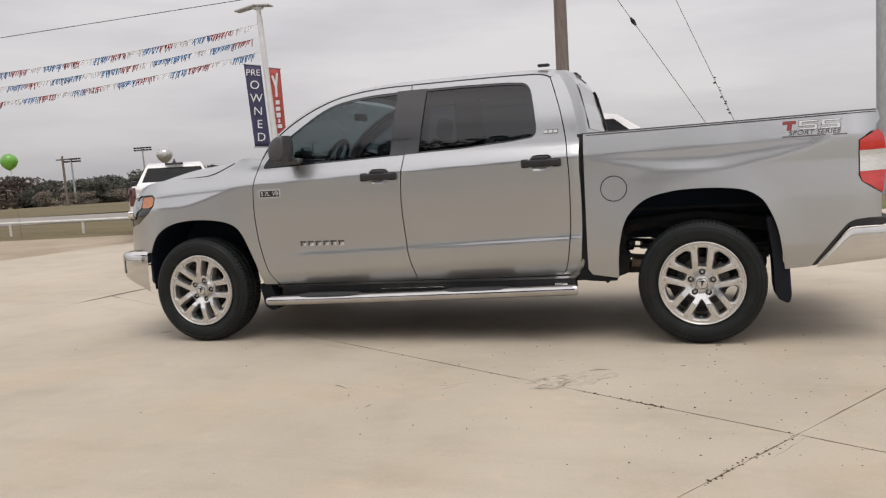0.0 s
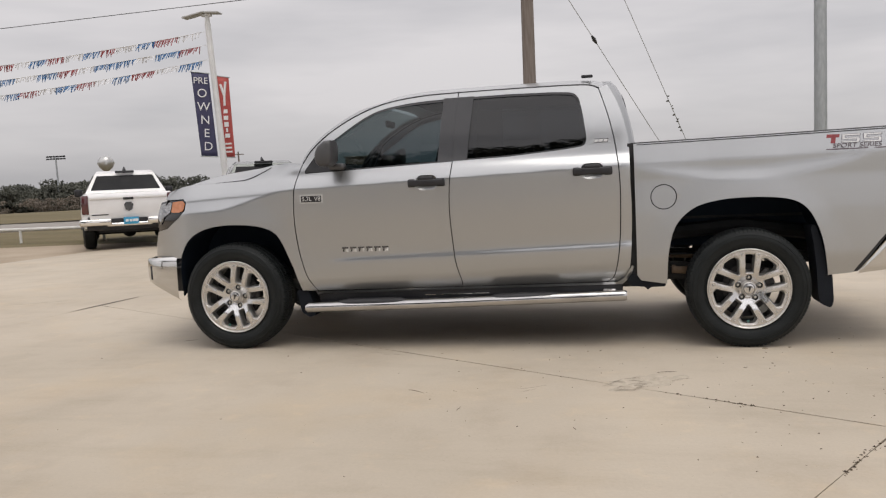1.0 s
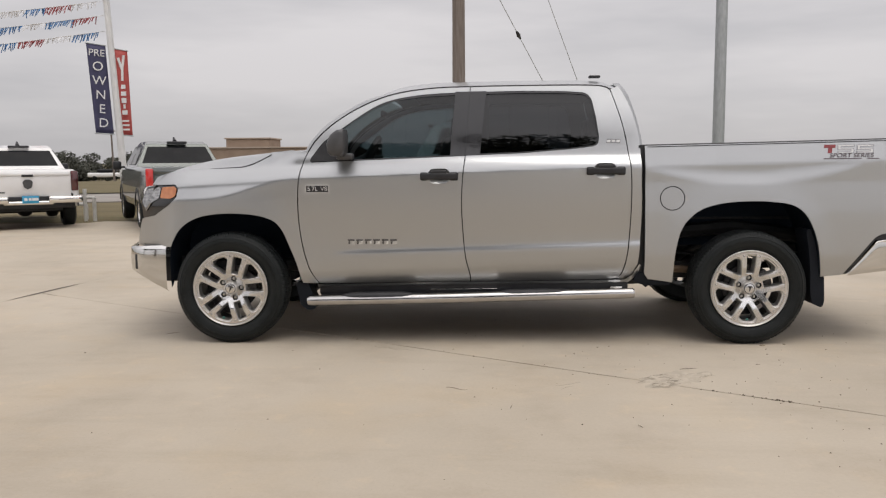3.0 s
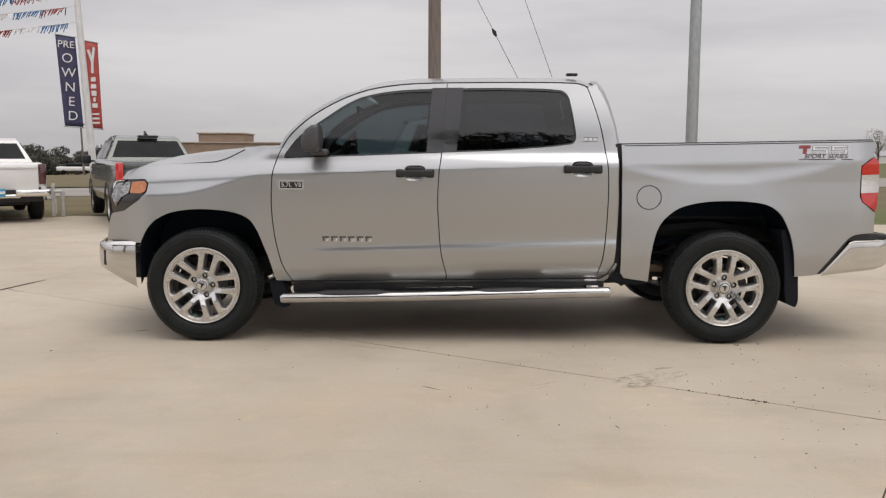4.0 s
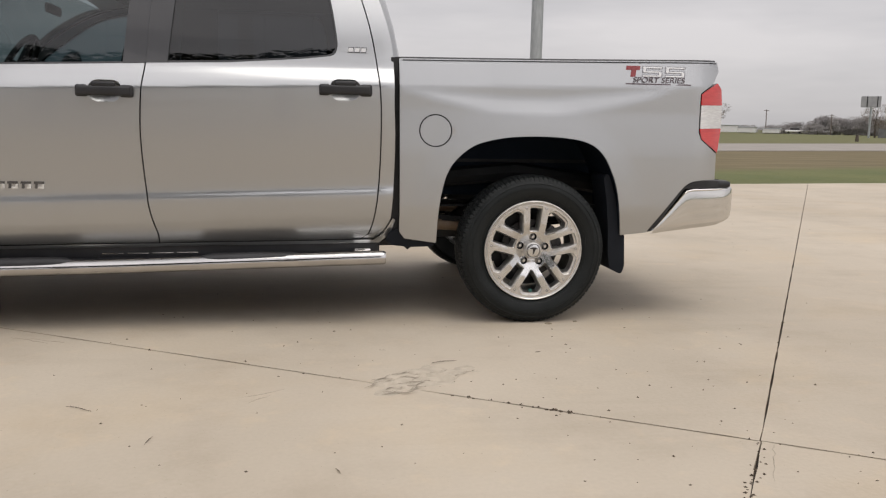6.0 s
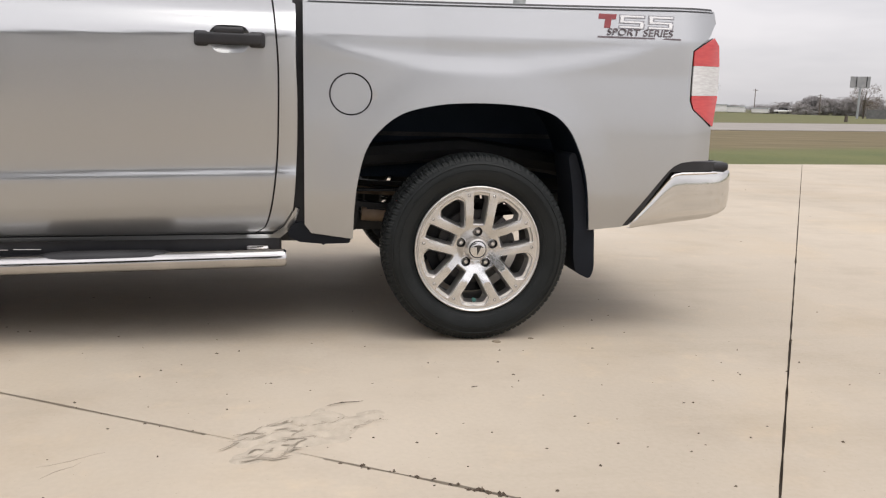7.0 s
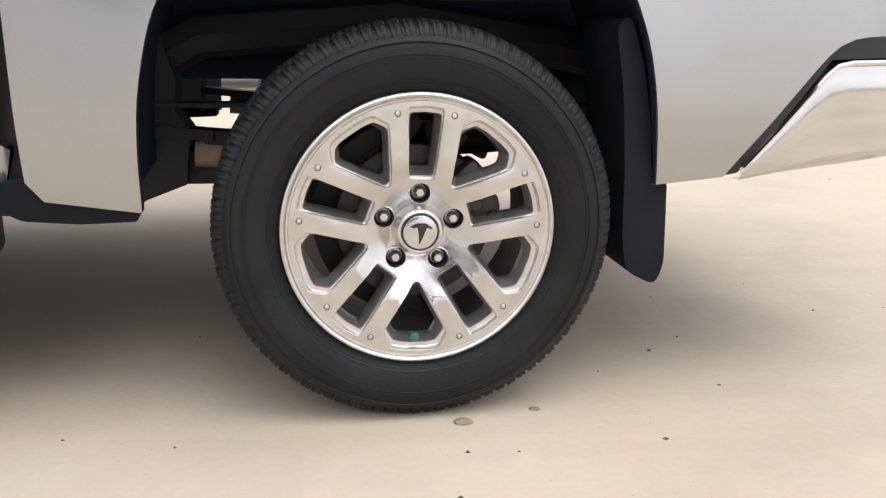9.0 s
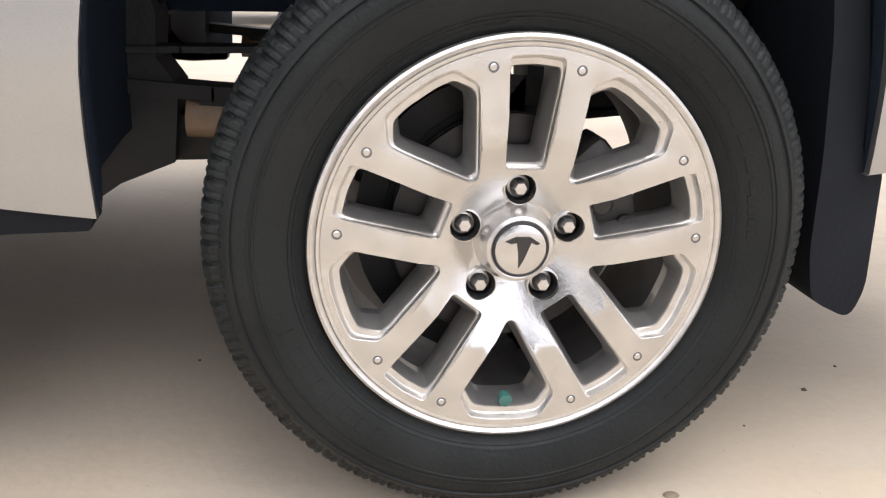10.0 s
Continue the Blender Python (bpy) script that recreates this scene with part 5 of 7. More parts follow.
g_left.inputs["From Min"].default_value, g_left.inputs["From Max"].default_value = 0.0, -18.0
g_left.inputs["To Min"].default_value, g_left.inputs["To Max"].default_value = 0.0, 0.95
gl.new(g_sep.outputs["X"], g_left.inputs["Value"])
g_most = gn.new("ShaderNodeMath")
g_most.operation = "MAXIMUM"
gl.new(g_ramp.outputs[0], g_most.inputs[0])
gl.new(g_left.outputs[0], g_most.inputs[1])
gl.new(g_most.outputs[0], g_fade.inputs[0])
gl.new(g_fade.outputs[0], g_mix.inputs["Factor"])
gl.new(g_mix.outputs["Result"], gn["Principled BSDF"].inputs["Base Color"])
ASPHALT = surface("asphalt", (0.25, 0.228, 0.205), (0.31, 0.285, 0.255), 0.6, 0.9, 0, bump=0.2, bscale=30, fine=0.4)
lot = [(-40, -60), (60, -60), (60, 14.5), (14.3, 11.5), (10.5, 10.9), (2, 11.8), (-6.6, 12.4), (-7.7, 9.6), (-8.2, 6.5), (-12.5, 1.5), (-40, -22)]
JA = ((4.055, -1.735), (-.857, .515))
JB = ((4.055, -1.735), (.547, .837))
JC = ((-2.65, 2.30), (.16, .987))


def clip(poly2, p, d, keep):
    out = []
    side = lambda q: ((q[0] - p[0]) * d[1] - (q[1] - p[1]) * d[0]) * keep
    for a, b in zip(poly2, poly2[1:] + poly2[:1]):
        sa, sb = side(a), side(b)
        if sa >= 0:
            out.append(a)
        if sa * sb < 0:
            t = sa / (sa - sb)
            out.append((a[0] + (b[0] - a[0]) * t, a[1] + (b[1] - a[1]) * t))
    return out


slabs = [clip(lot, *JC, 1), clip(lot, *JC, -1)]
for p, d in (JA, JB):
    slabs = [c for s in slabs for c in ((clip(s, p, d, 1), clip(s, p, d, -1)) if max(q[0] for q in s) > 0 else (s,)) if len(c) > 2]


def joint_half(q):
    """Half the width of the open joint: worn wide in places, nearly closed in others."""
    off = abs((q.x - JC[0][0]) * JC[1][1] - (q.y - JC[0][1]) * JC[1][0])
    if off < .3:
        return .0020 + .012 * float(smooth01(1 - abs(q.y - 2.42) / .62))
    along_a = abs((q.x - JA[0][0]) * JA[1][1] - (q.y - JA[0][1]) * JA[1][0]) < .05
    return (.0056 if along_a else .0040) + (.0012 if along_a else .0050) * float(smooth01((3.6 - q.x) / 2.2)) - (.0035 if along_a else .0060) * float(smooth01((.55 - q.x) / .9))


pavement = thing("pavement", (0, 0, 0), "pale tan concrete lot with sawn joints and fine cracks", "pavement", kind="structure")
for s in slabs:
    area = sum(a[0] * b[1] - b[0] * a[1] for a, b in zip(s, s[1:] + s[:1]))
    if abs(area) < 1:
        continue
    edge = []
    n = len(s)
    for i in range(n):
        a, b = Vector(s[i]), Vector(s[(i + 1) % n])
        L = (b - a).length
        nrm = Vector((-(b - a).y, (b - a).x)).normalized() * (1 if area > 0 else -1)
        k = max(1, int(min(L / .12, 500)))
        for j in range(k):
            q = a + (b - a) * j / k
            near = (q - Vector((2, -1))).length < 16
            edge.append(tuple(q + nrm * (joint_half(q) + ((.004 * noise.noise(Vector((q.x * 9, q.y * 9, 0))) + .003 * noise.noise(Vector((q.x * 31, q.y * 31, 4)))) if near else 0))))
    v, f = flat_fill(edge, (), 0)
    m = len(v)
    verts = [(x, y, 0.0) for x, y in v] + [(x, y, -.06) for x, y in edge]
    k = len(edge)
    faces = [t if (Vector(v[t[1]]) - Vector(v[t[0]])).to_3d().cross((Vector(v[t[2]]) - Vector(v[t[0]])).to_3d()).z > 0 else tuple(reversed(t)) for t in f]
    faces += [(i, (i + 1) % k, m + (i + 1) % k, m + i) for i in range(k)]
    from_lists("concrete_slab", verts, faces, CONCRETE, pavement, smooth=False)

v, f = flat_fill(lot, (), 0)
from_lists("joint_filler", [(x, y, -.022) for x, y in v], [t if (Vector(v[t[1]]) - Vector(v[t[0]])).to_3d().cross((Vector(v[t[2]]) - Vector(v[t[0]])).to_3d()).z > 0 else tuple(reversed(t)) for t in f], SOIL, pavement, smooth=False)

verts, faces = [], []
rad = [0, 8, 16, 24, 34, 46, 60, 80, 110, 150, 220, 320, 500, 900, 1800, 3500]
seg = 64


def ground_z(x, y):
    d = math.hypot(x - 2.5, y + 5)
    left = float(smooth01((-x * .7 + y * .2 - 2) / 30))
    return -.055 - max(0, min(d, 260) - 61) * .0195 * left


for r in rad[1:]:
    for k in range(seg):
        a = 2 * math.pi * k / seg
        x, y = 2.5 + r * math.cos(a), -5 + r * math.sin(a)
        verts.append((x, y, ground_z(x, y)))
verts.append((2.5, -5, -.055))
for i in range(len(rad) - 2):
    for k in range(seg):
        a, b = i * seg + k, i * seg + (k + 1) % seg
        faces.append((a, a + seg, b + seg, b))
faces += [(len(verts) - 1, k, (k + 1) % seg) for k in range(seg)]
ground = from_lists("ground", verts, faces, GRASS)
tagged(ground, "mown verge of green and dry brown grass", "grass", kind="structure")
bm = bmesh.new()
prism(bm, [(-70, 3), (-18, 19.4), (25, 35.6), (120, 72), (120, 101), (36, 55.4), (-20, 26), (-30, 24), (-70, 14)], -.05, -.02, "z")
road = part("road", bm, ASPHALT)
tagged(road, "pale grey highway beyond the verge", "road", kind="structure")

bm = bmesh.new()
prism(bm, [(-6.7, 12.45), (-7.8, 9.6), (-8.3, 6.5), (-12.6, 1.5), (-40, -21.8), (-60, -14), (-32, 2.0), (-13.4, 11.5), (-9.6, 12.2)], -.05, -.035, "z")
dirt = part("dirt_edge", bm, surface("packed_dirt", (0.30, 0.235, 0.165), (0.41, 0.335, 0.25), 0.7, 0.9, 0, bump=.4, bscale=18, fine=.6, detail=8))
tagged(dirt, "tan packed dirt between the lot and the grass", "dirt", kind="structure")

# ---------------------------------------------------------------- poles
WOOD = surface("weathered_wood", (0.14, 0.115, 0.098), (0.215, 0.182, 0.158), 5, 0.9, 0, bump=0.5, bscale=30, stretch=(6, 6, .5), fine=.5)
GALV = surface("galvanised_steel", (0.34, 0.36, 0.37), (0.44, 0.46, 0.47), 5, 0.5, 0.6, stretch=(4, 4, 1))
WHITEPOLE = surface("white_pole_paint", (0.66, 0.66, 0.66), (0.76, 0.76, 0.75), 4, 0.45, 0)
pole = thing("utility_pole", (1.42, 10.55, 0), "weathered brown wooden utility pole beyond the pickup", "utility pole")
bm = bmesh.new()
tube(bm, [(1.42, 10.55, -.3), (1.42, 10.55, 9.0)], [.135, .105], 20)
part("shaft", bm, WOOD, pole)
pole = thing("steel_pole", (8.22, 16.8, -.05), "plain grey galvanised steel pole on the verge", "pole")
bm = bmesh.new()
tube(bm, [(8.22, 16.8, -.3), (8.22, 16.8, 9.0)], [.16, .14], 20)
part("shaft", bm, GALV, pole)
LAMPWHITE = surface("lamp_head_paint", (0.40, 0.40, 0.39), (0.50, 0.50, 0.49), 6, 0.5)
lamp = thing("lot_light", (-8.5, 17.88, -.05), "leaning white lot light pole with two flat lamp heads", "street lamp")
bm = bmesh.new()
tube(bm, [(-8.44, 17.9, -.2), (-8.74, 17.79, 6.1)], [.105, .085], 16)
part("shaft", bm, WHITEPOLE, lamp)
bm = bmesh.new()
tube(bm, [(-8.735, 17.79, 5.95), (-8.745, 17.79, 6.32)], .07, 12)
rbox(bm, (-8.75, 17.78, 6.34), (.30, .14, .08), .02)
part("bracket", bm, WHITEPOLE, lamp)
for x, tilt in ((-9.12, -10), (-8.52, 4)):
    bm = bmesh.new()
    rbox(bm, (x, 17.75, 6.39 + (.0 if x > -9 else -.03)), (.72 if x < -9 else .42, .34, .05), .016, 2, Matrix.Rotation(radians(tilt), 4, "Y"))
    head = part("lamp_head", bm, LAMPWHITE, lamp)
NAVY = surface("navy_vinyl", (0.042, 0.041, 0.095), (0.060, 0.058, 0.125), 6, 0.6)
REDV = surface("red_vinyl", (0.40, 0.065, 0.055), (0.48, 0.09, 0.08), 6, 0.6)
WHITEV = surface("white_vinyl", (0.74, 0.74, 0.74), (0.80, 0.80, 0.80), 6, 0.6)


def banner(name, corners, material, label):
    """A sagging cloth between four corners: top left, top right, bottom right, bottom left."""
    tl, tr, br, bl = (Vector(c) for c in corners)
    th = thing(name, (tl + tr) / 2, label, "banner")

    def fn(u, v):
        p = tl.lerp(tr, v).lerp(bl.lerp(br, v), u)
        return (p.x, p.y - .03 * math.sin(u * 5) * math.sin(v * 3.1), p.z)
    ob = grid_surface("cloth", fn, np.linspace(0, 1, 16), np.linspace(0, 1, 6), material, th)
    sol = ob.modifiers.new("thick", "SOLIDIFY")
    sol.thickness = .006
    for a, b in ((tl, tr), (bl, br)):
        bm = bmesh.new()
        d = (b - a).normalized()
        tube(bm, [a - d * .03, b + d * .03], .016, 8)
        part("banner_rod", bm, GALV, th)
    return th, tl, tr, br, bl


th, tl, tr, br, bl = banner("banner", ((-9.25, 17.52, 4.68), (-8.80, 17.75, 4.62), (-8.69, 17.79, 2.12), (-9.12, 17.58, 2.15)), NAVY, "navy vertical banner lettered PRE OWNED on the light pole")
ang = math.atan2(tr.y - tl.y, tr.x - tl.x)
TURN_B = Matrix.Rotation(ang, 4, "Z") @ Matrix.Rotation(radians(3.0), 4, "Y") @ FACE
mid = lambda u: tl.lerp(tr, .5).lerp(bl.lerp(br, .5), u) + Vector((.02, -.05, 0))
letters("PRE", .27, mid(.10), TURN_B, WHITEV, th, "lettering", .003)
for k, ch in enumerate("OWNED"):
    letters(ch, .36, mid(.25 + k * .158), TURN_B, WHITEV, th, "lettering", .003)
th, tl, tr, br, bl = banner("banner", ((-8.60, 17.84, 4.55), (-8.28, 18.0, 4.50), (-8.24, 18.02, 2.08), (-8.50, 17.9, 2.10)), REDV, "red vertical banner with white marks on the light pole")
bm = bmesh.new()
mid = lambda u, v=.5: tl.lerp(tr, v).lerp(bl.lerp(br, v), u) + Vector((.0, -.04, 0))
for a, b in (((.10, .30), (.24, .55)), ((.06, .75), (.24, .55)), ((.24, .55), (.36, .50))):
    tube(bm, [mid(*a), mid(*b)], .035, 6)
part("banner_emblem", bm, WHITEV, th)
for u, wd, hg in ((.43, .15, .12), (.51, .15, .12), (.59, .14, .14), (.66, .06, .12), (.73, .15, .12), (.83, .20, .05), (.88, .20, .05), (.93, .20, .05)):
    bm = bmesh.new()
    rbox(bm, mid(u), (wd, .01, hg), 0)
    part("banner_mark", bm, WHITEV, th)

# ---------------------------------------------------------------- fringe strings
FR = {"red": surface("red_fringe", (0.22, 0.03, 0.035), (0.32, 0.06, 0.06), 9, 0.5), "white": surface("white_fringe", (0.62, 0.62, 0.64), (0.78, 0.78, 0.78), 9, 0.5),
      "blue": surface("blue_fringe", (0.03, 0.10, 0.26), (0.06, 0.20, 0.42), 9, 0.5)}
rnd = random.Random(11)
for k, (a, b) in enumerate((((-8.80, 17.74, 5.86), (-27.0, 18.2, 5.45)), ((-8.80, 17.74, 5.46), (-27.0, 18.2, 4.9)), ((-8.76, 17.74, 5.03), (-27.0, 18.2, 4.35)))):
    a, b = Vector(a), Vector(b)
    th = thing("fringe_string", a, "string of red, white and blue plastic fringe", "pennant string", group="fringe strings on the light pole")
    sag = lambda s: a.lerp(b, s) - Vector((0, 0, .36 * 4 * s * (1 - s)))
    bm = bmesh.new()
    tube(bm, [sag(s) for s in np.linspace(0, 1, 40)], .008, 5)
    part("cord", bm, WHITEV, th)
    L = (b - a).length
    sets = {c: ([], []) for c in FR}
    s, i = .012, 0
    while s < .99:
        col = ("white", "red", "blue", "white", "red" if k != 1 else "blue", "blue")[(i + k) % 6]
        span = rnd.uniform(.55, .85) / L
        n = int(span * L / .042)
        for j in range(n):
            p = sag(s + span * j / n)
            ln = rnd.uniform(.13, .24) * (.8 if col == "white" else 1)
            dx, dy = rnd.uniform(-.16, -.02), rnd.uniform(-.08, .08)
            vs, fs = sets[col]
            m = len(vs)
            w = .017
            vs += [tuple(p + Vector((-w, 0, 0))), tuple(p + Vector((w, 0, 0))), tuple(p + Vector((dx + w * .8, dy, -ln))), tuple(p + Vector((dx - w * .8, dy, -ln)))]
            fs.append((m, m + 1, m + 2, m + 3))
        s += span
        i += 1
    for c, (vs, fs) in sets.items():
        ob = from_lists(c + "_fringe", vs, fs, FR[c], th, smooth=False)
        ob["kind"] = "stuff"


# ---------------------------------------------------------------- cables
CABLE = surface("cable", (0.02, 0.02, 0.022), (0.05, 0.05, 0.05), 8, 0.6)


def cable(name, pts, r, label):
    bm = bmesh.new()
    tube(bm, [Vector(p) for p in pts], r, 6)
    return tagged(part(name, bm, CABLE), label, "cable")


cable("overhead_cable", [Vector((8.22, 16.76, 6.87)).lerp(Vector((-46.0, 19.5, 6.08)), s) for s in np.linspace(0, 1, 40)], .011, "thin black overhead power cable against the sky")
for top, end, at in (((1.55, 10.5, 5.6), (5.387, 16.938, 0), .29), ((1.45, 10.6, 8.9), (5.605, 15.974, 0), .72)):
    top, end = Vector(top), Vector(end)
    d = end - top
    bead = top + d * at
    gw = thing("guy_wire", end, "thin steel guy wire from the utility pole to the verge", "cable", group="guy wires of the utility pole")
    bm = bmesh.new()
    tube(bm, [top, end], .0075, 6)
    part("strand", bm, GALV, gw)
    bm = bmesh.new()
    if at < .5:
        tube(bm, [bead - d * .012, bead, bead + d * .012], [.02, .045, .02], 8)
        part("insulator", bm, CABLE, gw)
    else:
        for i in range(9):
            q = bead + d * (-.04 + .011 * i) + Vector((rnd.uniform(-.035, .035), rnd.uniform(-.04, .04), rnd.uniform(-.03, .03)))
            bmesh.ops.create_icosphere(bm, subdivisions=1, radius=rnd.uniform(.018, .042), matrix=Matrix.Translation(q) @ Matrix.Diagonal((1, 1, .6, 1)))
        part("dry_vine", bm, surface("dry_vine", (.05, .045, .035), (.10, .09, .07), 9, .9), gw)

# ---------------------------------------------------------------- white rail along the verge
RAIL = surface("white_rail_paint", (0.58, 0.57, 0.54), (0.72, 0.71, 0.68), 5, 0.6, 0, bump=.1, bscale=40)
rail = thing("pipe_rail", (-11, 13, 0), "low white pipe rail along the grass verge", "fence")
A, B = Vector((-22.0, 13.2, 0)), Vector((-7.75, 13.95, 0))
for i in range(7):
    p = A.lerp(B, i / 6)
    bm = bmesh.new()
    tube(bm, [p + Vector((0, 0, -.08)), p + Vector((0, 0, .30))], .035, 10)
    part("post", bm, RAIL, rail)
bm = bmesh.new()
tube(bm, [A + Vector((0, 0, .31)), B + Vector((0, 0, .31))], .04, 10)
part("rail", bm, RAIL, rail)
for x, h in ((-7.42, .70), (-7.2, .50)):
    bm = bmesh.new()
    tube(bm, [(x, 13.2, -.08), (x, 13.2, h)], .045, 10)
    part("gate_post", bm, RAIL, rail)
bm = bmesh.new()
tube(bm, [(-7.42, 13.2, .50), (-7.2, 13.2, .50)], .035, 8)
part("gate_bar", bm, RAIL, rail)

# ---------------------------------------------------------------- balloons
for place, r, ca, cb, lb in (((-11.82, 16.79, 2.06), .245, (0.42, 0.42, 0.41), (0.50, 0.50, 0.49), "silver foil balloon on a string above a parked truck"), ((-12.99, 11.82, 1.98), .215, (0.10, 0.32, 0.02), (0.16, 0.42, 0.05), "bright green balloon tied to the lot's rail")):
    th = thing("balloon", (place[0] + .15, place[1], 0), lb, "balloon")
    bm = bmesh.new()
    lathe(bm, [(.002, -r * 1.08), (r * .12, -r * 1.02), (r * .42, -r * .86), (r * .8, -r * .5), (r, 0), (r * .93, r * .4), (r * .62, r * .78), (r * .3, r * .95), (.002, r)], 28)
    bmesh.ops.rotate(bm, verts=bm.verts, cent=(0, 0, 0), matrix=Matrix.Rotation(radians(90), 3, "X"))
    bmesh.ops.translate(bm, verts=bm.verts, vec=place)
    part("skin", bm, surface("balloon_skin", ca, cb, 4, .18, .55 if r > .22 else 0, coat=.6), th)
    bm = bmesh.new()
    tube(bm, [(place[0] + .03, place[1], place[2] - r), (place[0] + .10, place[1], place[2] * .5), (place[0] + .15, place[1], 0)], .0035, 5)
    part("string", bm, CABLE, th)


# ---------------------------------------------------------------- parked pickups behind
def parked_pickup(place, heading, paint, label, chrome_badge, lens, zs=.84, xs=.9):
    """Seen from behind: local x to its right, y ahead, rear axle at the origin."""
    th = thing("parked_pickup", place, label, "pickup truck", group="pickups parked behind")
    LOCAL.add(th.name)
    th.rotation_euler = (0, 0, heading)
    th.scale = (xs, 1, zs)
    # body: sections along the truck with tumblehome
    stations = [(-1.20, .62, 1.30, .93), (-1.12, .55, 1.375, .985), (-.55, .48, 1.38, 1.02), (.70, .48, 1.385, 1.02), (.74, .48, 1.385, 1.02), (2.6, .48, 1.385, 1.03), (3.4, .48, 1.38, 1.02), (4.25, .50, 1.27, .97), (4.50, .58, 1.10, .84)]
    vs, fs = [], []
    for y, z0, z1, hw in stations:
        vs += [(-hw + .06, y, z0), (-hw, y, z0 + .18), (-hw, y, z0 + .45), (-hw + .03, y, z1 - .08), (-hw + .09, y, z1), (hw - .09, y, z1), (hw - .03, y, z1 - .08), (hw, y, z0 + .45), (hw, y, z0 + .18), (hw - .06, y, z0)]
    n = 10
    for i in range(len(stations) - 1):
        for j in range(n):
            a, b = i * n + j, i * n + (j + 1) % n
            fs.append((a, b, b + n, a + n))
    fs += [tuple(range(n)), tuple(range((len(stations) - 1) * n, len(stations) * n))[::-1]]
    me = from_lists("body", vs, fs, paint, th, smooth=False)
    bv = me.modifiers.new("edge", "BEVEL")
    bv.width, bv.segments, bv.limit_method = .03, 2, "ANGLE"
    # cab
    st = [(.72, 1.38, .93, .93), (1.02, 1.90, .68, .68), (1.25, 1.965, .64, .64), (2.30, 1.965, .64, .64), (2.55, 1.93, .66, .66), (3.40, 1.37, .88, .88)]
    vs, fs = [], []
    for y, z, hb, ht in st:
        vs += [(-ht, y, z), (ht, y, z), (.94, y, 1.36), (-.94, y, 1.36)]
    for i in range(len(st) - 1):
        for j in range(4):
            a, b = i * 4 + j, i * 4 + (j + 1) % 4
            fs.append((a, b, b + 4, a + 4))
    cab = from_lists("cab", vs, fs, paint, th, smooth=False)
    bv = cab.modifiers.new("edge", "BEVEL")
    bv.width, bv.segments, bv.limit_method = .04, 2, "ANGLE"
    bm = bmesh.new()
    a = [(-.80, .775, 1.455), (.80, .775, 1.455), (.645, .985, 1.835), (-.645, .985, 1.835)]
    vv = [bm.verts.new((x, y - .012, z)) for x, y, z in a]
    bm.faces.new(vv)
    r = part("rear_screen", bm, GLASS_DARK, th)
    for sx in (-1, 1):
        for y0, y1, y0t, y1t in ((1.02, 1.80, 1.18, 1.78), (1.92, 3.05, 1.90, 2.50)):
            bm = bmesh.new()
            z0, z1 = 1.43, 1.86
            xs = lambda z, y: sx * (np.interp(z, [1.36, 1.93], [.945, .70]) + .012)
            vv = [bm.verts.new((xs(z0, 0), y0, z0)), bm.verts.new((xs(z0, 0), y1, z0)), bm.verts.new((xs(z1, 0), y1t, z1)), bm.verts.new((xs(z1, 0), y0t, z1))]
            bm.faces.new(vv)
            part("side_window", bm, GLASS_DARK, th)
        bm = bmesh.new()
        rbox(bm, (sx * .895, -1.155, 1.12), (.15, .16, .46), .03)
        part("tail_light", bm, lens, th)
        bm = bmesh.new()
        rbox(bm, (sx * 1.15, 2.95, 1.40), (.20, .10, .22), .04)
        tube(bm, [(sx * .97, 2.98, 1.36), (sx * 1.08, 2.97, 1.36)], .025, 8)
        part("wing_mirror", bm, BLACK, th)
        for y in (0.0, 3.57):
            w = bmesh.new()
            lathe(w, [(.25, -.13), (.33, -.14), (.39, -.10), (.40, 0), (.39, .10), (.33, .14), (.25, .13)], 32)
            bmesh.ops.rotate(w, verts=w.verts, cent=(0, 0, 0), matrix=Matrix.Rotation(radians(90), 3, "Z"))
            bmesh.ops.translate(w, verts=w.verts, vec=(sx * .87, y, .40))
            tyre = part("wheel", w, RUBBER, th)
            w = bmesh.new()
            lathe(w, [(.001, -.09), (.05, -.10), (.10, -.08), (.22, -.07), (.26, -.11), (.255, .0)], 24)
            bmesh.ops.rotate(w, verts=w.verts, cent=(0, 0, 0), matrix=Matrix.Rotation(radians(90 if sx > 0 else -90), 3, "Z"))
            bmesh.ops.translate(w, verts=w.verts, vec=(sx * .89, y, .40))
            part("rim", w, ALLOY, tyre)
            w = bmesh.new()
            lathe(w, [(.40, -.02), (.49, -.02), (.49, .0), (.40, .0)], 24)
            bmesh.ops.rotate(w, verts=w.verts, cent=(0, 0, 0), matrix=Matrix.Rotation(radians(90), 3, "Z"))
            bmesh.ops.translate(w, verts=w.verts, vec=(sx * 1.03, y, .44))
            for v in w.verts:
                v.co.z = max(v.co.z, .50)
            part("wheel_arch", w, BLACK, th)
        bm = bmesh.new()
        tube(bm, [(sx * .60, -1.25, .56), (sx * .60, -1.05, .56)], .045, 12)
        part("exhaust_tip", bm, CHROME, th)
    bm = bmesh.new()
    rbox(bm, (0, -1.205, 1.03), (1.66, .06, .54), .03, 3)
    rbox(bm, (0, -1.215, 1.27), (1.62, .08, .07), .02, 2)
    gate = part("tailgate", bm, paint, th)
    bm = bmesh.new()
    rbox(bm, (0, -1.245, 1.245), (.22, .03, .055), .01)
    part("gate_handle", bm, BLACK, gate)
    bm = bmesh.new()
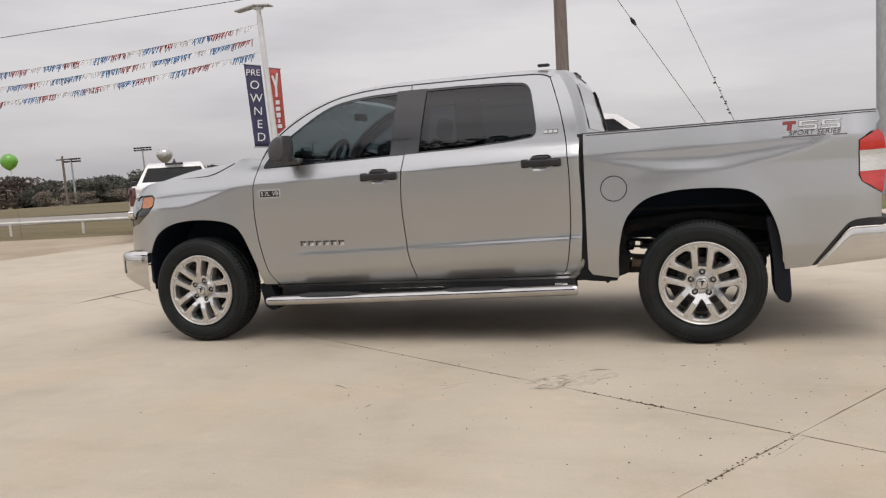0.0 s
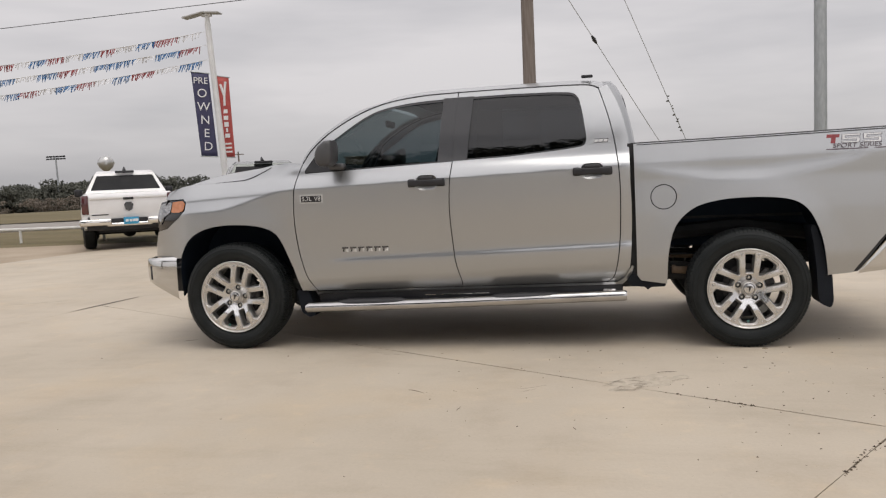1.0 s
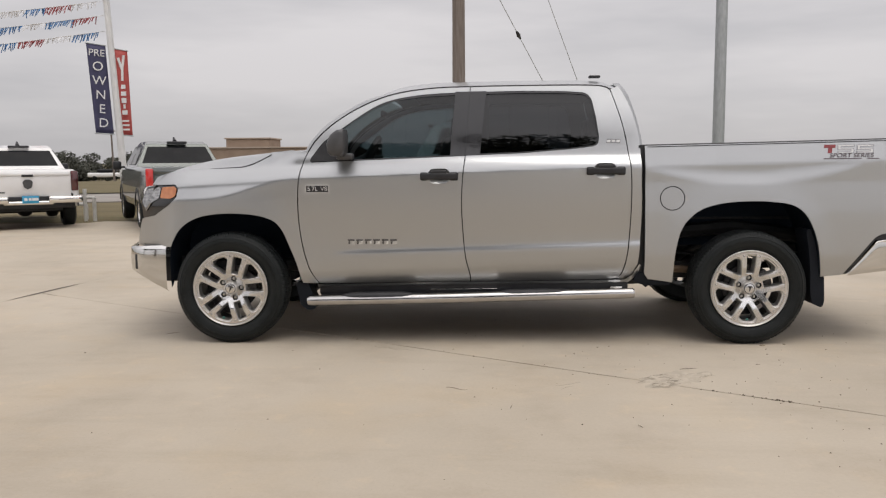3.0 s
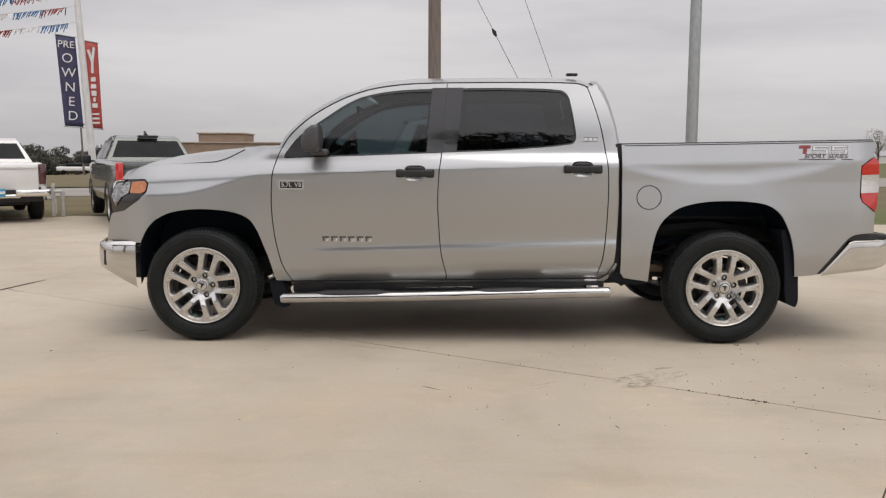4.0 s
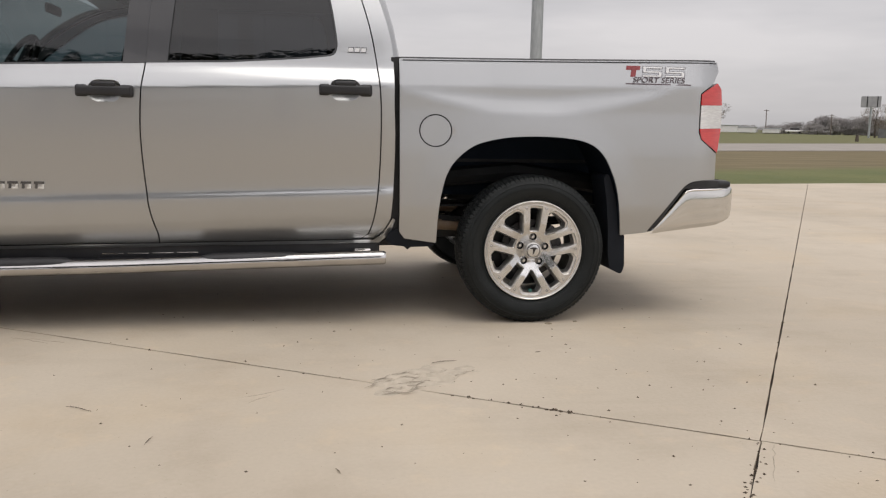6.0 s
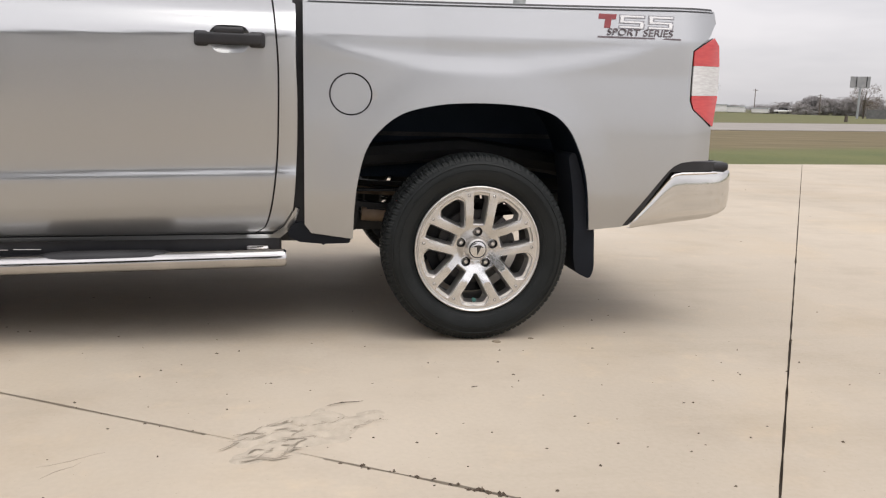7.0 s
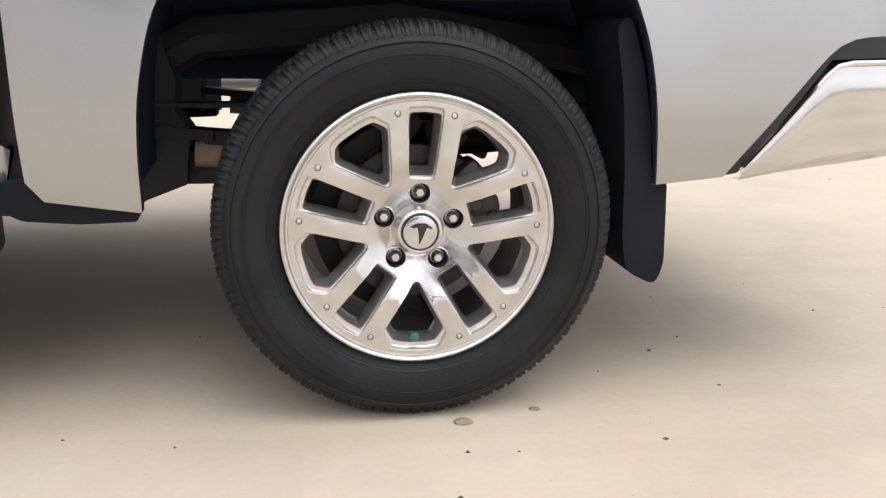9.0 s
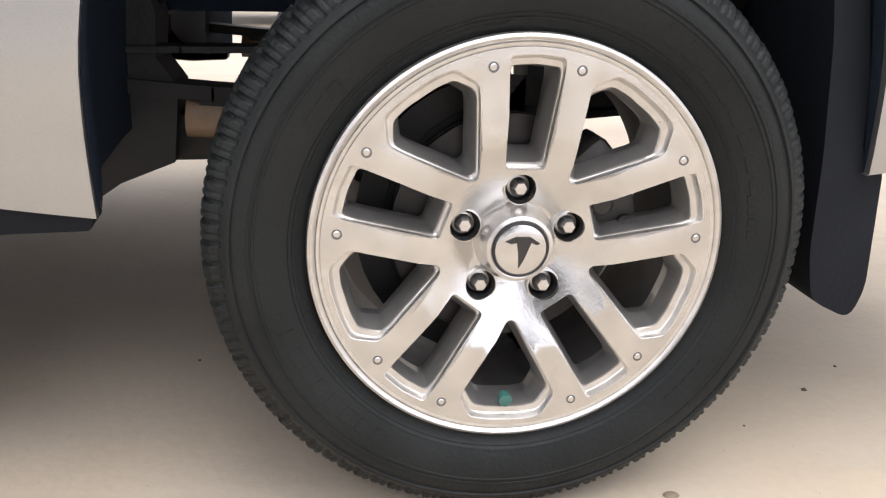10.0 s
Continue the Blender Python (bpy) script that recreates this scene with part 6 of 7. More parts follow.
    prism(bm, [(-.10, 1.10), (-.07, .98), (0, .94), (.07, .98), (.10, 1.10), (.05, 1.16), (-.05, 1.16)], -1.255, -1.225)
    part("gate_emblem", bm, BADGE_DARK, gate, smooth=False)
    bm = bmesh.new()
    rbox(bm, (-.60, -1.238, .875), (.34, .012, .022), 0)
    part("gate_lettering", bm, BLACK, gate)
    # black strip put below the tailgate for the gap's shadow
    bm = bmesh.new()
    rbox(bm, (0, -1.20, .785), (1.72, .06, .10), .01)
    part("gate_shadow_strip", bm, BLACK, th)
    bm = bmesh.new()
    for sx in (-1, 1):
        rbox(bm, (sx * .70, -1.27, .70), (.66, .20, .16), .04, 3)
    rbox(bm, (0, -1.25, .635), (.95, .18, .09), .03, 3)
    part("rear_bumper", bm, CHROME, th)
    bm = bmesh.new()
    rbox(bm, (0, -1.235, .715), (.74, .08, .12), .01)
    part("plate_recess", bm, BLACK, th)
    bm = bmesh.new()
    rbox(bm, (0, -1.19, .57), (1.78, .14, .13), .04, 2)
    part("lower_valance", bm, BLACK, th)
    bm = bmesh.new()
    rbox(bm, (.03, -1.352, .715), (.32, .012, .17), .01)
    pl = part("plate_card", bm, surface("blue_card", (.03, .28, .50), (.05, .36, .60), 5, .5), th, "bright blue card in the plate holder")
    bm = bmesh.new()
    for x0, w0 in ((-.06, .06), (.02, .05), (.09, .07), (.15, .05)):
        rbox(bm, (x0, -1.361, .72), (w0, .004, .06), 0)
    part("plate_mark", bm, WHITEV, pl)
    bm = bmesh.new()
    rbox(bm, (0, -.2, .50), (1.3, 1.9, .12), .03)
    tube(bm, [(-.8, 0, .40), (.8, 0, .40)], .06, 10)
    bmesh.ops.create_uvsphere(bm, u_segments=12, v_segments=8, radius=.17, matrix=Matrix.Translation((0, 0, .42)))
    rbox(bm, (0, 2.0, .50), (1.5, 3.4, .16), .03)
    part("underbody", bm, CHASSIS, th)
    bm = bmesh.new()
    rbox(bm, (0, .96, 1.93), (.44, .10, .06), .02)
    hb = part("high_brake_light", bm, BLACK, th)
    bm = bmesh.new()
    tube(bm, [(0, 1.25, 1.96), (0, 1.40, 2.06)], [.05, .02], 8)
    part("roof_antenna", bm, BLACK, th)
    return th


GLASS_DARK = surface("dark_glass", (0.012, 0.013, 0.015), (0.02, 0.02, 0.022), 3, 0.12, 0, spec=.09)
WHITEPAINT = surface("white_paint", (0.72, 0.71, 0.70), (0.78, 0.77, 0.76), 3, 0.3, 0, coat=.8)
GREYPAINT = surface("grey_green_paint", (0.080, 0.090, 0.086), (0.105, 0.115, 0.110), 500, 0.25, 0.7, coat=.8)
SMOKE_RED = surface("smoked_red_lens", (0.055, 0.012, 0.014), (0.10, 0.016, 0.018), 9, 0.15, 0, coat=1)
parked_pickup((-7.75, 11.2, -.03), math.atan2(.54, .84), WHITEPAINT, "white pickup parked tail-on with a blue plate card", GREYPAINT, SMOKE_RED, .88, .95)
parked_pickup((-4.05, 10.5, 0), math.atan2(.47, .88), GREYPAINT, "grey-green pickup parked tail-on beside the white one", CHROME, RED_LENS, .89)
parked_pickup((-.02, 9.2, 0), math.atan2(-1, .03), WHITEPAINT, "white pickup parked across behind the silver one", GREYPAINT, SMOKE_RED, 1.0, 1)


# ---------------------------------------------------------------- trees
LEAF = surface("dark_foliage", (0.050, 0.056, 0.042), (0.082, 0.084, 0.060), .25, 0.95, 0, fine=.6, bscale=2)
# far foliage is a paler copy: distance haze put into its colour
LEAF_FAR = surface("far_foliage", (0.078, 0.082, 0.068), (0.115, 0.116, 0.094), .25, 0.95, 0, fine=.5, bscale=2)
# skyline twigs made pale and grey to carry distance haze
LEAF_HAZE = surface("hazed_winter_twigs", (0.285, 0.270, 0.265), (0.345, 0.325, 0.315), .3, 0.95, 0, fine=.6, bscale=2)
LEAF_PALE = surface("pale_dry_foliage", (0.16, 0.135, 0.110), (0.22, 0.185, 0.150), .3, 0.95, 0, fine=.6, bscale=2)
# brown foliage, its colour lightened for haze
LEAF_DRY = surface("dry_foliage", (0.085, 0.066, 0.056), (0.130, 0.102, 0.085), .25, 0.95, 0, fine=.6, bscale=2)
BARK = surface("bark", (0.07, 0.055, 0.045), (0.12, 0.10, 0.08), 3, 0.95, 0, bump=.5, bscale=20)


def tree_mesh(rnd, place, h, w, leaves, low=.38, size=1.0):
    """Trunk and limbs, then a crown of many small leaf sprays in uneven lobes. Returns bark and leaf lists."""
    x, y, z = place
    bm = bmesh.new()
    tube(bm, [(x, y, z - .2), (x + rnd.uniform(-.1, .1), y, z + h * .3), (x + rnd.uniform(-.3, .3), y, z + h * .7)], [h * .028, h * .02, h * .006], 6)
    lobes = []
    for i in range(rnd.randint(8, 12)):
        a = rnd.uniform(0, 6.28)
        c = Vector((x + math.cos(a) * w * rnd.uniform(.1, .36), y + math.sin(a) * w * rnd.uniform(.1, .36), z + h * rnd.uniform(low, .86)))
        tube(bm, [(x, y, z + h * rnd.uniform(.2, .5)), c], [h * .012, h * .003], 5)
        lobes.append((c, w * rnd.uniform(.16, .30), h * rnd.uniform(.10, .20)))
    vs, fs = [], []
    for i in range(leaves):
        c, rw, rh = rnd.choice(lobes)
        d = Vector((rnd.gauss(0, 1), rnd.gauss(0, 1), rnd.gauss(0, 1))).normalized() * rnd.uniform(.55, 1.08)
        p = c + Vector((d.x * rw, d.y * rw, d.z * rh))
        s = h * rnd.uniform(.016, .042) * size
        t, u = Vector((rnd.gauss(0, 1), rnd.gauss(0, 1), rnd.gauss(0, 1))).normalized(), Vector((rnd.gauss(0, 1), rnd.gauss(0, 1), rnd.gauss(0, .6))).normalized()
        m = len(vs)
        vs += [tuple(p + t * s), tuple(p + u * s), tuple(p - t * s * .8), tuple(p - u * s * .7)]
        fs.append((m, m + 1, m + 2, m + 3))
    return bm, vs, fs


def wood_belt(name, rows, seed, leafmat, label, leaves=340, size=1.5):
    """A belt of far trees as one object of many, with its trunks."""
    rnd = random.Random(seed)
    th = thing(name, rows[0][:3], label, "trees", kind="stuff")
    V, F = [], []
    bark = bmesh.new()
    for x, y, z, h, w in rows:
        b, vs, fs = tree_mesh(rnd, (x, y, z), h, w, leaves, .04, size)
        me = bpy.data.meshes.new("tmp")
        b.to_mesh(me)
        b.free()
        bark.from_mesh(me)
        bpy.data.meshes.remove(me)
        k = len(V)
        V += vs
        F += [tuple(i + k for i in f) for f in fs]
    o = part("trunks", bark, BARK, th)
    o["kind"] = "stuff"
    o = from_lists("crowns", V, F, leafmat, th, smooth=False)
    o["kind"] = "stuff"


def belt(a, b, n, h0, h1, w, seed, depth=10, zf=None):
    rnd = random.Random(seed)
    out = []
    for i in range(n):
        s = (i + rnd.uniform(.1, .9)) / n
        x, y = a[0] + (b[0] - a[0]) * s + rnd.uniform(-2, 2), a[1] + (b[1] - a[1]) * s + rnd.uniform(0, depth)
        out.append((x, y, ground_z(x, y) if zf is None else zf, rnd.uniform(h0, h1), w * rnd.uniform(.8, 1.3)))
    return out


wood_belt("far_trees", belt((-190, 72), (-121, 120), 32, 6.2, 8.2, 9, 1), 1, LEAF_DRY, "brown winter woodland beyond the highway", 3000, 1.4)
wood_belt("far_trees", belt((-121, 120), (-94, 138), 13, 4.4, 5.8, 8, 12), 12, LEAF_FAR, "dark green-grey trees beyond the highway", 2600, 1.4)
wood_belt("pale_shrubs", belt((-106, 112), (-70, 130), 14, 2.2, 3.1, 4.6, 13, 3), 13, LEAF_PALE, "pale brown winter shrubs in a row", 1500, 1.3)
wood_belt("far_trees", belt((-112, 132), (-30, 172), 48, 4.2, 6.6, 8.5, 2), 2, LEAF_FAR, "dark evergreen trees beyond the highway", 2600, 1.4)
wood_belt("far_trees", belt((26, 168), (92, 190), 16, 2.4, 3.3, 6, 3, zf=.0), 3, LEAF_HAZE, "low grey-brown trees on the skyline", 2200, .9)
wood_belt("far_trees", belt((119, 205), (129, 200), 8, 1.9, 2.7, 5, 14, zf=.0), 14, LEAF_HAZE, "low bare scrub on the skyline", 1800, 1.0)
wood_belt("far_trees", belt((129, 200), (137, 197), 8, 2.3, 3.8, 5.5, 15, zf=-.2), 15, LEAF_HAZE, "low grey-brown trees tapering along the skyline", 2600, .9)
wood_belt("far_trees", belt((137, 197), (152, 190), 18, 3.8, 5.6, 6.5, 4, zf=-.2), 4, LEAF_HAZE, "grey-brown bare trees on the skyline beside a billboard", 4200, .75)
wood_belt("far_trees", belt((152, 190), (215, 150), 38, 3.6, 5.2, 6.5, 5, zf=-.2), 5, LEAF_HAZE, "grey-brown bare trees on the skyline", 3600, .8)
rnd = random.Random(77)
for x, y, h, w in ((-17.5, -20.5, 10.6, 10.0), (-10.2, -19.0, 11.0, 9.6), (-4.0, -17.6, 11.4, 9.0), (1.8, -18.4, 12.0, 9.8)):
    b, vs, fs = tree_mesh(rnd, (x, y, 0), h, w, 16000, .34, .42)
    th = thing("oak_tree", (x, y, 0), "spreading dark evergreen oak at the lot's edge", "tree", group="oaks along the lot")
    part("trunk", b, BARK, th)
    from_lists("crown", vs, fs, LEAF, th, smooth=False)["kind"] = "stuff"

# far furniture: lights, poles, billboard, sheds, cars
for x, y, zb, zt in ((-102, 140, -1.8, 8.2), (-106.2, 124.2, -1.6, 6.3)):
    th = thing("stadium_light", (x, y, zb), "tall sports field light with a row of lamps", "floodlight")
    bm = bmesh.new()
    tube(bm, [(x, y, zb), (x - .25, y, zt)], [.22, .14], 8)
    part("mast", bm, GALV, th)
    for k in range(2):
        bm = bmesh.new()
        for i in range(6):
            rbox(bm, (x - 2.0 + i * .72, y, zt + .1 - k * .45), (.5, .3, .3), .05)
        rbox(bm, (x - .2, y, zt + .1 - k * .45), (4.2, .08, .08), 0)
        part("lamp_row", bm, CHASSIS, th)
for x, y, zb, zt in ((-55.2, 62.6, -.7, 4.3), (-42, 92, -.9, 5.4), (118.5, 196, -.1, 6.2), (137, 196, -.1, 5.4)):
    th = thing("utility_pole", (x, y, zb), "distant wooden utility pole with crossarm", "utility pole")
    bm = bmesh.new()
    tube(bm, [(x + .15, y, zb), (x, y, zt)], [.14, .10], 8)
    part("shaft", bm, WOOD, th)
    bm = bmesh.new()
    rbox(bm, (x, y, zt - .35), (1.5, .1, .12), 0)
    part("crossarm", bm, WOOD, th)
th = thing("billboard", (97.6, 126.3, 0), "grey backed roadside billboard on a single post", "billboard")
SHEET = surface("grey_sheet", (0.30, 0.30, 0.31), (0.38, 0.38, 0.39), 1.5, 0.7)
bm = bmesh.new()
rbox(bm, (97.4, 126.4, 6.1), (3.1, .3, 1.9), .05, 1, Matrix.Rotation(radians(-36), 4, "Z"))
part("panel", bm, SHEET, th)
for dx in (-.7, .9):
    bm = bmesh.new()
    rbox(bm, (97.4 + dx * .8, 126.2 - dx * .58, 6.1), (.14, .12, 1.8), 0, 1, Matrix.Rotation(radians(-36), 4, "Z"))
    part("brace", bm, CHASSIS, th)
bm = bmesh.new()
tube(bm, [(97.6, 126.5, -.1), (97.6, 126.5, 5.2)], .19, 10)
part("post", bm, GALV, th)
rnd = random.Random(21)
# the crown's pale tone stands in for haze over this tree
b, vs, fs = tree_mesh(rnd, (101.2, 129.8, .1), 6.4, 6.0, 2600, .25, .45)
th = thing("tree", (101.2, 129.8, .1), "thin brown tree beside the billboard", "tree")
part("trunk", b, BARK, th)
from_lists("crown", vs, fs, LEAF_PALE, th, smooth=False)
b, vs, fs = tree_mesh(rnd, (79, 146, .1), 6.6, 5.5, 1800, .3, .45)
th = thing("tree", (79, 146, .1), "brown tree on the skyline behind the pickup's tail", "tree")
part("trunk", b, BARK, th)
from_lists("crown", vs, fs, LEAF_PALE, th, smooth=False)
TANWALL = surface("tan_block_wall", (0.26, 0.19, 0.14), (0.32, 0.24, 0.18), 1, 0.85, 0, bump=.2, bscale=4)
th = thing("tan_building", (-28, 101, 0), "low tan building with a flat stepped roof", "building")
for nm, c, s in (("wall", (-30.0, 102, 1.35), (22, 8, 3.3)), ("upper_wall", (-27.5, 102, 3.5), (5.6, 6, 1.4))):
    bm = bmesh.new()
    rbox(bm, c, s, .1, 1)
    wl_ = part(nm, bm, TANWALL, th)
    bm = bmesh.new()
    rbox(bm, (c[0], c[1], c[2] + s[2] / 2 + .06), (s[0] + .3, s[1] + .3, .18), .03, 1)
    part("parapet", bm, surface("parapet", (.34, .27, .22), (.40, .33, .27), 2, .8) if "parapet" not in bpy.data.materials else bpy.data.materials["parapet"], wl_)
for x, y, L, h in ((110.5, 201, 6, 1.7), (115, 199, 5, 1.3), (121, 197, 4, 1.0)):
    th = thing("shed", (x, y, .2), "long white metal shed far across the fields", "shed")
    bm = bmesh.new()
    rbox(bm, (x, y, .2 + h / 2), (L, 5, h), .05, 1, Matrix.Rotation(radians(-35), 4, "Z"))
    part("wall", bm, WHITEPAINT, th)
    bm = bmesh.new()
    rbox(bm, (x, y, .2 + h + .1), (L + .4, 5.4, .22), .05, 1, Matrix.Rotation(radians(-35), 4, "Z"))
    part("roof", bm, GALV, th)
for x, y, z in ((-48, 103.4, -.95), (-57, 100, -.95), (125, 204, .15), (131, 203, .15), (138.5, 201, .15)):
    th = thing("parked_car", (x, y, z), "small white car parked far off", "car", group="far parked cars")
    r = Matrix.Rotation(radians(-30 if x > 0 else 12), 4, "Z")
    at_ = lambda q: Vector((x, y, z)) + r @ Vector(q)
    bm = bmesh.new()
    rbox(bm, at_((0, 0, .62)), (4.5, 1.8, .60), .18, 3, r)
    body = part("body", bm, WHITEPAINT, th)
    bm = bmesh.new()
    rbox(bm, at_((.15, 0, 1.12)), (2.4, 1.6, .50), .22, 3, r)
    part("cabin", bm, GLASS_DARK, th)
    for dx in (-1.35, 1.35):
        bm = bmesh.new()
        rbox(bm, at_((dx, 0, .32)), (.62, 1.85, .62), .25, 3, r)
        part("wheel_pair", bm, RUBBER, th)
bm = bmesh.new()
tube(bm, [(61.2, 78.3, -.2), (61.2, 78.3, .45), (61.2, 78.3, .68)], [.20, .17, .15], 10)
tagged(part("stump_post", bm, BARK), "short brown post in the far verge", "post")
bm = bmesh.new()
for i in range(15):
    s = i / 14
    rbox(bm, (98.6 + 32.4 * s, 125.3 - 17.3 * s, .8), (.12, .12, 1.8), 0)
rbox(bm, (114.8, 116.65, .75), (36.7, .05, 1.5), 0, 1, Matrix.Rotation(math.atan2(-16, 30), 4, "Z"))
tagged(part("far_fence", bm, surface("dark_fence", (.11, .11, .11), (.16, .16, .155), 2, .8)), "dark solid fence far beyond the highway", "fence")

# ---------------------------------------------------------------- the lot's small things
DEBRIS = surface("dark_debris", (0.05, 0.035, 0.025), (0.12, 0.09, 0.06), 30, 0.9)
rnd = random.Random(8)


def crumbs(name, spots, label, lo, hi):
    vs, fs = [], []
    for x, y in spots:
        s, a = rnd.uniform(lo, hi), rnd.uniform(0, 6.28)
        k = len(vs)
        pts = [(math.cos(a + q) * s * rnd.uniform(.6, 1.2), math.sin(a + q) * s * rnd.uniform(.5, 1.0)) for q in (0, 1.5, 3.1, 4.6)]
        vs += [(x + p[0], y + p[1], .0005) for p in pts] + [(x, y, s * rnd.uniform(.4, .9))]
        fs += [(k, k + 1, k + 4), (k + 1, k + 2, k + 4), (k + 2, k + 3, k + 4), (k + 3, k, k + 4)]
    return tagged(from_lists(name, vs, fs, DEBRIS, smooth=False), label, "debris", kind="stuff")


spots = [(rnd.gauss(3.6, 1.1), rnd.gauss(-1.1, .8)) for _ in range(170)] + [(rnd.uniform(-4, 9), rnd.uniform(-4.5, 7)) for _ in range(160)]
crumbs("grit", spots, "dark grit and leaf crumbs on the concrete", .003, .0075)
along = [(4.055 - .857 * s + rnd.gauss(0, .008), -1.735 + .515 * s + rnd.gauss(0, .008)) for s in [rnd.gauss(.95, .14) for _ in range(20)] + [rnd.gauss(.72, .04) for _ in range(14)] + [rnd.uniform(-1, 5) for _ in range(16)]]
along += [(4.055 - .547 * s + rnd.gauss(0, .012), -1.735 - .837 * s + rnd.gauss(0, .012)) for s in [rnd.uniform(0, .75) for _ in range(42)]]
crumbs("joint_litter", along, "dark litter caught in the slab joints", .004, .0095)
for k, (x, y, s) in enumerate(((3.790, -.008, .018), (3.952, .03, .011))):
    bm = bmesh.new()
    bmesh.ops.create_icosphere(bm, subdivisions=2, radius=s)
    for v in bm.verts:
        v.co = Vector((v.co.x * 1.2, v.co.y * .8, max(v.co.z * .35, -s * .1))) * (1 + .25 * noise.noise(v.co * 60))
    bmesh.ops.translate(bm, verts=bm.verts, vec=(x, y, s * .1))
    tagged(part("pebble", bm, surface("pebble_stone", (.20, .16, .11), (.28, .23, .16), 40, .8) if "pebble_stone" not in bpy.data.materials else bpy.data.materials["pebble_stone"]), "small flat brown pebble beside the rear tyre", "pebble", group="pebbles by the tyre")
# scuffed patch: soft trowel ripples raised in the concrete
PATCH = surface("scuffed_concrete", (0.410, 0.358, 0.286), (0.510, 0.447, 0.359), 24, 0.85, 0, bump=.3, bscale=90, fine=.5)
CRACK = surface("cracked_concrete", (0.325, 0.285, 0.230), (0.470, 0.412, 0.332), 16, 0.85, 0, bump=.3, bscale=90, fine=.5)
bm = bmesh.new()
along_, across_ = Vector((.795, .607, 0)), Vector((-.607, .795, 0))
rows = []
for i in range(65):
    row = []
    for j in range(37):
        u, v = (i / 64 - .5) * .70, (j / 36 - .5) * .38
        q = Vector((u, v, 0))
        warp = .05 * noise.noise(q * 7) + .02 * noise.noise(q * 19 + Vector((5, 0, 0)))
        out = (u / .27) ** 2 + (v / .135) ** 2 + .9 * noise.noise(q * 8 + Vector((9, 2, 0)))
        body = float(smooth01((1.0 - out) / .55))
        wave = abs(math.sin(42 * (v + warp) + 22 * (u + .6 * warp))) ** 1.3
        z = -.0025 + body * (.0027 + .0150 * wave * (.35 + .65 * float(smooth01(.5 + 1.6 * noise.noise(q * 11 + Vector((0, 7, 3)))))))
        p = Vector((2.955, -.915, 0)) + along_ * u + across_ * v
        row.append(bm.verts.new((p.x, p.y, z)))
    rows.append(row)
for a, b in zip(rows, rows[1:]):
    for j in range(36):
        bm.faces.new((a[j], b[j], b[j + 1], a[j + 1]))
tagged(part("scuff_mark", bm, PATCH), "rough trowel ripples in the concrete beside a joint", "concrete patch", kind="stuff")
for (x, y), L, a in (((-.60, .30), .12, .77), ((1.606, -1.14), .12, -.47), ((1.96, -1.55), .08, 1.4), ((2.596, -1.85), .05, 1.9), ((3.56, -.575), .03, .4), ((3.046, -.706), .125, .33)):
    bm = bmesh.new()
    tube(bm, [(x + L * s * math.cos(a), y + L * s * math.sin(a) + .07 * L * math.sin(5 * s), .005) for s in np.linspace(0, 1, 6)], [.0006, .0013, .0015, .0013, .0010, .0004], 6)
    tagged(part("twig", bm, DEBRIS), "short dry twig on the concrete", "twig", group="twigs on the lot")
# dark streaks that put the shade of the ripples' hollows into colour
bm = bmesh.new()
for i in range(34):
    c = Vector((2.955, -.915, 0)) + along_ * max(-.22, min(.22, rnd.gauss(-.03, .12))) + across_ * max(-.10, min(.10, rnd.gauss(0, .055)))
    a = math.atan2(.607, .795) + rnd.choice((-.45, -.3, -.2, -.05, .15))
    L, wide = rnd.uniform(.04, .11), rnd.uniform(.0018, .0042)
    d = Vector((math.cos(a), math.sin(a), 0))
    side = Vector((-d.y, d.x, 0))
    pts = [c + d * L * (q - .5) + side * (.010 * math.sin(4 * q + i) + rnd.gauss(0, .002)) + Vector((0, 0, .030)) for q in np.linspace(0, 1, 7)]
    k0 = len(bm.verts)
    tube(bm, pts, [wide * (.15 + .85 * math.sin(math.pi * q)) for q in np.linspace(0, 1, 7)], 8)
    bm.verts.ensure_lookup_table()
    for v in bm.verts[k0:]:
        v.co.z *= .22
tagged(part("scuff_shade", bm, surface("scuff_shade", (0.235, 0.200, 0.155), (0.330, 0.286, 0.226), 20, .9)), "thin dark streaks standing in for shade between the concrete ripples", "dirt", kind="stuff")
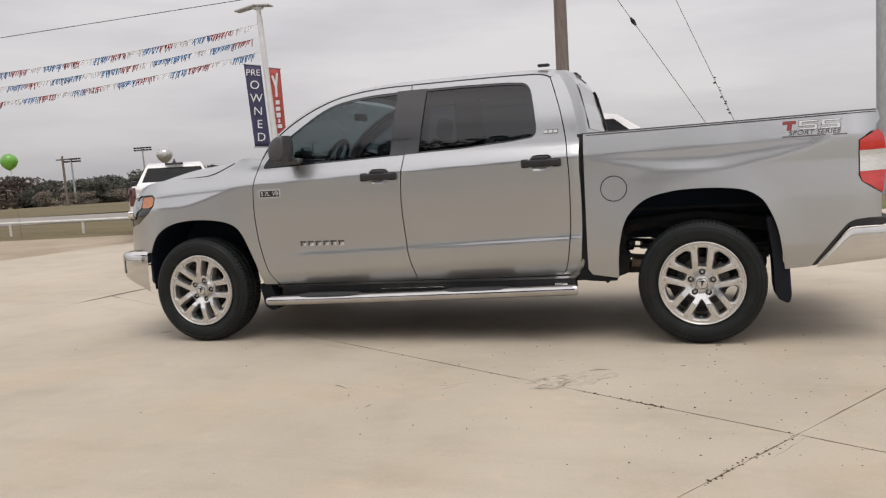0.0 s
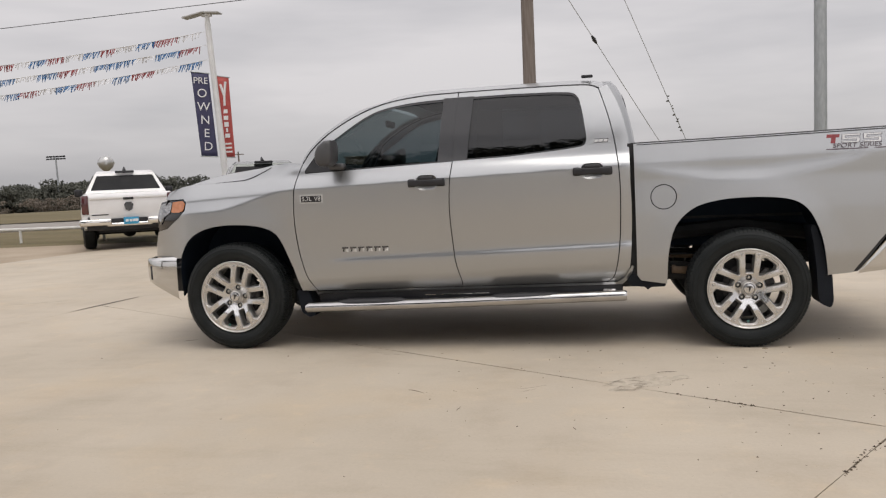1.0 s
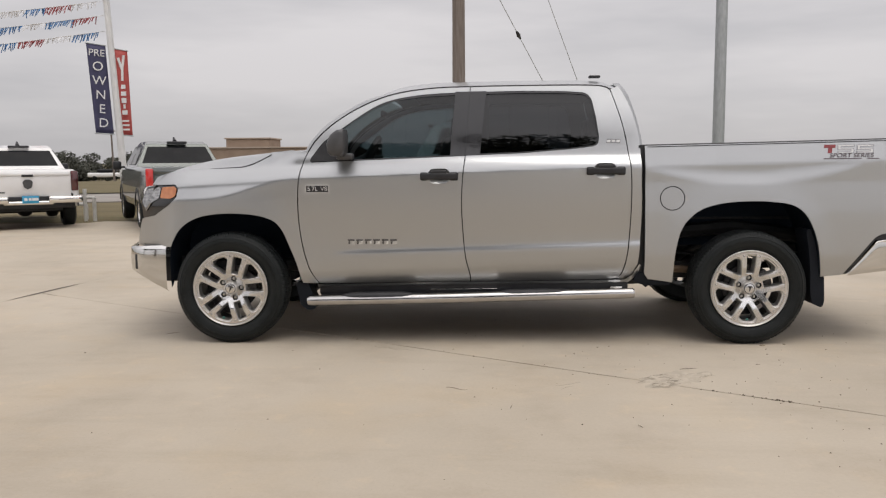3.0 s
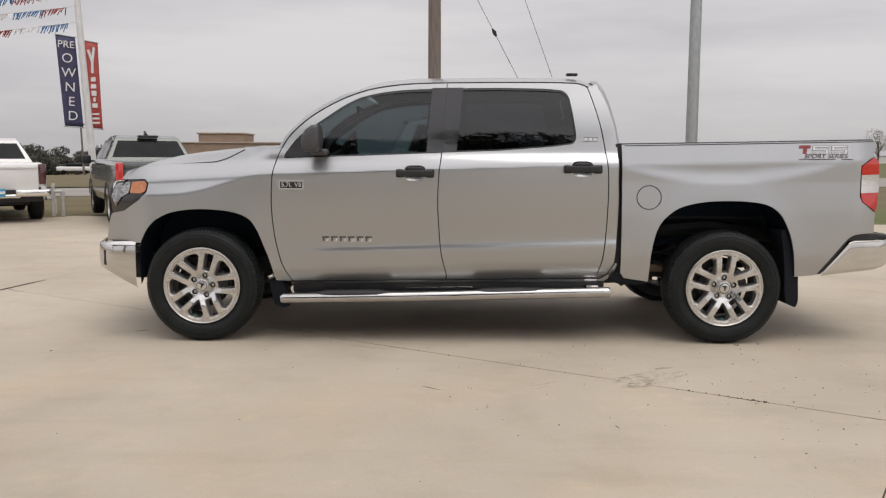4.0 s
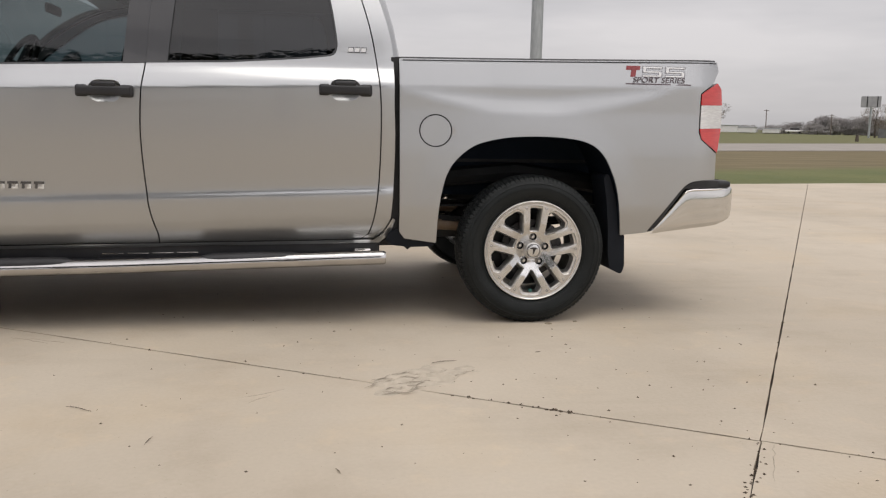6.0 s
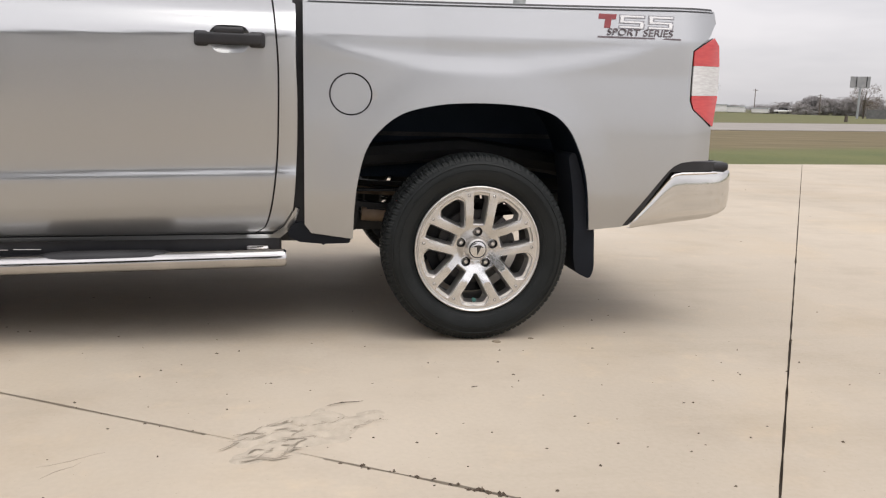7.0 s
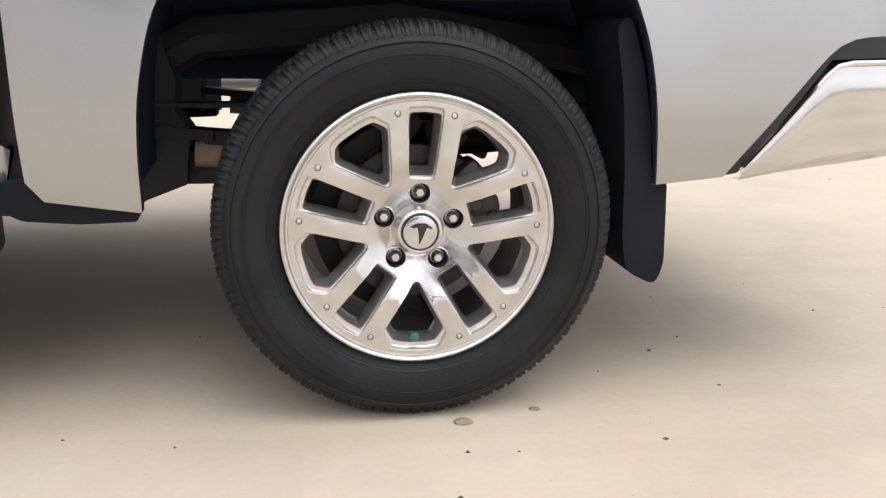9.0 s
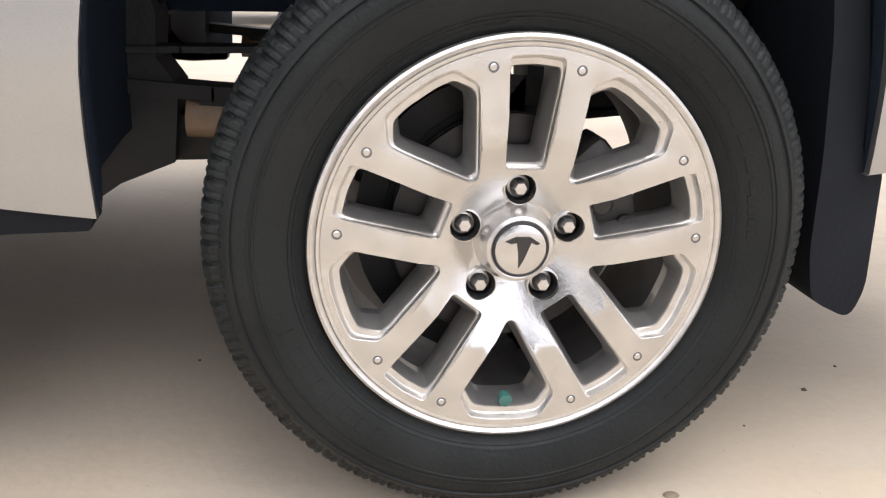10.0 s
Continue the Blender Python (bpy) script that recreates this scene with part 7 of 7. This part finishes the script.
# dirt packed into the worn stretch of the far joint
bm = bmesh.new()
lo_, hi_ = [], []
for k in range(36):
    q = k / 35
    c = Vector((JC[0][0], JC[0][1], 0)) + Vector((JC[1][0], JC[1][1], 0)) * (-.42 + 1.05 * q)
    w_ = (.004 + .026 * math.sin(math.pi * q) ** .7) * (1 + .5 * noise.noise(Vector((k * .9, 3, 1))))
    lo_.append(bm.verts.new((c.x - w_, c.y, .0015)))
    hi_.append(bm.verts.new((c.x + w_ * .8, c.y, .0025)))
for k in range(35):
    bm.faces.new((lo_[k], hi_[k], hi_[k + 1], lo_[k + 1]))
part("joint_dirt", bm, SOIL, pavement)
# hairline cracks beside the joints
for a, b in (((4.090, -1.760), (3.925, -2.045)), ((2.40, -1.00), (2.24, -1.09)), ((1.34, -.19), (1.16, -.10)), ((1.27, -.20), (1.05, -.06)), ((2.35, -1.07), (2.26, -1.16)), ((-2.75, 1.62), (-2.70, 1.98)), ((-3.9, 2.35), (-3.2, 2.75))):
    a, b = Vector((*a, .0004)), Vector((*b, .0004))
    bm = bmesh.new()
    n = max(6, int((b - a).length / .03))
    tube(bm, [a.lerp(b, k / n) + Vector((rnd.gauss(0, .004), rnd.gauss(0, .004), 0)) for k in range(n + 1)], [.0005 + .0009 * math.sin(math.pi * k / n) for k in range(n + 1)], 5)
    part("hairline_crack", bm, CRACK, pavement)
# grass blades along the lot's edge
vs, fs = [], []
for i in range(12000):
    side = rnd.random() < .55
    x = rnd.uniform(9.5, 24) if side else rnd.uniform(-15, -5)
    edge = np.interp(x, [-40, -13.4, -9.6, -6.7, 2, 10.5, 14.3, 60], [0, 11.5, 12.3, 12.5, 11.8, 10.9, 11.5, 14.5])
    y = edge + .02 + abs(rnd.gauss(0, 2.4))
    h, a = rnd.uniform(.003, .008), rnd.uniform(0, 3.14)
    k = len(vs)
    dx, dy = .012 * math.cos(a), .012 * math.sin(a)
    vs += [(x - dx, y - dy, -.055), (x + dx, y + dy, -.055), (x + rnd.gauss(0, .03), y + rnd.gauss(0, .03), -.055 + h)]
    fs.append((k, k + 1, k + 2))
tagged(from_lists("verge_grass", vs, fs, surface("grass_blades", (.125, .140, .050), (.170, .170, .070), .8, .9), smooth=False), "short grass blades along the lot's edge", "grass", kind="stuff")
